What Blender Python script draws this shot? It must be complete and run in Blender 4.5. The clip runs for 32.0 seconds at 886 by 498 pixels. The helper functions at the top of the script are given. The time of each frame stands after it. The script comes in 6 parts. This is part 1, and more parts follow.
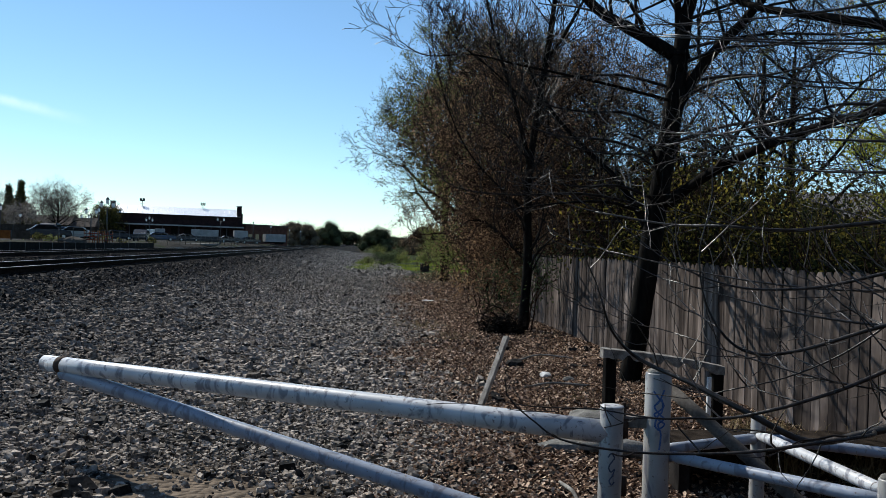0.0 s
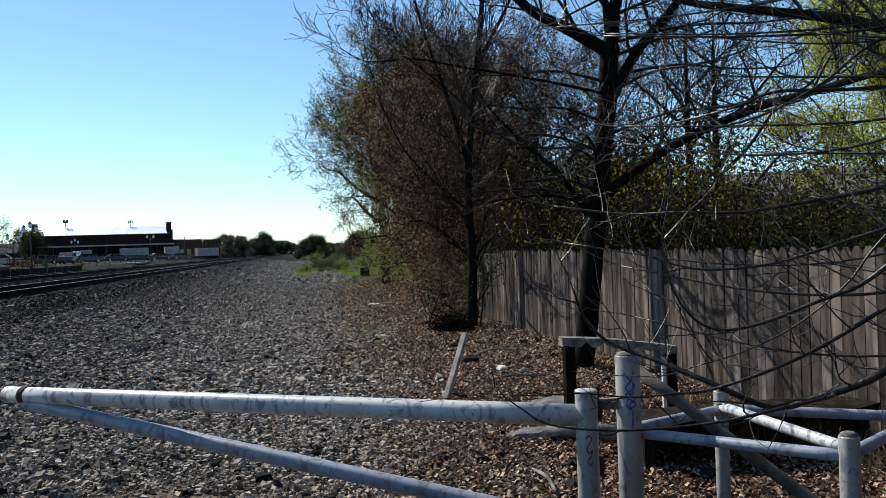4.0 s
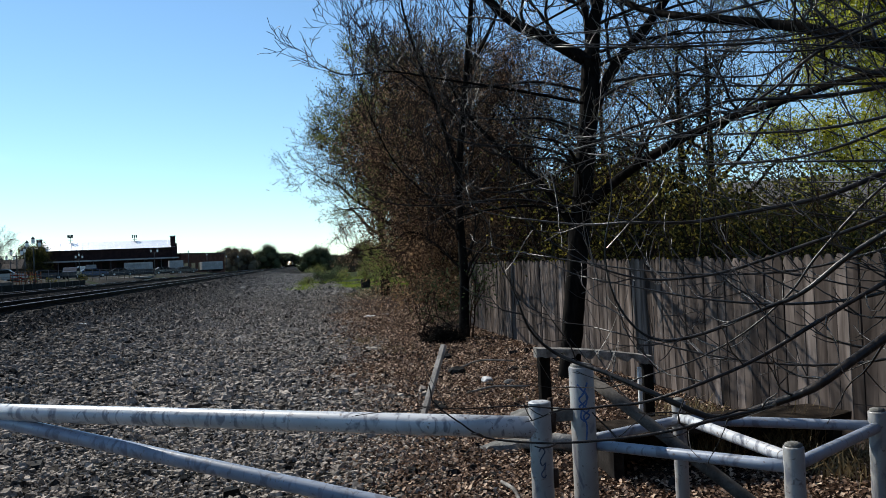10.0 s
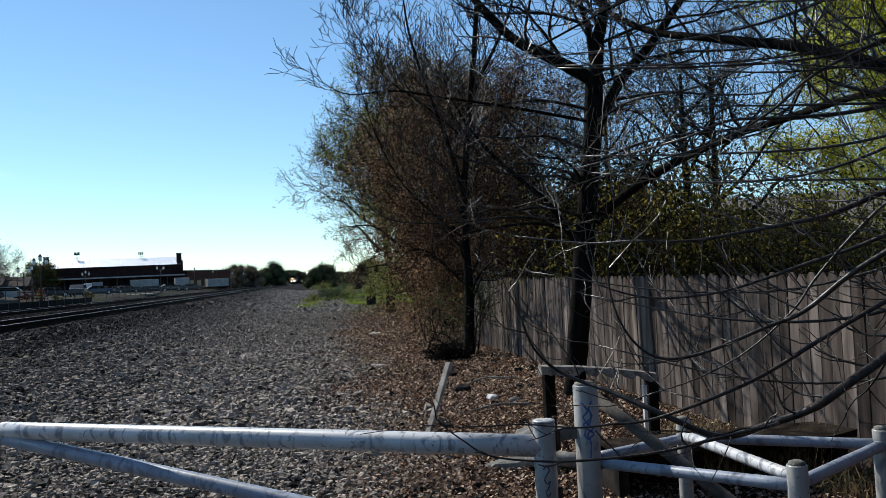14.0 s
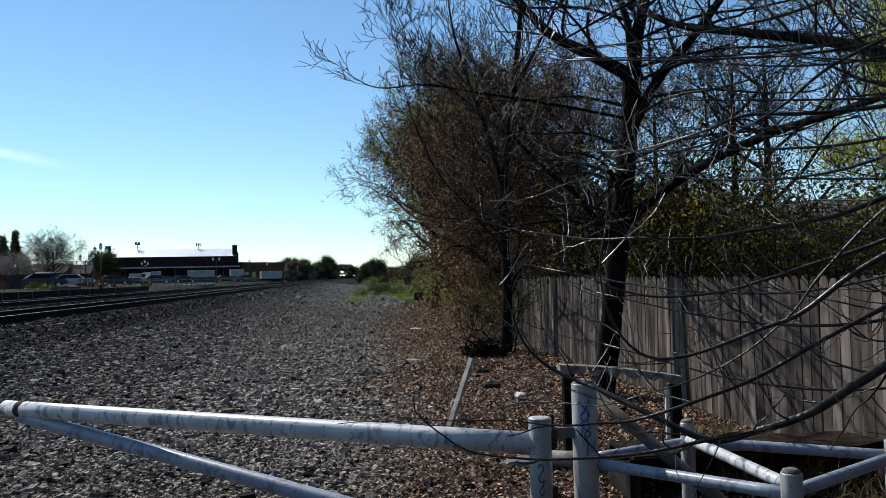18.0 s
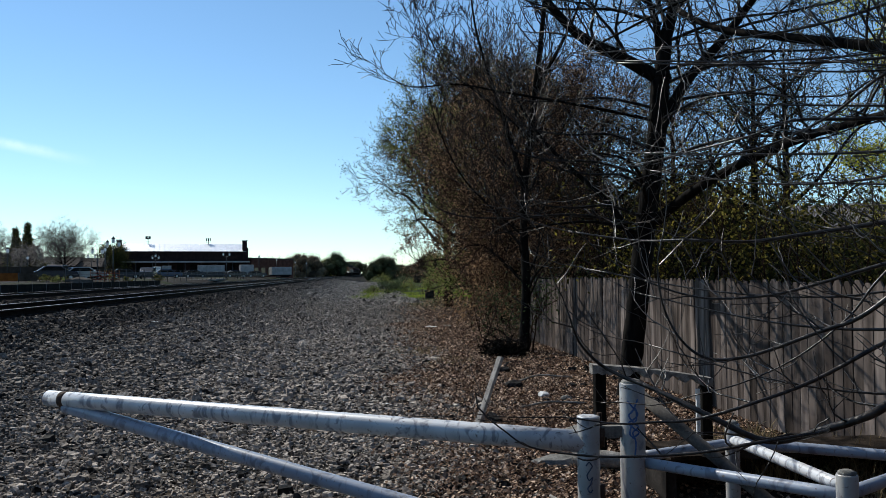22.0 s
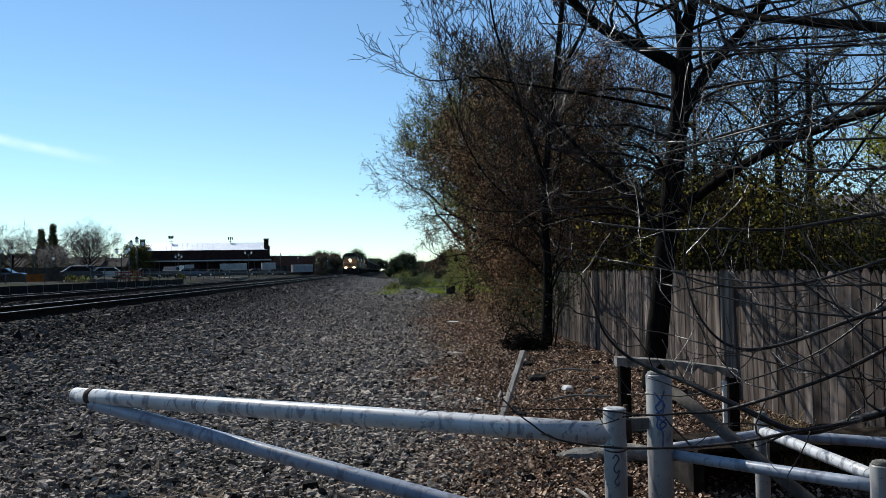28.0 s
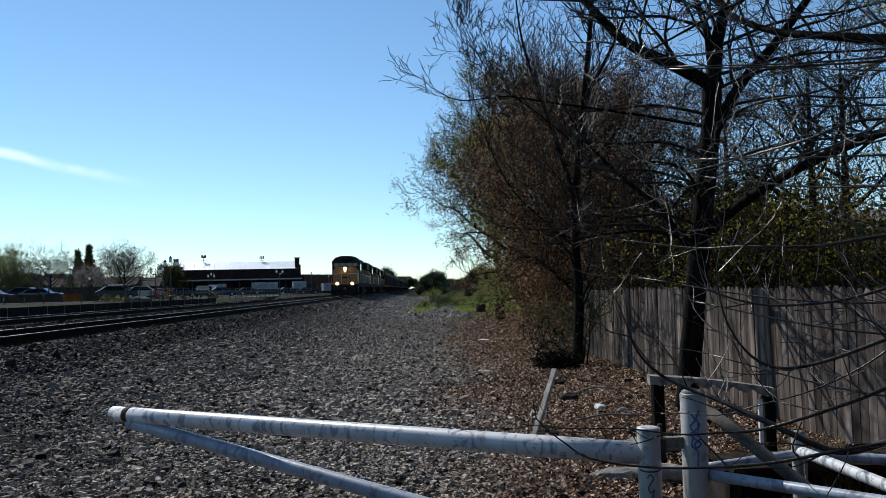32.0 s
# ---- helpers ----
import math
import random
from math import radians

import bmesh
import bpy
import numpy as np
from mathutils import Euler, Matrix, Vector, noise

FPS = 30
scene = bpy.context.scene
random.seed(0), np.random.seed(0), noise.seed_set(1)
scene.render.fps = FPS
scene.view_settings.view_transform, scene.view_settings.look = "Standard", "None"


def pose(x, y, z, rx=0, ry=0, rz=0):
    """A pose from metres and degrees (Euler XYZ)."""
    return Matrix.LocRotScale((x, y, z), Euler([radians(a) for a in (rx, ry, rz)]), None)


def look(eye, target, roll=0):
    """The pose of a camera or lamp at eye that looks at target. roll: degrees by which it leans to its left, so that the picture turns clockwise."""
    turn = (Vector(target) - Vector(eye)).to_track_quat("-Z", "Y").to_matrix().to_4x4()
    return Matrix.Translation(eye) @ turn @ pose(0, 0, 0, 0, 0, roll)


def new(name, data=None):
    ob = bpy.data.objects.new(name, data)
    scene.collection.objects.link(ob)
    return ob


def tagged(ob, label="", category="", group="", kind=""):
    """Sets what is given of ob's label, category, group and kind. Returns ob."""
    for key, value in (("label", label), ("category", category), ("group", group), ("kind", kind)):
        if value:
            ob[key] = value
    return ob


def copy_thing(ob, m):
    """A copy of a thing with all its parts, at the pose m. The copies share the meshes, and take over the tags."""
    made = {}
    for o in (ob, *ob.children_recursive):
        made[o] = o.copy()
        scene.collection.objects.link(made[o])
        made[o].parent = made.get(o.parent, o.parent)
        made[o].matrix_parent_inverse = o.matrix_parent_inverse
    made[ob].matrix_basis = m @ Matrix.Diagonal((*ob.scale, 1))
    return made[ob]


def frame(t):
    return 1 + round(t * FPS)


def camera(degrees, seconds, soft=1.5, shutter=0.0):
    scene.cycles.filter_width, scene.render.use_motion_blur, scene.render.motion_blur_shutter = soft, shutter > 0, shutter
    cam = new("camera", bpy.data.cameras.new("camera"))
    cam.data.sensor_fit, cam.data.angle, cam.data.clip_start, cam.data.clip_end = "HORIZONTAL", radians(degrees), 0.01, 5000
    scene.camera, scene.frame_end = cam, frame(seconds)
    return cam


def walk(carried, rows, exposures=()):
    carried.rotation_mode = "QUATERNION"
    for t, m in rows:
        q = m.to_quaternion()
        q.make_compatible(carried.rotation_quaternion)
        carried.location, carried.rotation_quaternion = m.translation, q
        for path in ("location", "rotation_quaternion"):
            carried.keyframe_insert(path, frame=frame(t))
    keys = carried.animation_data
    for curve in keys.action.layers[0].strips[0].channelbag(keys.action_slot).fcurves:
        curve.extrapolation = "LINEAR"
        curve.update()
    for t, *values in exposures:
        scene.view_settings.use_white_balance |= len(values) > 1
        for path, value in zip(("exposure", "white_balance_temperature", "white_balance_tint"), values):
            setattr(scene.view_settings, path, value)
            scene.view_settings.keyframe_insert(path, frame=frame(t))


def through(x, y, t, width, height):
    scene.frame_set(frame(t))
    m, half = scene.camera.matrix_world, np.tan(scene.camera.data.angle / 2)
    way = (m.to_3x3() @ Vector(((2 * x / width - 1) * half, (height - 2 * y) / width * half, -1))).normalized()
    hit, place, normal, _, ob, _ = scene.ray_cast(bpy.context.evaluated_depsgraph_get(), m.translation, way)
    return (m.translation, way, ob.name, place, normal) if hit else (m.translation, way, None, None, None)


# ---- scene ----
cam = camera(58.0, 32.0, soft=0.55)
PATH = [
    (0, (-0.209, -0.016, 1.713), (0.009, 1.972, 1.708), 1.8),
    (0.5, (-0.08, -0.136, 1.723), (0.105, 1.855, 1.725), 1.1),
    (1, (-0.045, -0.199, 1.698), (0.112, 1.795, 1.703), 1.3),
    (1.5, (-0.237, -0.183, 1.704), (0.008, 1.802, 1.7), 0.8),
    (2, (-0.423, -0.144, 1.711), (-0.096, 1.829, 1.681), -1.3),
    (2.5, (-0.414, -0.15, 1.712), (-0.074, 1.821, 1.663), -2.0),
    (3, (-0.403, -0.134, 1.719), (-0.06, 1.835, 1.667), -2.2),
    (3.5, (-0.428, -0.11, 1.733), (-0.048, 1.853, 1.716), -1.9),
    (4, (-0.413, -0.121, 1.72), (-0.037, 1.844, 1.716), -2.0),
    (4.5, (-0.434, -0.113, 1.714), (-0.042, 1.849, 1.721), -1.6),
    (6.5, (-0.408, -0.105, 1.721), (-0.011, 1.855, 1.747), -1.6),
    (7, (-0.398, -0.111, 1.719), (0.011, 1.846, 1.739), -1.8),
    (7.5, (-0.4, -0.119, 1.724), (0.012, 1.839, 1.728), -2.3),
    (8, (-0.374, -0.101, 1.716), (0.038, 1.856, 1.717), -2.6),
    (8.5, (-0.365, -0.098, 1.727), (0.048, 1.858, 1.739), -2.8),
    (9, (-0.384, -0.118, 1.72), (0.025, 1.839, 1.745), -2.6),
    (9.5, (-0.365, -0.138, 1.728), (0.048, 1.818, 1.759), -2.7),
    (10, (-0.125, -0.169, 1.716), (0.24, 1.798, 1.74), -2.6),
    (10.5, (0.034, -0.186, 1.717), (0.341, 1.79, 1.751), -1.3),
    (11, (-0.058, -0.222, 1.713), (0.268, 1.751, 1.728), -1.3),
    (11.5, (-0.164, -0.206, 1.726), (0.215, 1.758, 1.723), -2.0),
    (12, (-0.177, -0.231, 1.72), (0.196, 1.734, 1.711), -2.9),
    (12.5, (-0.144, -0.238, 1.721), (0.229, 1.726, 1.752), -3.1),
    (13, (-0.12, -0.217, 1.724), (0.256, 1.746, 1.777), -2.9),
    (13.5, (-0.118, -0.206, 1.722), (0.239, 1.761, 1.782), -2.7),
    (14, (-0.125, -0.208, 1.728), (0.228, 1.759, 1.794), -2.7),
    (14.5, (-0.147, -0.195, 1.723), (0.203, 1.772, 1.804), -2.6),
    (16.5, (-0.203, -0.216, 1.724), (0.146, 1.751, 1.823), -2.1),
    (17, (-0.193, -0.219, 1.729), (0.145, 1.75, 1.82), -2.0),
    (17.5, (-0.023, -0.211, 1.708), (0.293, 1.762, 1.787), -2.4),
    (18, (0.169, -0.21, 1.694), (0.392, 1.777, 1.758), -1.3),
    (18.5, (0.061, -0.199, 1.687), (0.256, 1.791, 1.744), -0.5),
    (19, (-0.035, -0.215, 1.69), (0.181, 1.773, 1.736), -1.1),
    (19.5, (-0.064, -0.213, 1.694), (0.156, 1.774, 1.742), -0.9),
    (20, (-0.074, -0.219, 1.696), (0.131, 1.77, 1.751), -0.6),
    (20.5, (-0.077, -0.226, 1.694), (0.129, 1.763, 1.754), -0.4),
    (21, (-0.085, -0.222, 1.692), (0.123, 1.766, 1.754), -0.4),
    (21.5, (-0.072, -0.236, 1.698), (0.135, 1.752, 1.758), -0.4),
    (22, (-0.074, -0.242, 1.695), (0.128, 1.746, 1.756), -0.4),
    (22.5, (-0.071, -0.244, 1.697), (0.134, 1.744, 1.761), -0.5),
    (23, (-0.067, -0.245, 1.698), (0.134, 1.743, 1.768), -0.7),
    (23.5, (-0.069, -0.237, 1.696), (0.134, 1.751, 1.765), -0.8),
    (24, (-0.079, -0.238, 1.692), (0.108, 1.753, 1.753), -0.8),
    (24.5, (-0.059, -0.227, 1.693), (0.133, 1.763, 1.747), -0.5),
    (26.5, (-0.071, -0.208, 1.673), (0.102, 1.784, 1.718), -0.8),
    (27, (-0.078, -0.203, 1.673), (0.084, 1.79, 1.719), -1.1),
    (27.5, (-0.075, -0.198, 1.672), (0.081, 1.795, 1.721), -1.2),
    (28, (-0.082, -0.212, 1.678), (0.069, 1.781, 1.729), -1.1),
    (28.5, (-0.084, -0.209, 1.673), (0.052, 1.785, 1.73), -1.1),
    (29, (-0.087, -0.208, 1.673), (0.037, 1.787, 1.728), -1.2),
    (29.5, (-0.084, -0.211, 1.679), (0.022, 1.786, 1.735), -1.3),
    (30, (-0.088, -0.237, 1.686), (0.02, 1.759, 1.752), -1.5),
    (30.5, (-0.087, -0.235, 1.686), (0.005, 1.761, 1.763), -1.5),
    (31, (-0.093, -0.254, 1.687), (0.0, 1.742, 1.773), -1.3),
    (31.5, (-0.089, -0.239, 1.686), (-0.002, 1.756, 1.78), -1.3),
    (32, (-0.095, -0.244, 1.686), (-0.017, 1.752, 1.783), -1.4),
]
walk(cam, [(t, look(eye, target, roll)) for t, eye, target, roll in PATH], exposures=[(0, 0.17, 6050, 5), (2.0, 0.28, 6100, 5), (4.0, 0.38, 6150, 5), (9.0, 0.35, 6100, 5), (11.0, 0.24, 6080, 5), (13.0, 0.25, 6080, 5), (17.0, 0.2, 6080, 5), (19.0, 0.15, 6050, 5), (27.0, 0.15, 6050, 5), (29.0, 0.13, 6000, 5), (32.0, 0.12, 6000, 5)])

# ---- light ----
SUN_AZ, SUN_EL = radians(36.0), radians(41.0)  # west of the track's line, high
world = bpy.data.worlds.new("world")
scene.world = world
world.use_nodes = True
wn, wl = world.node_tree.nodes, world.node_tree.links
wn.clear()
sky = wn.new("ShaderNodeTexSky")
sky.sky_type, sky.sun_disc = "NISHITA", False
sky.sun_elevation, sky.sun_rotation = SUN_EL, -SUN_AZ
sky.altitude, sky.air_density, sky.dust_density, sky.ozone_density = 300, 0.95, 0.0, 1.6
back = wn.new("ShaderNodeBackground")
back.inputs["Strength"].default_value = 0.106
wout = wn.new("ShaderNodeOutputWorld")
# one thin high wisp of cloud, a streak along a great circle low over the yard
wco = wn.new("ShaderNodeTexCoord")
wnoise = wn.new("ShaderNodeTexNoise")
wnoise.inputs["Scale"].default_value, wnoise.inputs["Detail"].default_value = 9.0, 6.0
wl.new(wco.outputs["Generated"], wnoise.inputs["Vector"])


def sky_dot(v):
    k = wn.new("ShaderNodeVectorMath")
    k.operation, k.inputs[1].default_value = "DOT_PRODUCT", v
    wl.new(wco.outputs["Generated"], k.inputs[0])
    return k.outputs["Value"]


def sky_map(value, a, b):
    k = wn.new("ShaderNodeMapRange")
    k.interpolation_type = "SMOOTHSTEP"
    k.inputs["From Min"].default_value, k.inputs["From Max"].default_value = a, b
    wl.new(value, k.inputs["Value"])
    return k.outputs["Result"]


def sky_math(op, a, b):
    k = wn.new("ShaderNodeMath")
    k.operation = op
    for i, v in enumerate((a, b)):
        if hasattr(v, "is_output"):
            wl.new(v, k.inputs[i])
        else:
            k.inputs[i].default_value = v
    return k.outputs[0]


streak_from, streak_to = Vector((-0.4821, 0.8604, 0.1649)), Vector((-0.3081, 0.9424, 0.1302))
across = streak_from.cross(streak_to).normalized()
off = sky_math("ADD", sky_dot(tuple(across)), sky_math("MULTIPLY", sky_math("SUBTRACT", wnoise.outputs["Fac"], 0.5), 0.022))
thin_line = sky_map(sky_math("ABSOLUTE", off, 0.0), 0.0085, 0.0)
along = sky_dot(tuple(streak_from.normalized()))
fade = sky_math("MULTIPLY", sky_map(along, 0.978, 0.996), thin_line)
wisp = sky_math("MULTIPLY", fade, sky_map(wnoise.outputs["Fac"], 0.3, 0.6))
wmix = wn.new("ShaderNodeMix")
wmix.data_type = "RGBA"
wmix.inputs[7].default_value = (10.0, 10.0, 10.0, 1)
wl.new(sky_math("MULTIPLY", wisp, 0.75), wmix.inputs[0])
wl.new(sky.outputs["Color"], wmix.inputs[6])
hue = wn.new("ShaderNodeMix")
hue.data_type, hue.blend_type = "RGBA", "MULTIPLY"
hue.inputs[0].default_value = 1.0
hue.inputs[7].default_value = (0.93, 1.03, 1.06, 1)  # clear blue cast of this sky
wl.new(wmix.outputs[2], hue.inputs[6])
wl.new(hue.outputs[2], back.inputs["Color"])
wl.new(back.outputs["Background"], wout.inputs["Surface"])

sun_dir = Vector((-math.sin(SUN_AZ) * math.cos(SUN_EL), math.cos(SUN_AZ) * math.cos(SUN_EL), math.sin(SUN_EL)))
sun = new("sun", bpy.data.lights.new("sun", "SUN"))
sun.data.energy, sun.data.angle, sun.data.color = 5.0, radians(0.53), (1.0, 0.91, 0.8)
sun.matrix_world = look(sun_dir * 80, (0, 0, 0))

# ---- materials ----
def material(name, rough=0.8, metal=0.0):
    """A principled material; returns material, nodes, links, shader."""
    m = bpy.data.materials.new(name)
    m.use_nodes = True
    nt = m.node_tree
    b = nt.nodes["Principled BSDF"]
    b.inputs["Roughness"].default_value, b.inputs["Metallic"].default_value = rough, metal
    if rough > 0.5:
        b.inputs["Specular IOR Level"].default_value = 0.03  # rough, dusty surfaces
    return m, nt.nodes, nt.links, b


def noise_node(n, l, scale, detail=4.0, coords=None, stretch=None, distort=0.0):
    t = n.new("ShaderNodeTexNoise")
    t.inputs["Scale"].default_value, t.inputs["Detail"].default_value = scale, detail
    t.inputs["Distortion"].default_value = distort
    if coords is not None:
        if stretch:
            mp = n.new("ShaderNodeMapping")
            mp.inputs["Scale"].default_value = stretch
            l.new(coords, mp.inputs["Vector"])
            coords = mp.outputs["Vector"]
        l.new(coords, t.inputs["Vector"])
    return t


def ramp(n, l, fac, stops):
    r = n.new("ShaderNodeValToRGB")
    e = r.color_ramp.elements
    while len(e) < len(stops):
        e.new(0.5)
    for k, (p, c) in zip(e, stops):
        k.position, k.color = p, (*c, 1)
    l.new(fac, r.inputs["Fac"])
    return r.outputs["Color"]


def blend(n, l, fac, a, b, kind="MIX"):
    m = n.new("ShaderNodeMix")
    m.data_type, m.blend_type = "RGBA", kind
    for sock, v in ((m.inputs[0], fac), (m.inputs[6], a), (m.inputs[7], b)):
        if hasattr(v, "is_output"):
            l.new(v, sock)
        elif isinstance(v, tuple):
            sock.default_value = (*v, 1)
        else:
            sock.default_value = v
    return m.outputs[2]


def bump(n, l, b, height, strength, distance):
    k = n.new("ShaderNodeBump")
    k.inputs["Strength"].default_value, k.inputs["Distance"].default_value = strength, distance
    l.new(height, k.inputs["Height"])
    l.new(k.outputs["Normal"], b.inputs["Normal"])


def position(n):
    return n.new("ShaderNodeNewGeometry").outputs["Position"]


def island(n):
    return n.new("ShaderNodeNewGeometry").outputs["Random Per Island"]


def mottled(name, dark, light, scale, rough=0.85, metal=0.0, fine=None, bump_d=0.0, per=None, spread=0.35, stretch=None, world_space=True):
    """Two tones in noise at two scales; per: 'island' or 'object' adds a tone from piece to piece."""
    m, n, l, b = material(name, rough, metal)
    co = position(n) if world_space else n.new("ShaderNodeTexCoord").outputs["Object"]
    a = noise_node(n, l, scale, 5, co, stretch)
    c = ramp(n, l, a.outputs["Fac"], [(0.32, dark), (0.68, light)])
    f = noise_node(n, l, fine or scale * 9, 3, co, stretch)
    c = blend(n, l, 0.55, c, ramp(n, l, f.outputs["Fac"], [(0.3, (0.55,) * 3), (0.7, (1.25,) * 3)]), "MULTIPLY")
    if per:
        src = island(n) if per == "island" else n.new("ShaderNodeObjectInfo").outputs["Random"]
        c = blend(n, l, 1.0, c, ramp(n, l, src, [(0.0, (1 - spread,) * 3), (1.0, (1 + spread,) * 3)]), "MULTIPLY")
    l.new(c, b.inputs["Base Color"])
    if bump_d:
        bump(n, l, b, f.outputs["Fac"], 0.8, bump_d)
    return m


def ground_material():
    m, n, l, b = material("ground", 0.92)
    co = position(n)
    sep = n.new("ShaderNodeSeparateXYZ")
    l.new(co, sep.inputs["Vector"])
    # gravel: small stones as cells
    vor = n.new("ShaderNodeTexVoronoi")
    vor.inputs["Scale"].default_value, vor.inputs["Randomness"].default_value = 19.0, 1.0
    l.new(co, vor.inputs["Vector"])
    # near-black tones and cell edges: shade between loose stones, put into the colour
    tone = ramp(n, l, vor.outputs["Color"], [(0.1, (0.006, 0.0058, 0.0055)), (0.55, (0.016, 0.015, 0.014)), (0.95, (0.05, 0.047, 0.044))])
    gap_shade = ramp(n, l, vor.outputs["Distance"], [(0.15, (1, 1, 1)), (0.7, (0.06, 0.06, 0.06))])
    gravel = blend(n, l, 1.0, tone, gap_shade, "MULTIPLY")
    wide = noise_node(n, l, 0.55, 4, co)
    gravel = blend(n, l, 0.6, gravel, ramp(n, l, wide.outputs["Fac"], [(0.3, (0.62, 0.58, 0.55)), (0.7, (1.15, 1.12, 1.08))]), "MULTIPLY")
    # brown litter by the fence
    lv = n.new("ShaderNodeTexVoronoi")
    lv.inputs["Scale"].default_value = 24.0
    l.new(co, lv.inputs["Vector"])
    litter = ramp(n, l, lv.outputs["Color"], [(0.1, (0.01, 0.006, 0.0045)), (0.6, (0.035, 0.02, 0.014)), (0.97, (0.1, 0.065, 0.042))])
    # bare earth
    en = noise_node(n, l, 6.0, 6, co)
    earth = ramp(n, l, en.outputs["Fac"], [(0.3, (0.045, 0.034, 0.025)), (0.7, (0.09, 0.07, 0.052))])
    # weeds
    gn = noise_node(n, l, 3.0, 5, co)
    weeds = ramp(n, l, gn.outputs["Fac"], [(0.35, (0.02, 0.02, 0.009)), (0.65, (0.045, 0.06, 0.014))])

    def edge(source, lo, hi, wob, scale):
        w = noise_node(n, l, scale, 4, co)
        add = n.new("ShaderNodeMath")
        add.operation, add.inputs[1].default_value = "MULTIPLY_ADD", wob
        l.new(w.outputs["Fac"], add.inputs[0])
        l.new(source, add.inputs[2])
        mr = n.new("ShaderNodeMapRange")
        mr.inputs["From Min"].default_value, mr.inputs["From Max"].default_value = lo, hi
        l.new(add.outputs[0], mr.inputs["Value"])
        return mr.outputs["Result"]

    def times(a, c):
        k = n.new("ShaderNodeMath")
        k.operation = "MULTIPLY"
        l.new(a, k.inputs[0]), l.new(c, k.inputs[1])
        return k.outputs[0]

    patch = noise_node(n, l, 0.8, 3, co)
    dirt = ramp(n, l, patch.outputs["Fac"], [(0.56, (0, 0, 0)), (0.68, (0.7, 0.7, 0.7))])
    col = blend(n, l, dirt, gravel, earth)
    # a worn bare patch by the end of the barrier's brace
    mid = n.new("ShaderNodeVectorMath")
    mid.operation, mid.inputs[1].default_value = "DISTANCE", (-1.2, 5.35, 0.0)
    l.new(co, mid.inputs[0])
    worn = edge(mid.outputs["Value"], 1.55, 0.75, 0.9, 2.2)
    col = blend(n, l, worn, col, ramp(n, l, en.outputs["Fac"], [(0.3, (0.09, 0.071, 0.053)), (0.7, (0.21, 0.165, 0.125))]))
    col = blend(n, l, edge(sep.outputs["X"], 1.2, 2.0, 1.2, 1.3), col, litter)
    far = edge(sep.outputs["Y"], 40.0, 48.0, 6.0, 0.3)
    col = blend(n, l, times(far, edge(sep.outputs["X"], 2.6, 4.0, 3.5, 0.5)), col, weeds)
    # beyond the tracks: dry yard
    neg = n.new("ShaderNodeMath")
    neg.operation, neg.inputs[1].default_value = "MULTIPLY", -1.0
    l.new(sep.outputs["X"], neg.inputs[0])
    west = edge(neg.outputs[0], 18.0, 19.5, 2.0, 0.6)
    yard = ramp(n, l, noise_node(n, l, 0.12, 5, co).outputs["Fac"], [(0.36, (0.008, 0.0075, 0.007)), (0.52, (0.03, 0.027, 0.023)), (0.62, (0.018, 0.026, 0.008))])
    col = blend(n, l, west, col, yard)
    l.new(col, b.inputs["Base Color"])
    bump(n, l, b, vor.outputs["Distance"], 0.9, -0.03)
    return m


def stone_material():
    """Crushed grey stone, pale by the gate and darker towards the tracks."""
    m = mottled("ballast_stone", (0.08, 0.069, 0.058), (0.37, 0.32, 0.272), 30, 0.8, per="island", spread=0.85)
    n, l = m.node_tree.nodes, m.node_tree.links
    b = n["Principled BSDF"]
    stone_tone = b.inputs["Base Color"].links[0].from_socket
    co = position(n)
    sep = n.new("ShaderNodeSeparateXYZ")
    l.new(co, sep.inputs["Vector"])
    wob = noise_node(n, l, 0.5, 4, co)
    add = n.new("ShaderNodeMath")
    add.operation, add.inputs[1].default_value = "MULTIPLY_ADD", 2.4
    l.new(wob.outputs["Fac"], add.inputs[0]), l.new(sep.outputs["X"], add.inputs[2])
    mr = n.new("ShaderNodeMapRange")
    mr.inputs["From Min"].default_value, mr.inputs["From Max"].default_value = -5.0, -0.6
    l.new(add.outputs[0], mr.inputs["Value"])
    track_tone = ramp(n, l, mr.outputs["Result"], [(0.0, (0.38, 0.37, 0.37)), (1.0, (1.06, 1.05, 1.04))])
    l.new(blend(n, l, 1.0, stone_tone, track_tone, "MULTIPLY"), b.inputs["Base Color"])
    return m


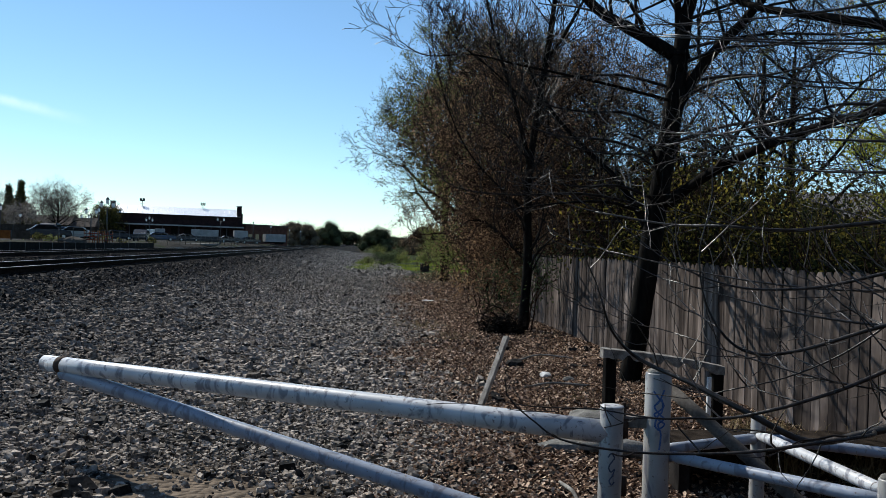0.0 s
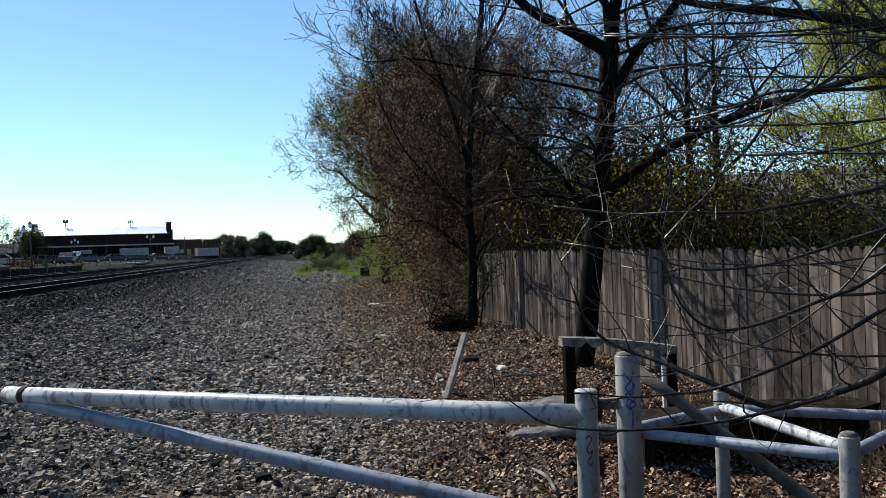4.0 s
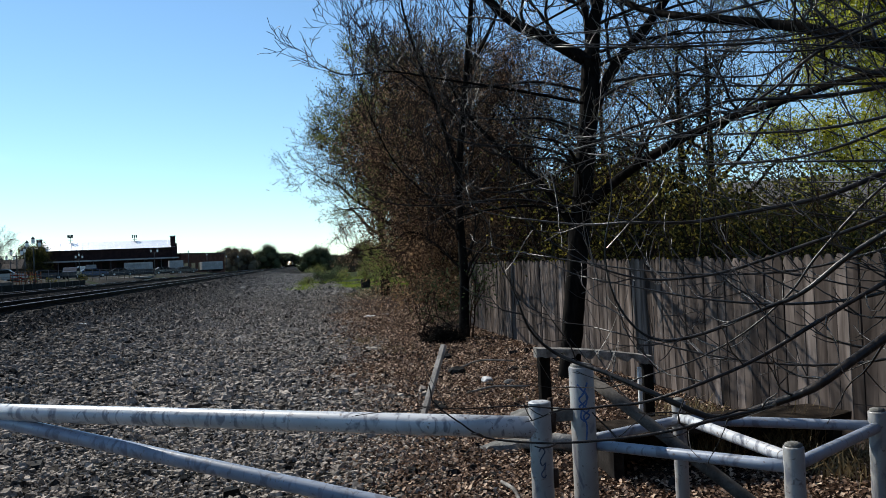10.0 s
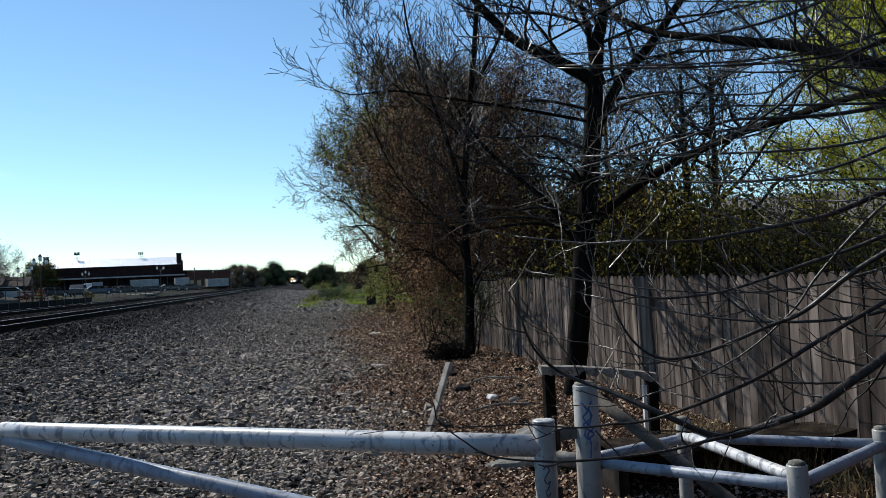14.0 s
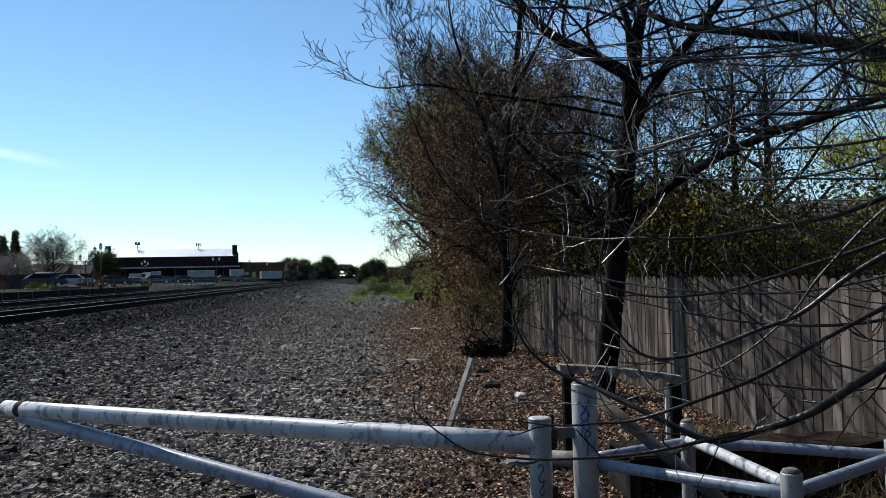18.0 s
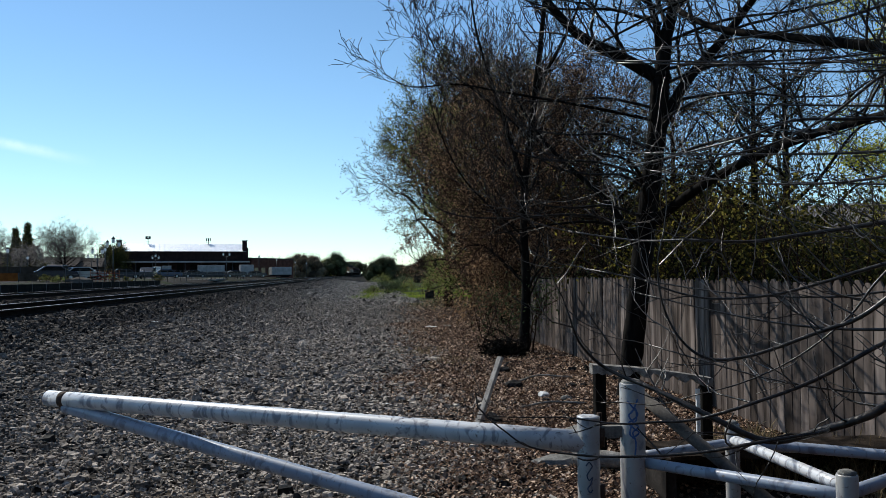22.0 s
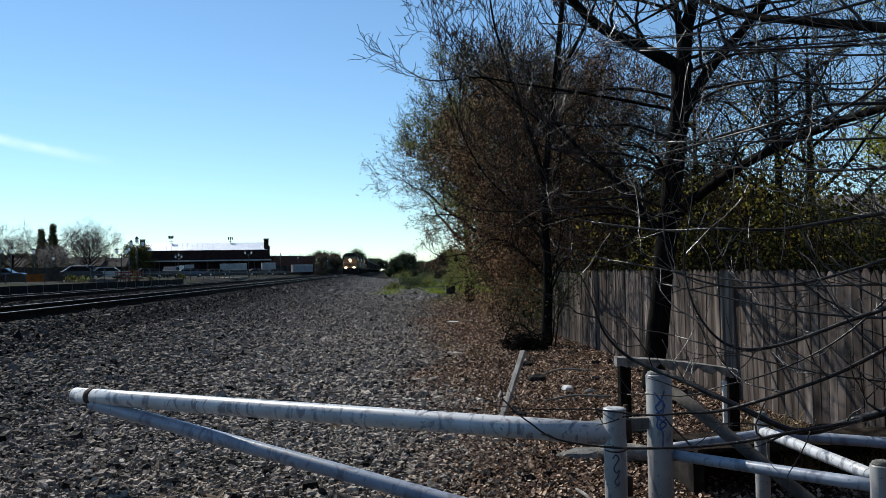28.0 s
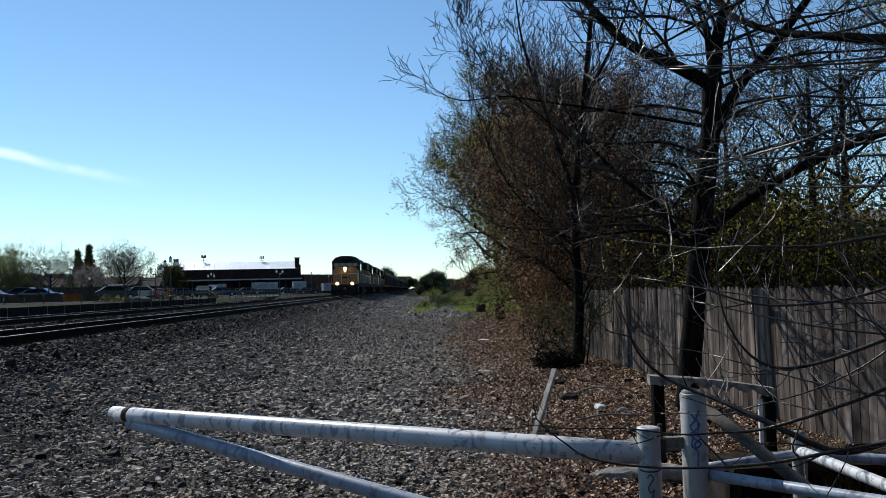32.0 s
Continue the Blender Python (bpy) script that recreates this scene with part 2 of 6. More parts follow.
def paint_material(name, base, blue=0.0):
    """Thick old paint on pipe: chalky, scuffed, with rust at the knocks."""
    m, n, l, b = material(name, 0.42)
    co = position(n)
    a = noise_node(n, l, 5.0, 6, co)
    c = ramp(n, l, a.outputs["Fac"], [(0.35, tuple(v * 0.78 for v in base)), (0.6, base)])
    s = noise_node(n, l, 34.0, 5, co, None, 0.8)
    scuff = ramp(n, l, s.outputs["Fac"], [(0.62, (0, 0, 0)), (0.7, (1, 1, 1))])
    c = blend(n, l, scuff, c, (0.16, 0.13, 0.12))
    d = noise_node(n, l, 1.7, 4, co)
    smear = ramp(n, l, d.outputs["Fac"], [(0.5, (0, 0, 0)), (0.72, (0.45, 0.45, 0.45))])
    c = blend(n, l, smear, c, tuple(v * 0.5 for v in base))
    k = noise_node(n, l, 11.0, 5, co, (1.0, 1.0, 0.45), 1.5)
    c = blend(n, l, ramp(n, l, k.outputs["Fac"], [(0.54, (0, 0, 0)), (0.63, (0.75, 0.75, 0.75))]), c, (0.12, 0.12, 0.15))
    l.new(c, b.inputs["Base Color"])
    l.new(ramp(n, l, a.outputs["Fac"], [(0.3, (0.42,) * 3), (0.7, (0.27,) * 3)]), b.inputs["Roughness"])
    bump(n, l, b, s.outputs["Fac"], 0.25, 0.004)
    return m


def board_material():
    """Silvered fence boards with grain and weather stains."""
    m, n, l, b = material("weathered_board", 0.88)
    co = n.new("ShaderNodeTexCoord").outputs["Object"]
    rnd = n.new("ShaderNodeObjectInfo").outputs["Random"]
    shift = n.new("ShaderNodeVectorMath")
    shift.operation = "ADD"
    sc = n.new("ShaderNodeVectorMath")
    sc.operation, sc.inputs[3].default_value = "SCALE", 1.0
    sc.inputs[0].default_value = (31.0, 17.0, 43.0)
    l.new(rnd, sc.inputs[3])
    l.new(co, shift.inputs[0]), l.new(sc.outputs[0], shift.inputs[1])
    g = noise_node(n, l, 3.0, 6, shift.outputs[0], (3.2, 3.2, 0.35), 0.6)
    c = ramp(n, l, g.outputs["Fac"], [(0.3, (0.05, 0.041, 0.037)), (0.5, (0.12, 0.1, 0.09)), (0.72, (0.25, 0.213, 0.193))])
    st = noise_node(n, l, 1.3, 5, shift.outputs[0], (2.5, 2.5, 0.8))
    c = blend(n, l, 0.7, c, ramp(n, l, st.outputs["Fac"], [(0.32, (0.32, 0.31, 0.3)), (0.62, (1.15, 1.12, 1.1))]), "MULTIPLY")
    c = blend(n, l, 1.0, c, ramp(n, l, rnd, [(0, (0.48, 0.46, 0.45)), (1, (1.22, 1.2, 1.18))]), "MULTIPLY")
    l.new(c, b.inputs["Base Color"])
    bump(n, l, b, g.outputs["Fac"], 0.6, 0.006)
    return m


def bark_material(name, dark, light, scale=9.0, rough=0.85, relief=1.0):
    m, n, l, b = material(name, rough)
    if rough < 0.5:
        b.inputs["Specular IOR Level"].default_value = 0.4 if rough < 0.4 else 0.1
    co = position(n)
    g = noise_node(n, l, scale, 6, co, (1.0, 1.0, 0.28), 1.2)
    c = ramp(n, l, g.outputs["Fac"], [(0.34, dark), (0.66, light)])
    l.new(c, b.inputs["Base Color"])
    bump(n, l, b, g.outputs["Fac"], relief, 0.02)
    return m


def leaf_material(name, tones, rough=0.55, through=0.35):
    m, n, l, b = material(name, rough)
    c = ramp(n, l, island(n), [(i / (len(tones) - 1), t) for i, t in enumerate(tones)])
    l.new(c, b.inputs["Base Color"])
    tr = n.new("ShaderNodeBsdfTranslucent")
    l.new(c, tr.inputs["Color"])
    mx = n.new("ShaderNodeMixShader")
    mx.inputs[0].default_value = through
    l.new(b.outputs[0], mx.inputs[1]), l.new(tr.outputs[0], mx.inputs[2])
    l.new(mx.outputs[0], n["Material Output"].inputs["Surface"])
    return m


def glow_material(name, colour, strength):
    m, n, l, b = material(name, 0.3)
    b.inputs["Base Color"].default_value = (*colour, 1)
    b.inputs["Emission Color"].default_value = (*colour, 1)
    b.inputs["Emission Strength"].default_value = strength
    return m


M_GROUND = ground_material()
M_STONE = stone_material()
M_DARKSTONE = mottled("dark_stone", (0.006, 0.0058, 0.0056), (0.032, 0.03, 0.028), 30, 0.7, per="island", spread=0.7)
M_PAINT = paint_material("white_pipe_paint", (0.62, 0.62, 0.63))
M_POST = paint_material("grey_post_paint", (0.36, 0.342, 0.325))
# the same white paint with blue sky shade put into its colour
M_SHADE_PAINT = paint_material("blue_shaded_pipe_paint", (0.31, 0.345, 0.42))
M_BOARD = board_material()
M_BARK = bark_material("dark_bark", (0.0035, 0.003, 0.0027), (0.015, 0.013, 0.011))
M_TWIG = bark_material("grey_twig", (0.006, 0.005, 0.0045), (0.045, 0.035, 0.028), 16, 0.36, 0.4)
M_FARTWIG = bark_material("dark_twig", (0.006, 0.005, 0.0045), (0.035, 0.029, 0.025), 16, 0.45, 0.4)
M_BACKTWIG = bark_material("dull_dark_twig", (0.006, 0.005, 0.0045), (0.035, 0.028, 0.024), 16, 0.8)
M_BROWNTWIG = bark_material("brown_twig", (0.01, 0.0065, 0.005), (0.055, 0.034, 0.024), 16)
M_RAIL = mottled("rusty_rail", (0.01, 0.007, 0.006), (0.025, 0.017, 0.013), 14, 0.8)
M_RAILTOP = mottled("worn_steel", (0.14, 0.137, 0.134), (0.24, 0.235, 0.23), 20, 0.42, 1.0)
M_TIE = mottled("creosoted_tie", (0.014, 0.012, 0.011), (0.045, 0.039, 0.034), 5, 0.9, per="object", spread=0.3)
M_OLDWOOD = mottled("grey_old_timber", (0.11, 0.1, 0.09), (0.34, 0.32, 0.29), 8, 0.9, bump_d=0.01, stretch=(1, 1, 1))
M_CONCRETE = mottled("broken_concrete", (0.12, 0.115, 0.105), (0.26, 0.25, 0.23), 7, 0.92, bump_d=0.01)
M_RUST = mottled("rusted_iron", (0.03, 0.021, 0.017), (0.09, 0.064, 0.05), 12, 0.75, 0.2, bump_d=0.003)
M_WHITE = mottled("dirty_white", (0.55, 0.54, 0.52), (0.78, 0.77, 0.75), 9, 0.6)

# ---- mesh helpers ----
def part(name, bm, mat, parent=None, label="", smooth=False):
    """Links a bmesh as one mesh object under a thing or a part."""
    me = bpy.data.meshes.new(name)
    if smooth:
        for fc in bm.faces:
            fc.smooth = True
    bm.to_mesh(me)
    bm.free()
    me.materials.append(mat)
    ob = new(name, me)
    ob.parent = parent
    return tagged(ob, label)


def mesh_np(name, verts, faces, mat, parent=None, smooth=False):
    """A mesh from arrays of corners and of equal-sided faces."""
    verts, faces = np.asarray(verts, np.float32), np.asarray(faces, np.int32)
    me = bpy.data.meshes.new(name)
    k = faces.shape[1]
    me.vertices.add(len(verts)), me.loops.add(faces.size), me.polygons.add(len(faces))
    me.vertices.foreach_set("co", verts.ravel())
    me.loops.foreach_set("vertex_index", faces.ravel())
    me.polygons.foreach_set("loop_start", np.arange(0, faces.size, k, dtype=np.int32))
    me.update(calc_edges=True)
    me.polygons.foreach_set("use_smooth", np.full(len(faces), smooth))
    me.materials.append(mat)
    ob = new(name, me)
    ob.parent = parent
    return ob


def empty(name, x, y, z=0.0, rz=0.0):
    ob = new(name)
    ob.empty_display_size = 0.2
    ob.matrix_basis = pose(x, y, z, 0, 0, rz)
    return ob


def box(bm, x0, y0, z0, x1, y1, z1, bevel=0.0, m=None):
    """Adds a box, with rounded edges where bevel is given."""
    t = Matrix.LocRotScale(((x0 + x1) / 2, (y0 + y1) / 2, (z0 + z1) / 2), None, (abs(x1 - x0), abs(y1 - y0), abs(z1 - z0)))
    r = bmesh.ops.create_cube(bm, size=1.0, matrix=(m @ t) if m else t)
    if bevel:
        edges = list({e for v in r["verts"] for e in v.link_edges})
        bmesh.ops.bevel(bm, geom=edges, offset=bevel, segments=2, affect="EDGES", profile=0.6)
    return bm


def boxed(*a, **k):
    return box(bmesh.new(), *a, **k)


def frames_along(pts):
    """A pair of cross directions at each point of a line, carried along without twist."""
    out, prev = [], None
    for i, p in enumerate(pts):
        t = (pts[min(i + 1, len(pts) - 1)] - pts[max(i - 1, 0)]).normalized()
        if prev is None:
            prev = t.orthogonal().normalized()
        u = (prev - t * prev.dot(t))
        u = u.normalized() if u.length > 1e-6 else t.orthogonal().normalized()
        prev = u
        out.append((u, t.cross(u)))
    return out


def tube(bm, pts, radii, sides=12, caps=True, wob=0.0, rng=None):
    """Adds a round bar along points; a radius for each point, or one for all."""
    pts = [Vector(p) for p in pts]
    if not isinstance(radii, (list, tuple)):
        radii = [radii] * len(pts)
    rings = []
    for p, r, (u, v) in zip(pts, radii, frames_along(pts)):
        ring = []
        for k in range(sides):
            a = 2 * math.pi * k / sides
            q = r * (1 + (rng.uniform(-wob, wob) if rng else 0))
            ring.append(bm.verts.new(p + (u * math.cos(a) + v * math.sin(a)) * q))
        rings.append(ring)
    for a, b in zip(rings, rings[1:]):
        for k in range(sides):
            f = bm.faces.new((a[k], a[(k + 1) % sides], b[(k + 1) % sides], b[k]))
            f.smooth = True
    if caps:
        bm.faces.new(rings[0][::-1]), bm.faces.new(rings[-1])
    return bm


def tubed(*a, **k):
    return tube(bmesh.new(), *a, **k)


def prism(bm, outline, y0, y1):
    """Extrudes an outline in x and z along y."""
    a = [bm.verts.new((x, y0, z)) for x, z in outline]
    b = [bm.verts.new((x, y1, z)) for x, z in outline]
    n = len(outline)
    for k in range(n):
        bm.faces.new((a[k], a[(k + 1) % n], b[(k + 1) % n], b[k]))
    bm.faces.new(a[::-1]), bm.faces.new(b)
    bmesh.ops.recalc_face_normals(bm, faces=bm.faces[:])
    return bm


def smooth_line(ctrl, steps=5):
    """A Catmull-Rom line through control points."""
    c = [Vector(p) for p in ctrl]
    c = [c[0] * 2 - c[1]] + c + [c[-1] * 2 - c[-2]]
    out = []
    for i in range(1, len(c) - 2):
        p0, p1, p2, p3 = c[i - 1 : i + 3]
        for s in range(steps):
            t = s / steps
            out.append(0.5 * (2 * p1 + (p2 - p0) * t + (2 * p0 - 5 * p1 + 4 * p2 - p3) * t * t + (3 * p1 - p0 - 3 * p2 + p3) * t**3))
    return out + [c[-2]]


class Sticks:
    """Gathers many thin twigs into one mesh."""

    def __init__(self):
        self.v, self.f, self.tips = [], [], []

    def add(self, pts, r0, r1, sides=3):
        base, n = len(self.v), len(pts)
        for i, (p, (u, w)) in enumerate(zip(pts, frames_along(pts))):
            r = r0 + (r1 - r0) * i / (n - 1)
            for k in range(sides):
                a = 2 * math.pi * k / sides
                q = p + u * (math.cos(a) * r) + w * (math.sin(a) * r)
                self.v.append((q.x, q.y, q.z))
        for i in range(n - 1):
            for k in range(sides):
                a, b = base + i * sides + k, base + i * sides + (k + 1) % sides
                self.f.append((a, b, b + sides, a + sides))

    def grow(self, rng, p, d, length, r, depth, kids=4, lift=0.05, wander=0.22, angle=(25, 60), segs=5, shrink=(0.45, 0.7), keep=0.25, thin=0.0016):
        """A wandering twig from p along d, with side twigs."""
        pts, dirs, q, d = [Vector(p)], [], Vector(p), Vector(d).normalized()
        for _ in range(segs):
            d = (d + Vector((rng.gauss(0, wander), rng.gauss(0, wander), rng.gauss(0, wander) + lift))).normalized()
            q = q + d * (length / segs)
            pts.append(q.copy()), dirs.append(d)
        self.add(pts, r, max(r * 0.35, thin), 4 if r > 0.012 else 3)
        if depth <= 0:
            self.tips.append((pts[-1], dirs[-1]))
            self.tips.append((pts[len(pts) // 2], dirs[-1]))
            return
        for k in range(kids):
            f = keep + (1 - keep) * (k + rng.random()) / kids
            i = min(int(f * segs), segs - 1)
            at = pts[i].lerp(pts[i + 1], f * segs - i)
            side = dirs[i].orthogonal()
            side.rotate(Matrix.Rotation(rng.uniform(0, 6.283), 3, dirs[i]))
            a = radians(rng.uniform(*angle))
            nd = dirs[i] * math.cos(a) + side.normalized() * math.sin(a)
            self.grow(rng, at, nd, length * rng.uniform(*shrink), max(r * rng.uniform(0.4, 0.6), thin), depth - 1, kids, lift, wander, angle, max(3, segs - 1), shrink, keep, thin)

    def mesh(self, name, mat, parent):
        ob = mesh_np(name, self.v, self.f, mat, parent, smooth=True)
        return tagged(ob, kind="stuff")


def leaf_cloud(name, spots, mat, parent, rng, size, count, scatter, aspect=0.55):
    """Many small bent leaves round given spots, in one mesh."""
    n = len(spots) * count
    r = np.random.default_rng(rng.randrange(1 << 30))
    base = np.repeat(np.array([[*s] for s in spots], float), count, 0) + r.normal(0, scatter, (n, 3))
    a = r.normal(0, 1, (n, 3))
    a /= np.linalg.norm(a, axis=1, keepdims=True)
    b = np.cross(a, r.normal(0, 1, (n, 3)))
    b /= np.linalg.norm(b, axis=1, keepdims=True)
    c = np.cross(a, b)
    s = size * r.uniform(0.55, 1.35, (n, 1))
    v = np.stack([base, base + a * s * 0.5 + b * s * aspect * 0.5 + c * s * 0.1, base + a * s, base + a * s * 0.5 - b * s * aspect * 0.5 + c * s * 0.1], 1).reshape(-1, 3)
    f = np.arange(4 * n).reshape(-1, 4)
    return tagged(mesh_np(name, v, f, mat, parent), kind="stuff")

# ---- ground ----
def step(a, b, v):
    t = min(max((v - a) / (b - a), 0.0), 1.0)
    return t * t * (3 - 2 * t)


TRACK_SLANT = 0.009  # the tracks bear slightly towards +x


def ground_z(x, y):
    """Level by the gate, rising to the ballast bed of the tracks, lower beyond them."""
    x -= TRACK_SLANT * max(y - 25.0, 0.0)
    z = 0.5 * step(-0.6, -5.4, x) + 0.29 * step(-5.5, -6.75, x)
    z -= 0.3 * step(-16.0, -18.0, x) + 0.12 * step(-18, -27, x)
    z += 0.65 * step(-21.6, -24.0, x) + 0.2 * step(-24.0, -31.0, x)
    return z


def spaced(*bits):
    out = []
    for a, b, s in bits:
        out += list(np.arange(a, b - 1e-6, s))
    return np.array(out + [bits[-1][1]])


def build_ground():
    xs = spaced((-2600, -200, 300), (-200, -40, 20), (-40, -18, 1.0), (-18, 6, 0.2), (6, 30, 2), (30, 200, 17), (200, 2600, 300))
    ys = spaced((-60, -4, 4), (-4, 26, 0.2), (26, 70, 1.0), (70, 250, 10), (250, 1000, 75), (1000, 4400, 400))
    v = []
    for y in ys:
        for x in xs:
            near = step(30, 18, y) * step(-17, -15, x) * step(8, 5, x)
            h = 0.03 * noise.noise(Vector((x * 0.9, y * 0.9, 0))) + 0.022 * noise.noise(Vector((x * 4, y * 4, 3)))
            v.append((x, y, ground_z(x, y) + near * h))
    nx = len(xs)
    i, j = np.meshgrid(np.arange(nx - 1), np.arange(len(ys) - 1))
    a = (j * nx + i).ravel()
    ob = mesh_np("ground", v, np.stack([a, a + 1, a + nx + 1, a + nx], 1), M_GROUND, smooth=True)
    return tagged(ob, "grey gravel ground with brown leaf litter by the fence", "ground", kind="structure")


build_ground()

RAIL_Z = 1.0
TRACKS = (-8.15, -14.0)


def build_track(cx, top, first):
    track = tagged(empty("railway_track", cx - 25 * TRACK_SLANT, 0, top, -math.degrees(math.atan(TRACK_SLANT))), "straight railway track with worn steel rails on dark ties", "railway track", "two railway tracks", "structure")
    rail = [(-0.07, -0.17), (0.07, -0.17), (0.07, -0.158), (0.012, -0.14), (0.012, -0.05), (0.036, -0.036), (0.036, -0.006), (0.03, -0.001), (-0.03, -0.001), (-0.036, -0.006), (-0.036, -0.036), (-0.012, -0.05), (-0.012, -0.14), (-0.07, -0.158)]
    for s in (-0.7535, 0.7535):
        r = part("rail", prism(bmesh.new(), [(x + s, z) for x, z in rail], -80, 1500), M_RAIL, track)
        part("rail_head", prism(bmesh.new(), [(s - 0.022, -0.004), (s + 0.022, -0.004), (s + 0.018, 0.002), (s - 0.018, 0.002)], -80, 1500), M_RAILTOP, r, "bright worn running surface")
    tie = boxed(-1.3, -0.115, -0.34, 1.3, 0.115, -0.172, 0.012)
    me = None
    rng = random.Random(4)
    for k in range(first):
        y = 6 + k * 0.5
        if me is None:
            ob = part("tie", tie, M_TIE, track)
            me = ob.data
        else:
            ob = new("tie", me)
            ob.parent = track
        ob.location = (rng.uniform(-0.04, 0.04), y, rng.uniform(-0.012, 0.006))
    n = 900
    y = np.concatenate([np.arange(-40, 6, 0.5), 6 + (first + np.arange(n)) * 0.5])
    c = np.array([(-1.3, -0.115, -0.34), (1.3, -0.115, -0.34), (1.3, 0.115, -0.34), (-1.3, 0.115, -0.34), (-1.3, -0.115, -0.172), (1.3, -0.115, -0.172), (1.3, 0.115, -0.172), (-1.3, 0.115, -0.172)])
    v = (c[None] + np.stack([0 * y, y, 0 * y], 1)[:, None]).reshape(-1, 3)
    q = np.array([(4, 5, 6, 7), (0, 1, 5, 4), (1, 2, 6, 5), (2, 3, 7, 6), (3, 0, 4, 7)])
    tagged(mesh_np("ties", v, (q[None] + 8 * np.arange(len(y))[:, None, None]).reshape(-1, 4), M_TIE, track), kind="stuff")


for cx, count in zip(TRACKS, (240, 60)):
    build_track(cx, RAIL_Z, count)

# added plain wall, out of view behind the camera, that cuts sky fill light
def fill_blocker(name, x0, y0, x1, y1, h):
    w = part(name, boxed(x0, y0, -0.3, x1, y1, h, 0.02), mottled("dark_blocker_brown", (0.05, 0.034, 0.026), (0.11, 0.075, 0.058), 2.5, 0.9))
    tagged(w, "plain dark brown wall, added out of view to cut sky fill", "wall", kind="structure")


fill_blocker("wall_south", -6.0, -9.0, 26.0, -8.6, 8.0)

# ---- loose stones and litter on the ground ----
def scatter(name, label, category, mat, xy, size, flat, seed, sink=0.3, plain=False):
    """Many crushed stones: flat-topped angular blocks, each cut and turned at random, their feet in the ground."""
    r = np.random.default_rng(seed)
    n = len(xy)
    foot = np.array([(1, 1), (-1, 1), (-1, -1), (1, -1)], float) * 0.5
    low = foot[None] * r.uniform(0.75, 1.3, (n, 4, 1)) + r.normal(0, 0.07, (n, 4, 2))
    top = low * r.uniform(0.45, 0.85, (n, 4, 1)) + r.normal(0, 0.08, (n, 1, 2))
    zt = 0.5 + r.normal(0, 0.16, (n, 4))
    v = np.concatenate([np.concatenate([low, np.full((n, 4, 1), -0.5)], 2), np.concatenate([top, zt[..., None]], 2)], 1)
    s = size * r.lognormal(0, 0.38, (n, 1, 1))
    v = v * s * np.stack([r.uniform(0.9, 1.5, n), r.uniform(0.6, 1.05, n), flat * r.uniform(0.6, 1.35, n)], 1)[:, None]
    a, b = r.uniform(0, 2 * np.pi, n), r.normal(0, 0.3, n)
    ca, sa, cb, sb = np.cos(a), np.sin(a), np.cos(b), np.sin(b)
    x, y, z = v[..., 0], v[..., 1], v[..., 2]
    y, z = y * cb[:, None] - z * sb[:, None], y * sb[:, None] + z * cb[:, None]
    x, y = x * ca[:, None] - y * sa[:, None], x * sa[:, None] + y * ca[:, None]
    gz = np.array([ground_z(px, py) for px, py in xy])
    out = np.stack([x + xy[:, :1], y + xy[:, 1:], z + gz[:, None] + s[:, 0] * flat * (0.5 - sink)], -1)
    q = np.array([(4, 5, 6, 7), (0, 1, 5, 4), (1, 2, 6, 5), (2, 3, 7, 6), (3, 0, 4, 7)])
    if plain:  # far stones: four facets that meet in one off-centre point
        out = out[:, :5]
        q = np.array([(0, 1, 4), (1, 2, 4), (2, 3, 4), (3, 0, 4)])
    ob = mesh_np(name, out.reshape(-1, 3), (q[None] + out.shape[1] * np.arange(n)[:, None, None]).reshape(-1, q.shape[1]), mat)
    return tagged(ob, label, category, kind="stuff")


def field(n, x0, x1, y0, y1, seed, keep=None, power=1.0):
    """Random places, thicker towards the near edge."""
    r = np.random.default_rng(seed)
    p = np.stack([r.uniform(x0, x1, n), y0 + (y1 - y0) * r.random(n) ** power], 1)
    return p if keep is None else p[keep(p, r)]


def gravelly(p, r):
    lim = 0.8 + 0.04 * np.maximum(p[:, 1] - 14, 0) + 0.25 * np.sin(p[:, 1] * 0.9) + r.normal(0, 0.38, len(p))
    return p[:, 0] < lim


def littered(p, r):
    lim = 0.6 + 0.04 * np.maximum(p[:, 1] - 14, 0) + 0.25 * np.sin(p[:, 1] * 0.9) + r.normal(0, 0.4, len(p))
    return p[:, 0] > lim


def patchy(p, r):
    f = np.array([noise.noise(Vector((x * 1.1, y * 1.1, 7.0))) for x, y in p])
    worn = np.hypot(p[:, 0] + 1.2, (p[:, 1] - 5.35)) + r.normal(0, 0.35, len(p)) > 0.8
    return worn & gravelly(p, r) & (f + r.normal(0, 0.15, len(p)) > -0.5)


scatter("gravel", "loose grey crushed gravel", "gravel", M_STONE, field(82000, -5.2, 1.8, 4.4, 10.0, 1, patchy, 1.1), 0.027, 0.72, 2)
scatter("gravel", "small loose chippings between the stones", "gravel", M_STONE, field(24000, -4.0, 2.6, 4.4, 8.0, 31, patchy, 1.1), 0.013, 0.7, 32, plain=True)
scatter("gravel", "loose grey crushed gravel", "gravel", M_STONE, field(98000, -7.2, 2.0, 9.6, 21.0, 3, gravelly, 1.15), 0.037, 0.72, 4)
scatter("gravel", "loose grey crushed gravel", "gravel", M_STONE, field(84000, -6.8, 2.6, 20.0, 48.0, 33, gravelly, 1.2), 0.056, 0.7, 34, plain=True)
scatter("gravel", "loose grey crushed gravel", "gravel", M_STONE, field(40000, -6.6, 3.4, 46.0, 160.0, 13, None, 1.7), 0.11, 0.6, 14, plain=True)
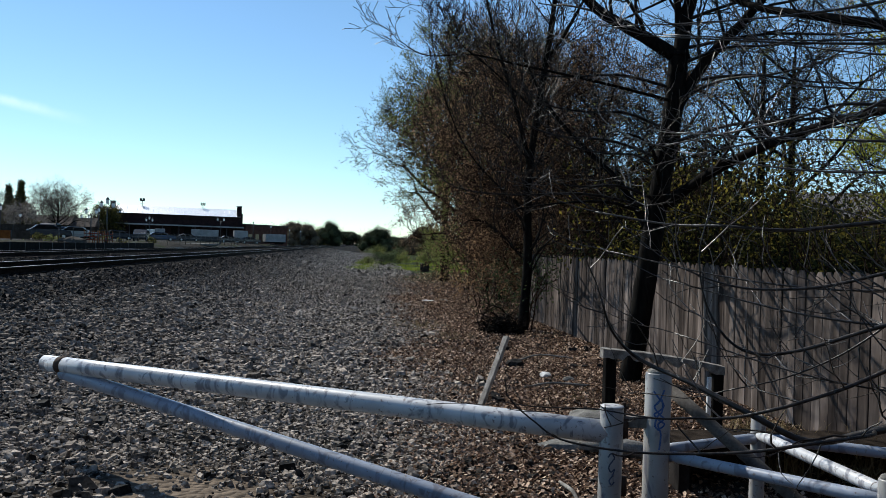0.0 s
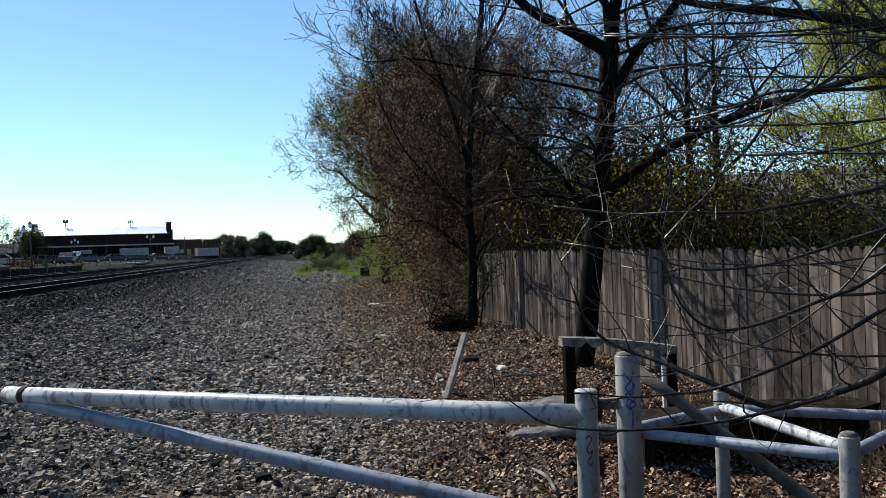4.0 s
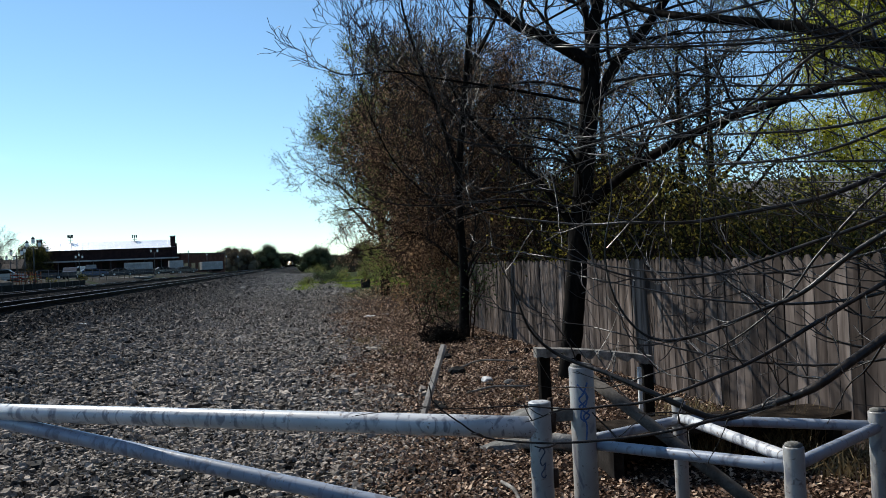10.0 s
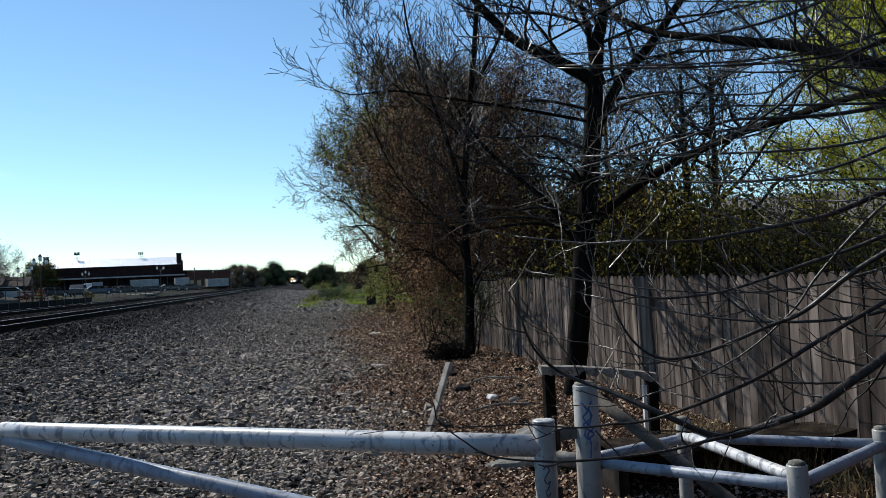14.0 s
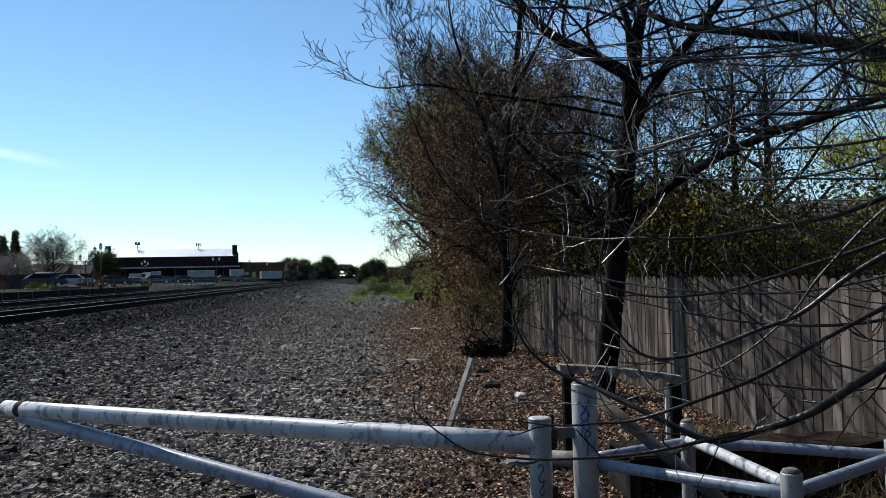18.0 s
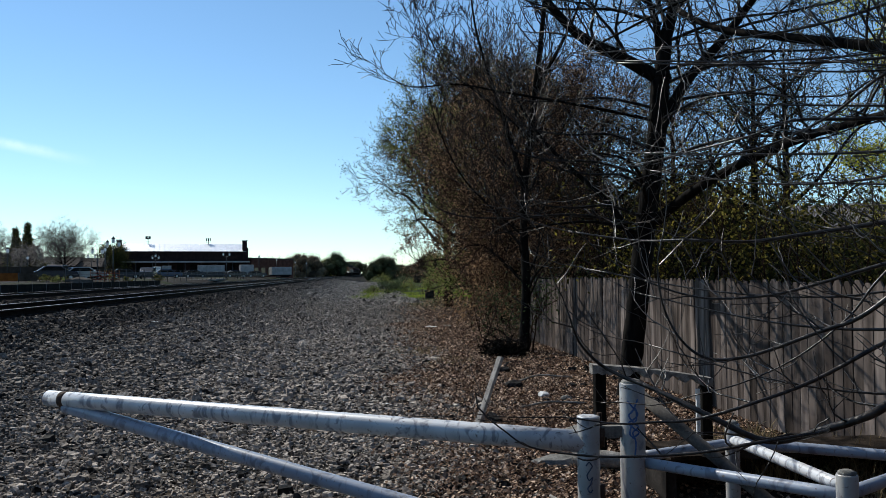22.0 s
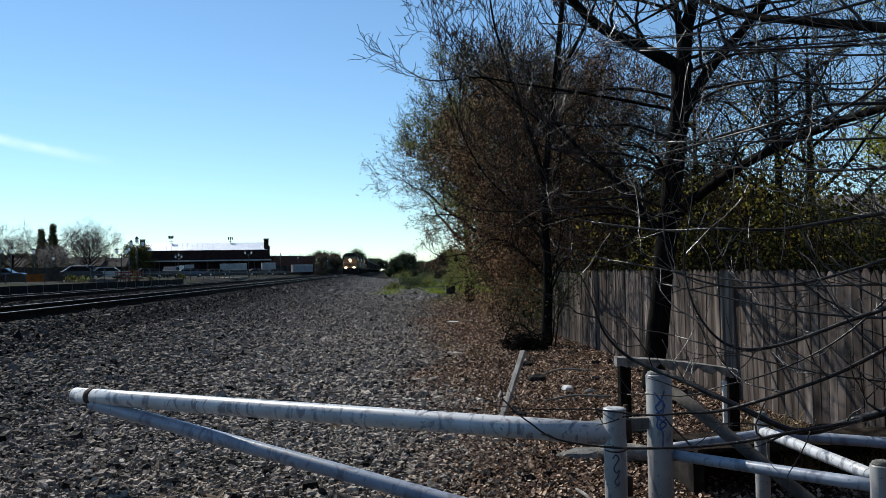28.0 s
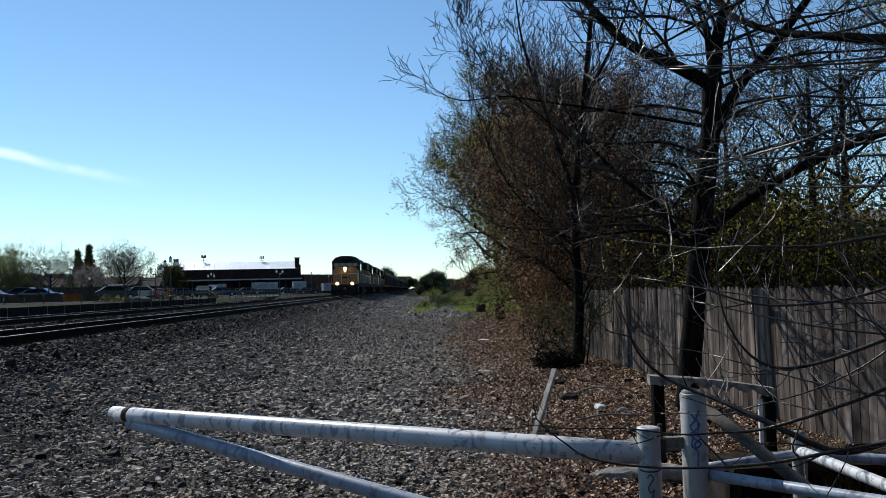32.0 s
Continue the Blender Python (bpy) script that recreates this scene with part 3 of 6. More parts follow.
scatter("gravel", "coarser dark stones on the gravel", "gravel", M_DARKSTONE, field(1500, -5.2, 2.2, 4.4, 12.0, 5, gravelly), 0.043, 0.75, 6)
scatter("ballast", "dark track ballast between and beside the ties", "ballast", M_DARKSTONE, field(40000, -16.5, -5.6, 12.0, 60.0, 7, None, 1.3), 0.06, 0.75, 8, plain=True)
scatter("gravel", "loose stones among the leaf litter", "gravel", M_DARKSTONE, field(1500, 1.0, 4.0, 5.0, 16.0, 9, littered), 0.045, 0.6, 10)

LEAF_DEAD = leaf_material("dead_leaf", [(0.022, 0.013, 0.01), (0.085, 0.05, 0.034), (0.23, 0.148, 0.1), (0.66, 0.49, 0.36)], 0.6, 0.12)


def leaf_litter(n, x0, x1, y0, y1, seed, size, power):
    """Dead leaves lying on the ground, curled and tilted."""
    p = field(n, x0, x1, y0, y1, seed, littered, power)
    r = np.random.default_rng(seed + 50)
    m = len(p)
    a = r.uniform(0, 2 * np.pi, m)
    s = size * r.uniform(0.5, 1.4, m)
    tilt = r.normal(0, 0.45, (m, 2))
    u = np.stack([np.cos(a), np.sin(a), tilt[:, 0]], 1) * s[:, None]
    v = np.stack([-np.sin(a), np.cos(a), tilt[:, 1]], 1) * s[:, None] * 0.38
    o = np.stack([p[:, 0], p[:, 1], 0.012 + 0.03 * r.random(m)], 1)
    curl = np.zeros((m, 3))
    curl[:, 2] = s * r.uniform(-0.1, 0.25, m)
    q = np.stack([o - u * 0.5, o + v + curl, o + u * 0.5 + curl * 0.5, o - v + curl], 1).reshape(-1, 3)
    ob = mesh_np("leaf_litter", q, np.arange(4 * m).reshape(-1, 4), LEAF_DEAD)
    tagged(ob, "brown dead leaves lying along the fence", "leaf litter", kind="stuff")


leaf_litter(70000, -0.2, 4.3, 4.2, 13.0, 20, 0.034, 1.2)
leaf_litter(30000, -0.2, 4.4, 12.0, 27.0, 21, 0.045, 1.3)
leaf_litter(12000, 0.9, 7.0, 22.0, 50.0, 22, 0.06, 1.5)

# ---- pipe gate and the pipe pen beside it ----
def pipe(name, a, b, r, parent, mat=None, label="", sides=20):
    a, b = Vector(a), Vector(b)
    n = 7
    pts = [a.lerp(b, k / n) for k in range(n + 1)]
    return part(name, tubed(pts, r, sides), mat or M_PAINT, parent, label)


def post(name, x, y, top, r, parent, lean=(0, 0), cap=True, mat=None):
    """An upright pipe with a domed or mortar-filled head."""
    pts = [(x, y, -0.25), (x + lean[0] * 0.3, y + lean[1] * 0.3, top * 0.3), (x + lean[0], y + lean[1], top - 0.006), (x + lean[0], y + lean[1], top)]
    p = part(name, tubed(pts, [r, r, r, r * 0.94], 24), mat or M_POST, parent)
    if cap:
        rng = random.Random(int(x * 100))
        bm = tubed([(x + lean[0], y + lean[1], top - 0.01), (x + lean[0], y + lean[1], top + 0.012), (x + lean[0], y + lean[1], top + 0.02)], [r * 0.85, r * 0.8, r * 0.4], 14, wob=0.1, rng=rng)
        part("mortar_fill", bm, M_CONCRETE, p, "rough grey mortar")
    return p


def scribble(name, ctrl, centre, r, mat, parent, width=0.007):
    """A thin painted stroke wrapped on an upright pipe: points are angle in degrees and height."""
    pts = []
    for a, z in ctrl:
        pts.append((a, 0, z))
    line = smooth_line(pts, 4)
    bm, prev = bmesh.new(), None
    for i, p in enumerate(line):
        q0, q1 = line[max(i - 1, 0)], line[min(i + 1, len(line) - 1)]
        side = Vector((-(q1.z - q0.z), 0, radians(q1.x - q0.x) * r)).normalized() * width / 2
        pair = []
        for sg in (1, -1):
            a = radians(p.x) + sg * side.x / r
            pair.append(bm.verts.new((centre[0] + math.cos(a) * (r + 0.0016), centre[1] + math.sin(a) * (r + 0.0016), p.z + sg * side.z)))
        if prev:
            bm.faces.new((prev[0], pair[0], pair[1], prev[1]))
        prev = pair
    bmesh.ops.recalc_face_normals(bm, faces=bm.faces[:])
    return part(name, bm, mat, parent, "thin sprayed scrawl")


M_BLUE = mottled("blue_spray", (0.06, 0.11, 0.28), (0.12, 0.19, 0.38), 40, 0.6)
M_GREYINK = mottled("grey_ink", (0.05, 0.06, 0.09), (0.12, 0.14, 0.2), 40, 0.6)

GP, BP = (1.145, 4.02), (1.395, 4.03)
gate = tagged(empty("pipe_gate", *GP), "white painted steel pipe gate arm, closed across the gravel track", "gate")


def gate_part(name, a, b, r, label="", mat=None):
    g = Vector((*GP, 0))
    return pipe(name, Vector(a) - g, Vector(b) - g, r, gate, mat, label)


ARM_A, ARM_B = Vector((GP[0], GP[1], 0.775)), Vector((-2.505, 6.30, 0.744))
arm = gate_part("arm", ARM_A, ARM_B, 0.061)
brace_from = ARM_A.lerp(ARM_B, 0.955) + Vector((0, 0, -0.055))
gate_part("brace", brace_from, (GP[0], GP[1], 0.17), 0.05, "white painted brace, its blue shade put into the colour", M_SHADE_PAINT)
w = (ARM_B - ARM_A).normalized()
g0 = Vector((*GP, 0))
ring_at = ARM_A.lerp(ARM_B, 0.957)
part("collar", tubed([ring_at - g0 - w * 0.03, ring_at - g0 - w * 0.012, ring_at - g0 + w * 0.012, ring_at - g0 + w * 0.03], [0.0625, 0.065, 0.065, 0.0625], 20), M_RUST, gate, "rust-brown weld collar")
part("end_cap", tubed([ARM_B - g0, ARM_B - g0 + w * 0.012], [0.0605, 0.05], 20), M_PAINT, gate)
hp = post("hinge_post", 0, 0, 0.91, 0.061, gate, cap=False)
part("cap", tubed([(0, 0, 0.908), (0, 0, 0.916), (0, 0, 0.92)], [0.063, 0.06, 0.03], 24), M_PAINT, hp)
for z in (0.8, 0.5, 0.22):
    part("hinge_sleeve", tubed([(0.062, 0.0, z - 0.05), (0.062, 0.0, z + 0.05)], 0.028, 12), M_RUST, hp)
for i in range(58):
    rng = random.Random(90 + i)
    f, a = rng.uniform(0.03, 0.95), rng.uniform(150, 232)
    c = ARM_A.lerp(ARM_B, f) - g0
    u = Vector((0, 0, 1)).cross(w).normalized()
    bm = bmesh.new()
    ln, wd = rng.uniform(0.01, 0.06), rng.uniform(0.004, 0.014)
    if i % 3 == 0:
        ln *= 2.2
    q = []
    for s, t in ((-1, -1), (1, -1), (1, 1), (-1, 1)):
        aa = radians(a) + t * wd / 0.061
        q.append(bm.verts.new(c + w * (s * ln / 2 + t * 0.004) + (u * math.cos(aa) + Vector((0, 0, 1)) * math.sin(aa)) * 0.0622))
    bm.faces.new(q)
    part("scuff", bm, M_GREYINK, arm)
scribble("scrawl", [(-120, 0.66), (-105, 0.68), (-90, 0.66), (-100, 0.64), (-115, 0.61), (-105, 0.585), (-88, 0.6), (-98, 0.565), (-112, 0.54), (-100, 0.52), (-88, 0.535)], (0, 0), 0.061, M_GREYINK, hp)

bollard = tagged(empty("bollard", *BP), "white painted pipe bollard with blue sprayed scrawl", "bollard")
bb = post("pipe_body", 0, 0, 1.09, 0.068, bollard)
for k, line in enumerate((
    [(-130, 1.0), (-110, 0.97), (-85, 0.93), (-105, 0.9), (-125, 0.88), (-100, 0.85), (-80, 0.83), (-110, 0.8)],
    [(-85, 1.01), (-105, 0.95), (-125, 0.92), (-100, 0.88), (-82, 0.86), (-108, 0.83), (-95, 0.78), (-100, 0.7)],
    [(-115, 0.94), (-95, 0.96), (-92, 0.9), (-112, 0.87), (-120, 0.82), (-98, 0.8)])):
    scribble("blue_scrawl", line, (0, 0), 0.068, M_BLUE, bb, 0.009)
for z in (0.83, 0.2):
    br = part("hinge_bracket", boxed(-0.19, -0.02, z - 0.03, -0.06, 0.02, z + 0.03, 0.006), M_CONCRETE, bollard, "hinge bracket caked in pale paint and mortar")
    part("hinge_pin", tubed([(-0.185, 0, z - 0.09), (-0.185, 0, z + 0.1)], 0.014, 10), M_RUST, br)

P3, P4, P5 = (2.01, 3.05), (2.90, 3.63), (2.03, 4.17)
pen = tagged(empty("pipe_barrier", *P5), "low white painted pipe barrier round a corner of the yard", "barrier")


def rel(p, z):
    return (p[0] - P5[0], p[1] - P5[1], z)


for (x, y), top, r in ((P3, 0.815, 0.045), (P4, 0.795, 0.047), (P5, 0.825, 0.04)):
    post("upright", x - P5[0], y - P5[1], top, r, pen)
for a, b, z0, z1 in ((P5, P3, 0.735, 0.755), (P5, P4, 0.72, 0.715), (P4, P3, 0.712, 0.73), ((BP[0] + 0.07, BP[1] - 0.02), P3, 0.655, 0.722), ((BP[0] + 0.07, BP[1] + 0.03), P5, 0.68, 0.715)):
    # all bars but one carry the blue shade in their paint colour
    pipe("crossbar", rel(a, z0), rel(b, z1), 0.029, pen, M_PAINT if (a, b) == (P5, P3) else M_SHADE_PAINT)
leaning = tagged(pipe("leaning_pipe", (1.50, 4.22, 1.0), (2.52, 3.12, 0.0), 0.034, None, mottled("old_grey_pipe", (0.06, 0.053, 0.047), (0.15, 0.135, 0.12), 9, 0.7)), "old grey-brown pipe leaning behind the bollard", "pipe")

# ---- board fence ----
FENCE_X0, FENCE_Y0, FENCE_X1, FENCE_Y1 = 4.12, 19.6, 4.30, 1.2
fence = tagged(empty("board_fence", FENCE_X0, FENCE_Y0), "weathered grey dog-ear board fence", "fence")
flen = math.hypot(FENCE_X1 - FENCE_X0, FENCE_Y1 - FENCE_Y0)
fang = math.atan2(FENCE_Y1 - FENCE_Y0, FENCE_X1 - FENCE_X0)
fence.matrix_basis = pose(FENCE_X0, FENCE_Y0, 0, 0, 0, math.degrees(fang))


def board_mesh():
    """One dog-eared picket, 0.139 m wide, standing at the origin; its face to the yard is at -y."""
    bm = bmesh.new()
    o = [(0.001, 0.02), (0.138, 0.02), (0.138, 1.545), (0.098, 1.6), (0.041, 1.6), (0.001, 1.545)]
    a = [bm.verts.new((x, -0.009, z)) for x, z in o]
    b = [bm.verts.new((x, 0.009, z)) for x, z in o]
    bm.faces.new(a), bm.faces.new(b[::-1])
    for k in range(6):
        bm.faces.new((a[k], b[k], b[(k + 1) % 6], a[(k + 1) % 6]))
    bmesh.ops.recalc_face_normals(bm, faces=bm.faces[:])
    bmesh.ops.bevel(bm, geom=[e for e in bm.edges if abs(e.verts[0].co.y - e.verts[1].co.y) < 1e-4], offset=0.0025, segments=1, affect="EDGES")
    return bm


def build_fence():
    rng = random.Random(11)
    n = int(flen / 0.143)
    me = None
    for k in range(n):
        if me is None:
            ob = part("board", board_mesh(), M_BOARD, fence)
            me = ob.data
        else:
            ob = new("board", me)
            ob.parent = fence
        ob.matrix_basis = pose(k * 0.143, rng.uniform(-0.004, 0.004), rng.uniform(-0.018, 0.014), rng.uniform(-0.4, 0.4), rng.uniform(-0.35, 0.35), rng.uniform(-0.8, 0.8))
    for z in (0.3, 0.85, 1.35):
        part("stringer", boxed(0, 0.014, z - 0.045, flen, 0.052, z + 0.045), M_OLDWOOD, fence)
    for k in range(int(flen / 2.4) + 1):
        part("fence_post", boxed(k * 2.4, 0.056, -0.3, k * 2.4 + 0.09, 0.146, 1.5, 0.006), M_OLDWOOD, fence)


build_fence()

# ---- trees ----
LEAF_FRESH = leaf_material("fresh_leaf", [(0.08, 0.1, 0.025), (0.15, 0.17, 0.045), (0.24, 0.23, 0.09)], through=0.5)
LEAF_YELLOW = leaf_material("spring_leaf", [(0.2, 0.235, 0.018), (0.37, 0.38, 0.035), (0.55, 0.52, 0.09)], through=0.62)
LEAF_BROWN = leaf_material("brown_bud", [(0.045, 0.025, 0.017), (0.15, 0.092, 0.056), (0.38, 0.25, 0.145)], 0.7, 0.4)
LEAF_DARK = leaf_material("dark_evergreen_leaf", [(0.012, 0.016, 0.008), (0.034, 0.04, 0.016), (0.075, 0.074, 0.025), (0.22, 0.18, 0.04)], 0.7, 0.3)
LEAF_OLIVE = leaf_material("olive_leaf", [(0.012, 0.012, 0.005), (0.04, 0.036, 0.01), (0.16, 0.13, 0.025), (0.4, 0.32, 0.06)], 0.6, 0.3)
LEAF_IVY = leaf_material("ivy_leaf", [(0.02, 0.035, 0.015), (0.05, 0.07, 0.03), (0.1, 0.12, 0.06)], 0.55, 0.3)


def limb(tree, name, ctrl, r0, r1, mat, twigs=None, rng=None, every=0.35, reach=1.0, depth=2, sides=10, start=0.15, kids=4, lift=0.08, up=0.25, wander=0.22, thin=0.0034):
    """A limb through control points, with twigs growing from it."""
    o = Vector(tree.location)
    line = smooth_line([Vector(p) - o for p in ctrl], 5)
    n = len(line)
    radii = [r0 + (r1 - r0) * (i / (n - 1)) ** 0.8 for i in range(n)]
    if r0 > 0.05:
        radii[0] *= 1.25
    ob = part(name, tubed(line, radii, sides, wob=0.06, rng=random.Random(int(r0 * 9999) + n)), mat, tree)
    if twigs is not None:
        gone, total = 0.0, sum((b - a).length for a, b in zip(line, line[1:]))
        nxt = total * start
        for i, (a, b) in enumerate(zip(line, line[1:])):
            s = (b - a).length
            while gone + s > nxt:
                at, d = a.lerp(b, (nxt - gone) / s), (b - a).normalized()
                side = d.orthogonal()
                side.rotate(Matrix.Rotation(rng.uniform(0, 6.283), 3, d))
                nd = d * 0.55 + side.normalized() * rng.uniform(0.6, 1.0) + Vector((0, 0, up))
                if nd.z < 0:
                    nd.z *= 0.15
                f = nxt / total
                twigs.grow(rng, at, nd, reach * rng.uniform(0.55, 1.15) * (1.1 - 0.5 * f), max(radii[i] * 0.38, 0.005), depth, kids, lift, wander, thin=thin)
                nxt += every * rng.uniform(0.6, 1.4)
            gone += s
        twigs.grow(rng, line[-1], (line[-1] - line[-2]), reach * 0.8, max(r1, 0.004), depth, kids, lift, wander, thin=thin)
    return ob


def tree_main():
    """The bare tree that forks above the fence."""
    rng = random.Random(21)
    t = tagged(empty("tree", 3.49, 10.28), "bare forked tree with dark bark by the fence", "tree")
    tw = Sticks()
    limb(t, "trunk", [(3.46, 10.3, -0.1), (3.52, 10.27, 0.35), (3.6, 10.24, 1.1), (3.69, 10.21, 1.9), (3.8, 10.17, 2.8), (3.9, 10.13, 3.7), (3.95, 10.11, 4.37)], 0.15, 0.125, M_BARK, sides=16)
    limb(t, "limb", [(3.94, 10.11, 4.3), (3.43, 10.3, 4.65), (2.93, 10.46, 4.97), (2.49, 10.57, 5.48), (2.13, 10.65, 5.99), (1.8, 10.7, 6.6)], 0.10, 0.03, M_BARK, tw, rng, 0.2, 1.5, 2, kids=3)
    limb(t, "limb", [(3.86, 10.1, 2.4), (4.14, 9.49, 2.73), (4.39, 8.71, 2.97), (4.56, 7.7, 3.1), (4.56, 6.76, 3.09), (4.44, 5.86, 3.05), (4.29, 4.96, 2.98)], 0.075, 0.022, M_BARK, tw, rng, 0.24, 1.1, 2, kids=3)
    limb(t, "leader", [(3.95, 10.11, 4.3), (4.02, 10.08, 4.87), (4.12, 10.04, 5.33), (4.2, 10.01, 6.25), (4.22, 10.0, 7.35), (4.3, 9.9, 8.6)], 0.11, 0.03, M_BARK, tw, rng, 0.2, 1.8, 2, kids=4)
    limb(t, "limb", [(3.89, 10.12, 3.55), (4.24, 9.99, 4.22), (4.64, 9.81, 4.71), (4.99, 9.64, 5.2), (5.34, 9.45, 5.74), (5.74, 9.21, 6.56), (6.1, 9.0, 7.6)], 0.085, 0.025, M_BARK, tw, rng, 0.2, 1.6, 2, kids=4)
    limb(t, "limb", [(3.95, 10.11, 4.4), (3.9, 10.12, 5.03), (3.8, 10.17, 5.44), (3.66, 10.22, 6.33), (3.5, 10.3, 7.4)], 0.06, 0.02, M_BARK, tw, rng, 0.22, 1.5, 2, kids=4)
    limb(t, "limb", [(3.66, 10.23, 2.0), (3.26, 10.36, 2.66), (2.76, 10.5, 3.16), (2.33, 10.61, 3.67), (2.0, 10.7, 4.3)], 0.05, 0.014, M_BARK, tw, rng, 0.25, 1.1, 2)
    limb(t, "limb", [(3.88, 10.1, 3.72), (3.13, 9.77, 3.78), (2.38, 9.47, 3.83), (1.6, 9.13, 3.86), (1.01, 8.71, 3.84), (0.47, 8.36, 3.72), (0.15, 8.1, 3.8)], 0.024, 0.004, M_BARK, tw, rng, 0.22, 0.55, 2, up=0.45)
    limb(t, "limb", [(3.7, 10.2, 2.2), (3.0, 9.9, 2.35), (2.3, 9.6, 2.3), (1.7, 9.4, 2.2)], 0.03, 0.006, M_BARK, tw, rng, 0.24, 0.9, 2, kids=3)
    limb(t, "limb", [(3.75, 10.15, 2.6), (3.3, 9.2, 2.9), (2.8, 8.3, 2.95), (2.3, 7.6, 2.9)], 0.03, 0.006, M_BARK, tw, rng, 0.24, 0.9, 2, kids=3)
    for k in range(17):  # long sweeping side branches, low in the middle and turned up at the tip
        z0 = 2.3 + 3.6 * k / 16 + rng.uniform(-0.15, 0.15)
        az = radians(rng.choice((rng.uniform(165, 250), rng.uniform(-75, 20))))
        ln = rng.uniform(1.8, 3.4)
        f = min((z0 + 0.1) / 4.47, 1.0)
        p0 = Vector((3.46 + 0.5 * f, 10.3 - 0.2 * f, z0))
        d = Vector((math.cos(az), math.sin(az), 0))
        bend = Vector((-d.y, d.x, 0)) * rng.uniform(-0.35, 0.35)
        ctrl = [p0, p0 + d * ln * 0.3 + bend * 0.6 + Vector((0, 0, 0.16)), p0 + d * ln * 0.6 + bend + Vector((0, 0, 0.12)), p0 + d * ln * 0.85 + bend * 0.8 + Vector((0, 0, 0.2)), p0 + d * ln + Vector((0, 0, 0.55))]
        limb(t, "branch", ctrl, 0.026, 0.005, M_FARTWIG, tw, rng, 0.26, 0.75, 1, kids=3, sides=7, up=0.35)
    tw.mesh("fine_branching", M_FARTWIG, t)


def tree_slim():
    """The slim bare tree further along the fence."""
    rng = random.Random(22)
    t = tagged(empty("tree", 3.33, 16.52), "slim bare tree with rising limbs by the fence", "tree")
    tw = Sticks()
    limb(t, "trunk", [(3.33, 16.52, -0.23), (3.35, 16.48, 0.31), (3.39, 16.46, 1.45), (3.36, 16.47, 3.26), (3.56, 16.43, 5.08), (3.76, 16.37, 6.77), (3.92, 16.34, 8.47)], 0.13, 0.04, M_BARK, tw, rng, 0.26, 1.7, 3, kids=3, thin=0.006, wander=0.14, lift=0.14, start=0.15, sides=12)
    limb(t, "limb", [(3.39, 16.46, 3.41), (3.04, 16.53, 4.73), (2.68, 16.60, 5.85), (2.38, 16.64, 6.96), (2.25, 16.66, 8.08)], 0.06, 0.015, M_BARK, tw, rng, 0.22, 1.4, 3, kids=3, thin=0.006, wander=0.14, lift=0.14)
    limb(t, "limb", [(3.60, 16.41, 5.56), (4.07, 16.30, 6.38), (4.47, 16.20, 7.21), (4.75, 16.12, 8.16)], 0.05, 0.015, M_BARK, tw, rng, 0.25, 1.3, 3, kids=3, thin=0.006, wander=0.14, lift=0.14)
    limb(t, "limb", [(3.37, 16.46, 2.45), (2.69, 16.20, 2.99), (1.94, 15.99, 3.74), (1.40, 15.88, 4.92), (1.08, 15.77, 6.31)], 0.026, 0.005, M_BARK, tw, rng, 0.22, 1.3, 3, kids=3, thin=0.006, wander=0.14, lift=0.14)
    limb(t, "limb", [(3.49, 16.42, 4.59), (2.47, 16.09, 5.34), (1.62, 15.67, 5.88), (0.97, 15.45, 7.06)], 0.026, 0.005, M_BARK, tw, rng, 0.22, 1.2, 3, kids=3, thin=0.006, wander=0.14, lift=0.14)
    tw.mesh("fine_branching", M_BACKTWIG, t)


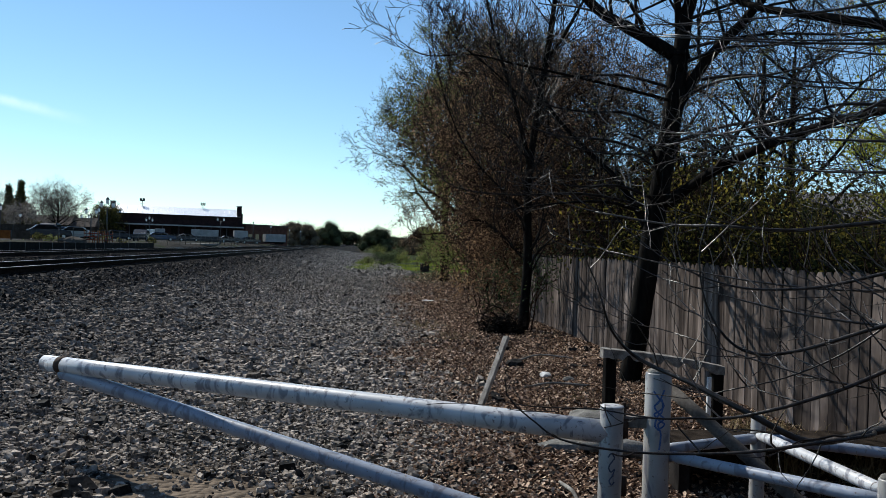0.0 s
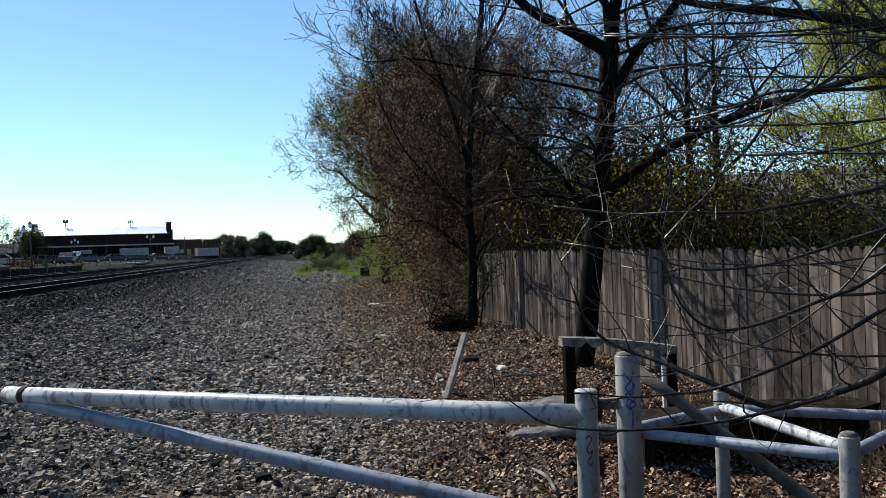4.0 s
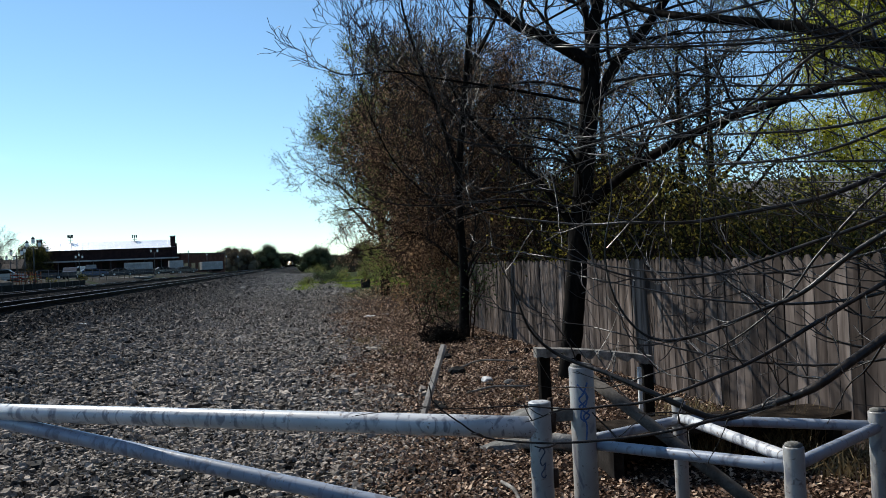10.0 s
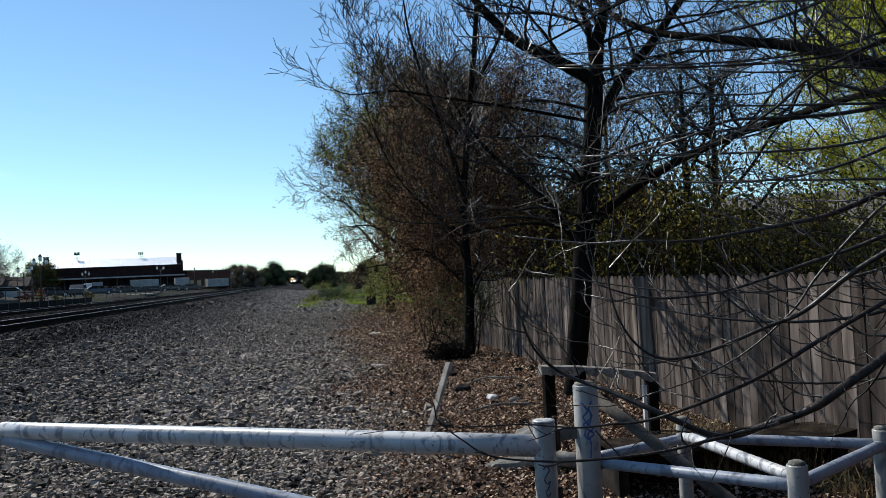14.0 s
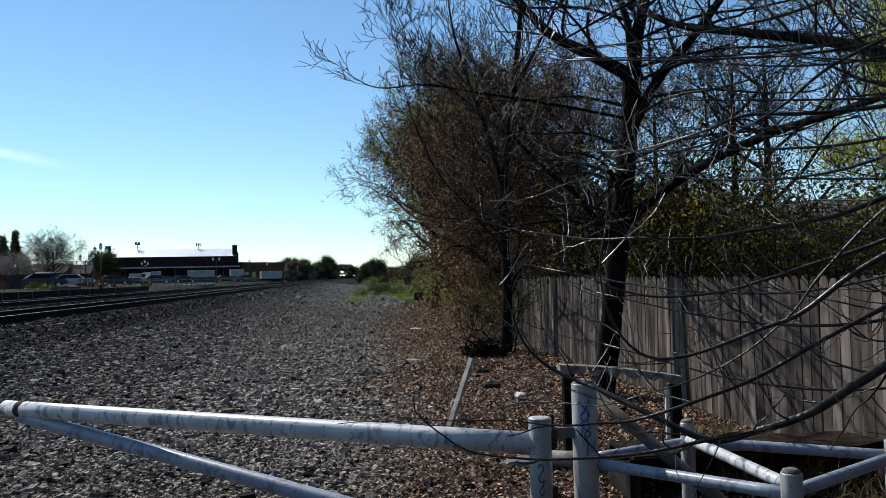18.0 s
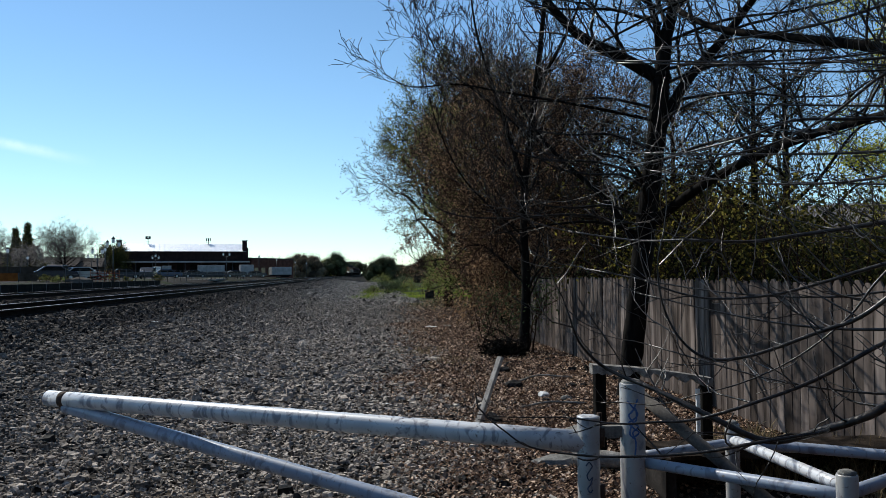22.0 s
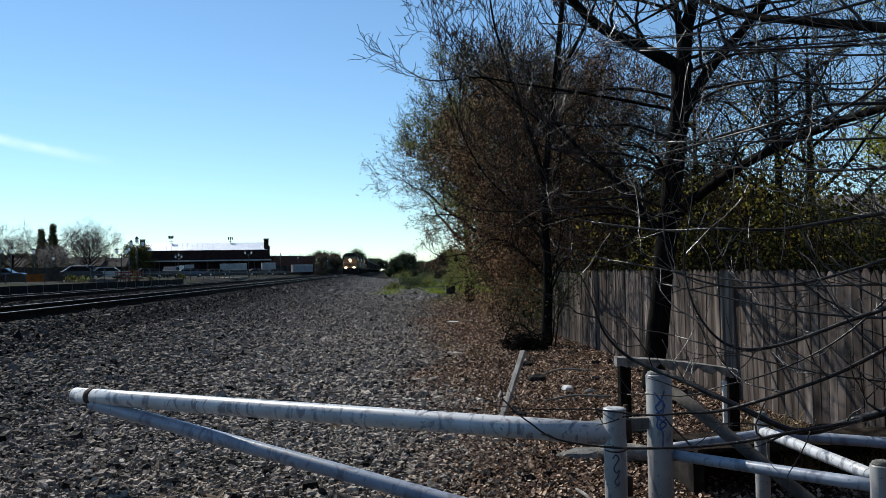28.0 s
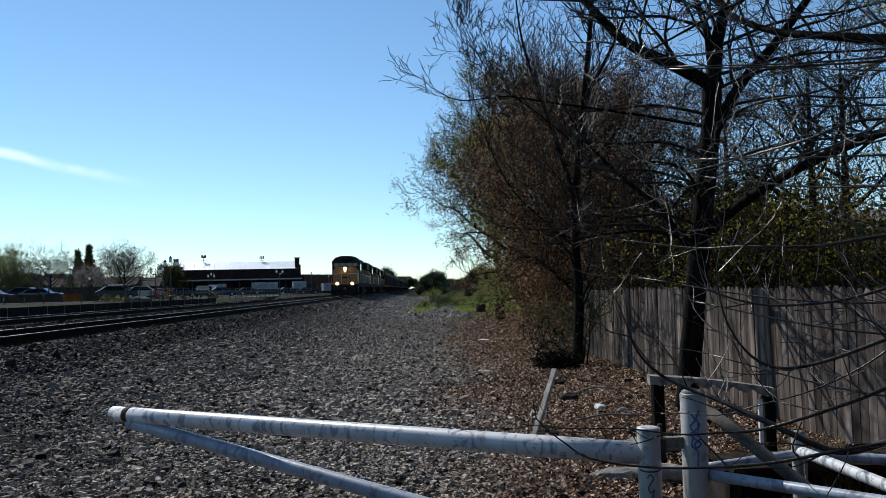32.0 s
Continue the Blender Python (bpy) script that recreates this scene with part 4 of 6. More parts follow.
def tree_overhang():
    """The tree just outside the gate whose limbs sweep across the view."""
    rng = random.Random(23)
    t = tagged(empty("tree", 3.72, 2.05), "bare tree whose long low limbs overhang the barrier", "tree")
    tw = Sticks()
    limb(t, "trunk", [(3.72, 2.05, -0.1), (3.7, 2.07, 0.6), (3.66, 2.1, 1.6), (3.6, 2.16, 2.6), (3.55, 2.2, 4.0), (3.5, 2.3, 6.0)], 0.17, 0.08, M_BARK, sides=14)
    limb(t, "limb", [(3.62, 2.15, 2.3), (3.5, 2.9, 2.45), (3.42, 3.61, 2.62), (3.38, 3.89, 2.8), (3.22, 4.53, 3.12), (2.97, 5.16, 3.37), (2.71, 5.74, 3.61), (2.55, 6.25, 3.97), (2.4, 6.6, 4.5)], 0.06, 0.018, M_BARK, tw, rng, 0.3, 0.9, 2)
    limb(t, "limb", [(3.67, 2.1, 1.35), (3.2, 2.6, 1.55), (2.74, 2.95, 1.46), (2.49, 2.95, 1.32), (2.2, 2.92, 1.18), (2.03, 2.92, 1.09), (1.87, 3.02, 1.01), (1.69, 3.13, 0.95), (1.47, 3.23, 1.05), (1.3, 3.42, 1.14), (1.18, 3.56, 1.19), (1.08, 3.6, 1.25), (0.97, 3.55, 1.36), (0.91, 3.52, 1.5)], 0.03, 0.005, M_TWIG, tw, rng, 0.19, 0.51, 1, kids=3, lift=0.1, up=0.05, wander=0.13, thin=0.0018)
    limb(t, "limb", [(3.66, 2.1, 1.55), (3.1, 2.6, 1.75), (2.69, 2.91, 1.66), (2.43, 2.86, 1.56), (2.1, 2.87, 1.41), (1.81, 2.94, 1.24), (1.51, 2.88, 1.16), (1.3, 2.98, 1.08), (1.15, 3.05, 1.06), (1.01, 3.09, 1.05), (0.8, 3.16, 1.07)], 0.016, 0.003, M_TWIG, tw, rng, 0.24, 0.58, 1, kids=3, lift=0.1, up=0.05, wander=0.13, thin=0.0018)
    limb(t, "limb", [(1.9, 3.0, 1.02), (1.77, 2.85, 1.04), (1.48, 2.79, 1.02), (1.29, 2.87, 0.97), (1.08, 2.96, 0.94), (0.86, 3.04, 0.93), (0.63, 3.1, 0.96), (0.52, 3.12, 1.03), (0.48, 3.13, 1.06)], 0.009, 0.003, M_TWIG, tw, rng, 0.3, 0.2, 0, kids=2)
    limb(t, "limb", [(3.62, 2.15, 1.95), (3.3, 2.8, 2.25), (2.98, 3.18, 2.2), (2.84, 3.3, 2.08), (2.54, 3.42, 1.95), (2.36, 3.54, 1.91), (2.17, 3.66, 1.88), (1.94, 3.78, 1.85), (1.71, 4.0, 1.87), (1.52, 4.29, 1.88), (1.2, 4.6, 1.95)], 0.022, 0.005, M_TWIG, tw, rng, 0.20, 0.80, 1, kids=3, lift=0.1, up=0.05, wander=0.13, thin=0.0018)
    limb(t, "limb", [(3.64, 2.12, 1.75), (3.2, 2.6, 2.05), (2.7, 2.9, 1.95), (2.57, 3.0, 1.85), (2.43, 3.12, 1.77), (2.25, 3.25, 1.7), (2.1, 3.35, 1.64), (1.91, 3.46, 1.58), (1.67, 3.58, 1.56), (1.51, 3.65, 1.59), (1.36, 3.71, 1.65)], 0.016, 0.004, M_TWIG, tw, rng, 0.21, 0.72, 1, kids=3, lift=0.1, up=0.05, wander=0.13, thin=0.0018)
    limb(t, "limb", [(3.65, 2.1, 1.65), (3.0, 2.4, 2.0), (2.43, 2.6, 1.85), (2.31, 2.7, 1.77), (2.16, 2.82, 1.65), (2.01, 2.93, 1.5), (1.87, 3.02, 1.43), (1.66, 3.14, 1.33), (1.5, 3.22, 1.3), (1.39, 3.27, 1.36), (1.31, 3.31, 1.51), (1.28, 3.32, 1.71), (1.31, 3.31, 1.89)], 0.018, 0.003, M_TWIG, tw, rng, 0.24, 0.65, 1, kids=3, lift=0.1, up=0.05, wander=0.13, thin=0.0018)
    limb(t, "limb", [(3.6, 2.18, 2.5), (3.45, 2.9, 2.62), (3.26, 3.47, 2.59), (3.12, 3.59, 2.55), (2.9, 3.77, 2.53), (2.66, 3.94, 2.54), (2.4, 4.1, 2.56), (2.2, 4.21, 2.49), (2.02, 4.63, 2.46), (1.75, 4.96, 2.41)], 0.02, 0.005, M_TWIG, tw, rng, 0.20, 0.87, 1, kids=3, lift=0.1, up=0.05, wander=0.13, thin=0.0018)
    limb(t, "limb", [(3.58, 2.18, 2.8), (3.3, 2.8, 2.95), (3.0, 3.16, 2.82), (2.79, 3.21, 2.8), (2.51, 3.44, 2.67), (2.32, 3.57, 2.5), (2.09, 3.7, 2.37), (1.86, 3.82, 2.31), (1.55, 3.96, 2.24)], 0.016, 0.004, M_TWIG, tw, rng, 0.22, 0.87, 1, kids=3, lift=0.1, up=0.05, wander=0.13, thin=0.0018)
    limb(t, "limb", [(3.6, 2.16, 2.1), (3.0, 2.5, 2.3), (2.57, 2.74, 2.05), (2.45, 2.85, 1.99), (2.33, 2.95, 1.86), (2.17, 3.06, 1.64), (2.08, 3.12, 1.49), (1.91, 3.23, 1.31), (1.7, 3.34, 1.18), (1.48, 3.45, 1.1)], 0.011, 0.003, M_TWIG, tw, rng, 0.24, 0.58, 1, kids=3, lift=0.1, up=0.05, wander=0.13, thin=0.0018)
    # high limbs, mostly above the view, added to shade the barrier
    limb(t, "limb", [(2.42, 6.5, 4.4), (1.9, 6.9, 5.2), (1.1, 7.1, 6.0), (0.2, 7.2, 6.8)], 0.02, 0.01, M_BARK, tw, rng, 0.12, 1.1, 3)
    limb(t, "limb", [(3.52, 2.25, 4.6), (2.9, 3.4, 5.4), (2.0, 4.6, 6.0), (1.0, 5.6, 6.4), (0.0, 6.3, 6.7)], 0.06, 0.015, M_BARK, tw, rng, 0.14, 1.3, 3, up=0.4)
    limb(t, "limb", [(3.5, 2.3, 5.2), (2.6, 2.9, 5.9), (1.6, 3.5, 6.4), (0.6, 4.3, 6.8)], 0.05, 0.015, M_BARK, tw, rng, 0.16, 1.3, 3, up=0.4)
    limb(t, "limb", [(3.5, 2.3, 5.6), (3.2, 3.6, 6.6), (2.8, 5.0, 7.2), (2.3, 6.2, 7.6)], 0.05, 0.015, M_BARK, tw, rng, 0.16, 1.3, 3, up=0.4)
    limb(t, "limb", [(3.56, 2.2, 3.4), (3.3, 3.3, 3.7), (2.9, 4.4, 3.8), (2.4, 5.4, 3.75), (1.9, 6.2, 3.6)], 0.03, 0.008, M_BARK, tw, rng, 0.25, 0.9, 2)
    for k in range(18):  # lesser limbs that droop over the fence side and turn up at the ends
        z0 = 1.45 + 2.3 * k / 17
        ex, ey = rng.uniform(1.3, 2.7), rng.uniform(3.2, 5.6)
        drop = rng.uniform(0.1, 0.5)
        p0, e = Vector((3.66, 2.1, z0)), Vector((ex, ey, z0 - drop + 0.25))
        sag = lambda s: p0.lerp(e, s) + Vector((0.35 * math.sin(3.14 * s), 0.1 * math.sin(5 * s), 0.2 * math.sin(3.14 * min(1, s * 2.2)) - drop * math.sin(3.14 * s) * s))
        limb(t, "limb", [p0, sag(0.2), sag(0.4), sag(0.6), sag(0.8), e], rng.uniform(0.012, 0.022), 0.004, M_TWIG, tw, rng, 0.26, 0.6, 1, kids=3, sides=8, lift=0.1, up=0.1, wander=0.1, thin=0.0018)
    tw.mesh("fine_branching", M_TWIG, t)


def crown_tree(x, y, label, height, spread, trunk_r, rng, twig_mat, leaf_mat, leaf, per_tip, scatter, limbs=9, reach=2.2, depth=3, base=0.2, lean=(0, 0), kids=4, lift=0.06, low=0.2, thin=0.004):
    """A tree or shrub with a trunk, limbs from its upper part, twigs and a crown of many leaves."""
    t = tagged(empty("tree", x, y, ground_z(x, y)), label, "tree")
    tw = Sticks()
    top = Vector((lean[0], lean[1], height * 0.8))
    part("trunk", tubed(smooth_line([(0, 0, -0.2), (lean[0] * 0.1, lean[1] * 0.1, height * 0.25), (lean[0] * 0.45, lean[1] * 0.45, height * 0.55), top], 4), [trunk_r * (1 - 0.06 * i) for i in range(13)], 10, wob=0.05, rng=rng), M_BARK, t)
    for k in range(limbs):
        f = low + (0.95 - low) * (k + 0.5) / limbs
        a = k * 2.4 + rng.uniform(-0.4, 0.4)
        at = Vector((lean[0] * f, lean[1] * f, height * 0.8 * f))
        out = spread * (0.55 + 0.45 * math.sin(math.pi * min(f + 0.15, 1)))
        d = Vector((math.cos(a), math.sin(a), 0.35 + 0.6 * f))
        ctrl = [at, at + d * out * 0.4, at + d * out * 0.75 + Vector((0, 0, out * 0.1)), at + d * out]
        r = trunk_r * (0.5 - 0.25 * f)
        limb_line = smooth_line(ctrl, 4)
        part("limb", tubed(limb_line, [r * (1 - 0.75 * i / (len(limb_line) - 1)) for i in range(len(limb_line))], 7), M_BARK, t)
        for i in range(2, len(limb_line), 2):
            dd = (limb_line[i] - limb_line[i - 1]).normalized() + Vector((rng.gauss(0, 0.6), rng.gauss(0, 0.6), rng.gauss(0.2, 0.5)))
            tw.grow(rng, limb_line[i], dd, reach * rng.uniform(0.6, 1.1), r * 0.3, depth, kids, lift, 0.25, thin=thin)
    tw.mesh("fine_branching", twig_mat, t)
    if per_tip:
        spots = [tuple(p) for p, _ in tw.tips]
        leaf_cloud("crown", spots, leaf_mat, t, rng, leaf, per_tip, scatter)
    return t


def hedge(x0, y0, x1, y1, h, depth, label, mat, rng, count, size):
    """A shaggy row of evergreen shrubs: stems inside, leaves in clumps."""
    t = tagged(empty("shrub", (x0 + x1) / 2, (y0 + y1) / 2), label, "shrub")
    o = Vector(t.location)
    tw, spots = Sticks(), []
    ln = math.hypot(x1 - x0, y1 - y0)
    for k in range(int(ln / 0.45)):
        f = (k + rng.random()) / (ln / 0.45)
        p = Vector((x0 + (x1 - x0) * f, y0 + (y1 - y0) * f, 0)) - o + Vector((rng.gauss(0, 0.2), rng.gauss(0, depth * 0.3), 0))
        tw.grow(rng, p, (rng.gauss(0, 0.15), rng.gauss(0, 0.15), 1), h * rng.uniform(0.6, 1.0), 0.025, 2, 6, 0.1, 0.15, keep=0.15)
    tw.mesh("inner_branching", M_BROWNTWIG, t)
    leaf_cloud("foliage", [tuple(p) for p, _ in tw.tips], mat, t, rng, size, count, 0.16)
    return t


tree_main()
tree_slim()
tree_overhang()
rng = random.Random(5)


def bush(x, y, w, d, h, mat, label, rng, count, size, z=None, name="shrub"):
    """A loose shrub or distant tree clump: stems inside, leaves in an uneven mound."""
    t = tagged(empty(name, x, y, ground_z(x, y) if z is None else z), label, name)
    tw = Sticks()
    for _ in range(max(5, int(w * 2))):
        a, f = rng.uniform(0, 6.283), rng.random() ** 0.5 * 0.7
        tw.grow(rng, (math.cos(a) * f * w / 2, math.sin(a) * f * d / 2, 0), (math.cos(a) * 0.35, math.sin(a) * 0.35, 1), h * rng.uniform(0.6, 0.95), max(size * 0.2, 0.012), 1, 5, 0.05, 0.15, thin=max(size * 0.06, 0.003))
    tw.mesh("inner_branching", M_BROWNTWIG, t)
    dense = size >= 0.2 and y > 120
    lumps = [(rng.uniform(-0.5, 0.5) * w, rng.uniform(-0.5, 0.5) * d, rng.uniform(0.1 if dense else 0.25, 1.0) * h) for _ in range(max(6, int(w * 3)))]
    spots = []
    for k in range(count):
        cx, cy, cz = rng.choice(lumps)
        edge = 1 - 0.75 * (cz / h) ** 2
        s = (0.11 if dense else 0.16) * min(w, h)
        spots.append((cx * edge + rng.gauss(0, s), cy * edge + rng.gauss(0, s), max(0.02, cz + rng.gauss(0, s * 0.8))))
    if dense:  # the close inner growth that no light passes
        core = bmesh.new()
        for cx, cy, cz in lumps:
            edge = 1 - 0.75 * (cz / h) ** 2
            g = bmesh.ops.create_icosphere(core, subdivisions=2, radius=0.17 * min(w, h), matrix=Matrix.Translation((cx * edge, cy * edge, cz * 0.9)))
            for v in g["verts"]:
                v.co += Vector((rng.gauss(0, 0.12), rng.gauss(0, 0.12), rng.gauss(0, 0.12)))
        tagged(part("inner_growth", core, mat, t, smooth=True), kind="stuff")
    leaf_cloud("foliage", spots, mat, t, rng, size, 2, size * 0.8)
    return t


crown_tree(4.9, 21.8, "dense tangled tree with reddish brown buds", 7.2, 2.3, 0.16, rng, M_BROWNTWIG, LEAF_BROWN, 0.055, 3, 0.1, limbs=21, reach=1.7, depth=3, low=0.04, kids=4, thin=0.005)
crown_tree(6.3, 20.9, "twiggy brown thicket tree beside the fence", 7.0, 2.5, 0.12, rng, M_BROWNTWIG, LEAF_BROWN, 0.05, 2, 0.12, limbs=18, reach=1.6, depth=3, low=0.05, kids=4, thin=0.005)
crown_tree(4.7, 26.5, "broad brown tangled tree leaning over the bare ground", 8.2, 2.8, 0.16, rng, M_BROWNTWIG, LEAF_BROWN, 0.06, 2, 0.14, limbs=17, reach=1.8, depth=3, low=0.08, lean=(-0.5, 0), kids=4, thin=0.006)
crown_tree(4.3, 40.0, "tall half-bare tree in thin fresh leaf with a dark trunk", 11.4, 2.6, 0.24, rng, M_BACKTWIG, LEAF_FRESH, 0.08, 2, 0.14, limbs=17, reach=1.8, lean=(-0.6, 0), low=0.28, kids=4, thin=0.008)
crown_tree(6.0, 37.0, "young tree in fresh green leaf beyond the tangle", 6.5, 2.2, 0.12, rng, M_BACKTWIG, LEAF_FRESH, 0.08, 6, 0.14, limbs=12, reach=1.3, low=0.12, kids=4, thin=0.006)
crown_tree(4.9, 31.0, "tree in yellow-green new leaf behind the tangle", 10.6, 2.8, 0.16, rng, M_BACKTWIG, LEAF_FRESH, 0.075, 5, 0.12, limbs=13, reach=1.7, low=0.3, kids=4, thin=0.006)
crown_tree(9.5, 23.5, "bare grey tree behind the fence", 8.0, 3.0, 0.15, rng, M_BACKTWIG, LEAF_FRESH, 0.06, 1, 0.1, limbs=10, reach=2.0, low=0.2, kids=3, thin=0.006)
crown_tree(12.6, 22.5, "spreading tree in thin olive leaf behind the fence", 9.6, 3.4, 0.17, rng, M_BACKTWIG, LEAF_FRESH, 0.06, 2, 0.14, limbs=10, reach=1.9, low=0.3, kids=3, thin=0.006)
crown_tree(18.8, 19.8, "tall tree in bright yellow-green spring leaf", 11.0, 3.8, 0.22, rng, M_BARK, LEAF_YELLOW, 0.09, 15, 0.24, limbs=16, reach=1.8, low=0.2, kids=4, thin=0.006)
crown_tree(9.6, 18.6, "spreading tree with dark sparse leaves behind the fence", 8.2, 2.2, 0.14, rng, M_BACKTWIG, LEAF_DARK, 0.07, 1, 0.12, limbs=7, reach=1.5, low=0.4, kids=3, thin=0.006)
hedge(5.4, 15.6, 8.0, 13.6, 2.9, 1.2, "dark evergreen shrubs with many yellowing leaves behind the fence", LEAF_OLIVE, rng, 9, 0.08)
hedge(8.0, 13.4, 10.4, 11.6, 2.6, 1.2, "dark evergreen shrubs behind the fence", LEAF_DARK, rng, 9, 0.08)
hedge(2.9, 17.6, 3.5, 16.2, 1.3, 0.6, "low ivy-leaved shrub against the fence", LEAF_IVY, rng, 6, 0.06)
for bx, by, bw, bd, bh, mt, lb in (
    (4.3, 31.0, 2.6, 2.0, 3.6, LEAF_FRESH, "young green shrub under the trees"), (4.6, 27.5, 2.6, 2.0, 3.2, LEAF_BROWN, "brown bramble thicket at the foot of the trees"), (3.9, 24.5, 2.0, 1.6, 2.2, LEAF_BROWN, "brown bramble thicket at the foot of the trees"),
    (5.2, 19.5, 3.0, 2.0, 2.6, LEAF_BROWN, "brown bramble thicket at the foot of the trees"),
    (3.7, 21.0, 2.2, 2.0, 2.0, LEAF_BROWN, "brown bramble thicket at the foot of the trees"),
    (6.5, 18.2, 3.0, 2.0, 3.2, LEAF_DARK, "dark shrub behind the fence"),
    (9.5, 17.0, 5.0, 3.0, 3.4, LEAF_DARK, "dark shrub behind the fence"),
    (14.0, 15.5, 5.0, 3.0, 3.0, LEAF_DARK, "dark shrub behind the fence"),
    (12.0, 12.0, 4.0, 3.0, 2.2, LEAF_DARK, "dark shrub behind the fence"),
    (14.5, 9.5, 5.0, 3.0, 2.4, LEAF_DARK, "dark shrub behind the fence"),
    (8.5, 30.0, 6.0, 4.0, 5.0, LEAF_DARK, "dark evergreen mass far behind the fence"),
    (15.0, 29.0, 7.0, 4.0, 3.3, LEAF_DARK, "dark evergreen mass far behind the fence"),
    (23.0, 27.0, 8.0, 4.0, 3.0, LEAF_DARK, "dark evergreen mass far behind the fence"),
    (30.0, 20.0, 8.0, 5.0, 3.2, LEAF_DARK, "dark evergreen mass far behind the fence")):
    bush(bx, by, bw, bd, bh, mt, lb, rng, int(900 + 260 * bw), 0.09 if bw < 4 else 0.14)
for bx, by, bw, bh in ((8.0, 34.0, 7.0, 5.5), (14.0, 33.5, 7.0, 4.0), (20.0, 31.0, 7.0, 3.2), (26.0, 29.0, 8.0, 3.2), (11.0, 27.0, 5.0, 4.2), (16.5, 24.5, 5.0, 2.6)):
    bush(bx, by, bw, 3.0, bh, LEAF_DARK, "dense dark evergreen hedge far behind the fence", rng, 5200, 0.26)

# ---- train ----
M_YELLOW = mottled("yellow_engine_paint", (0.16, 0.06, 0.005), (0.24, 0.095, 0.008), 3, 0.45, world_space=False)
M_ENGINE = mottled("dark_engine_grey", (0.012, 0.012, 0.0135), (0.03, 0.03, 0.032), 2, 0.6, world_space=False)
M_BLACK = mottled("running_gear_black", (0.006, 0.006, 0.006), (0.016, 0.015, 0.014), 3, 0.8, world_space=False)
M_CAR = mottled("grimy_hopper_grey", (0.03, 0.029, 0.028), (0.07, 0.066, 0.062), 1.5, 0.7, world_space=False)
M_CARBROWN = mottled("grimy_car_brown", (0.03, 0.018, 0.014), (0.06, 0.036, 0.027), 1.5, 0.75, world_space=False)
M_GLASS, _n, _l, _b = material("dark_glass", 0.08)
_b.inputs["Base Color"].default_value = (0.02, 0.025, 0.03, 1)
M_HEADLIGHT = glow_material("headlight_glow", (1.0, 0.8, 0.5), 80.0)
M_SILVER = mottled("silver_rail", (0.45, 0.45, 0.44), (0.6, 0.6, 0.58), 3, 0.5, world_space=False)


def wheelset(parent, y, r=0.5):
    for s in (-0.75, 0.75):
        w = part("wheel", tubed([(s - 0.07, y, r), (s + 0.07, y, r)], r, 18), M_BLACK, parent)
        part("rim", tubed([(s - 0.072, y, r), (s + 0.072, y, r)], r * 0.78, 14), M_ENGINE, w)


def truck(parent, y, axles):
    span = 1.7
    ys = [y + (k - (axles - 1) / 2) * span for k in range(axles)]
    for s in (-1.05, 1.05):
        part("truck_frame", boxed(s - 0.1, ys[0] - 0.6, 0.35, s + 0.1, ys[-1] + 0.6, 0.8, 0.05), M_BLACK, parent)
    for q in ys:
        wheelset(parent, q)


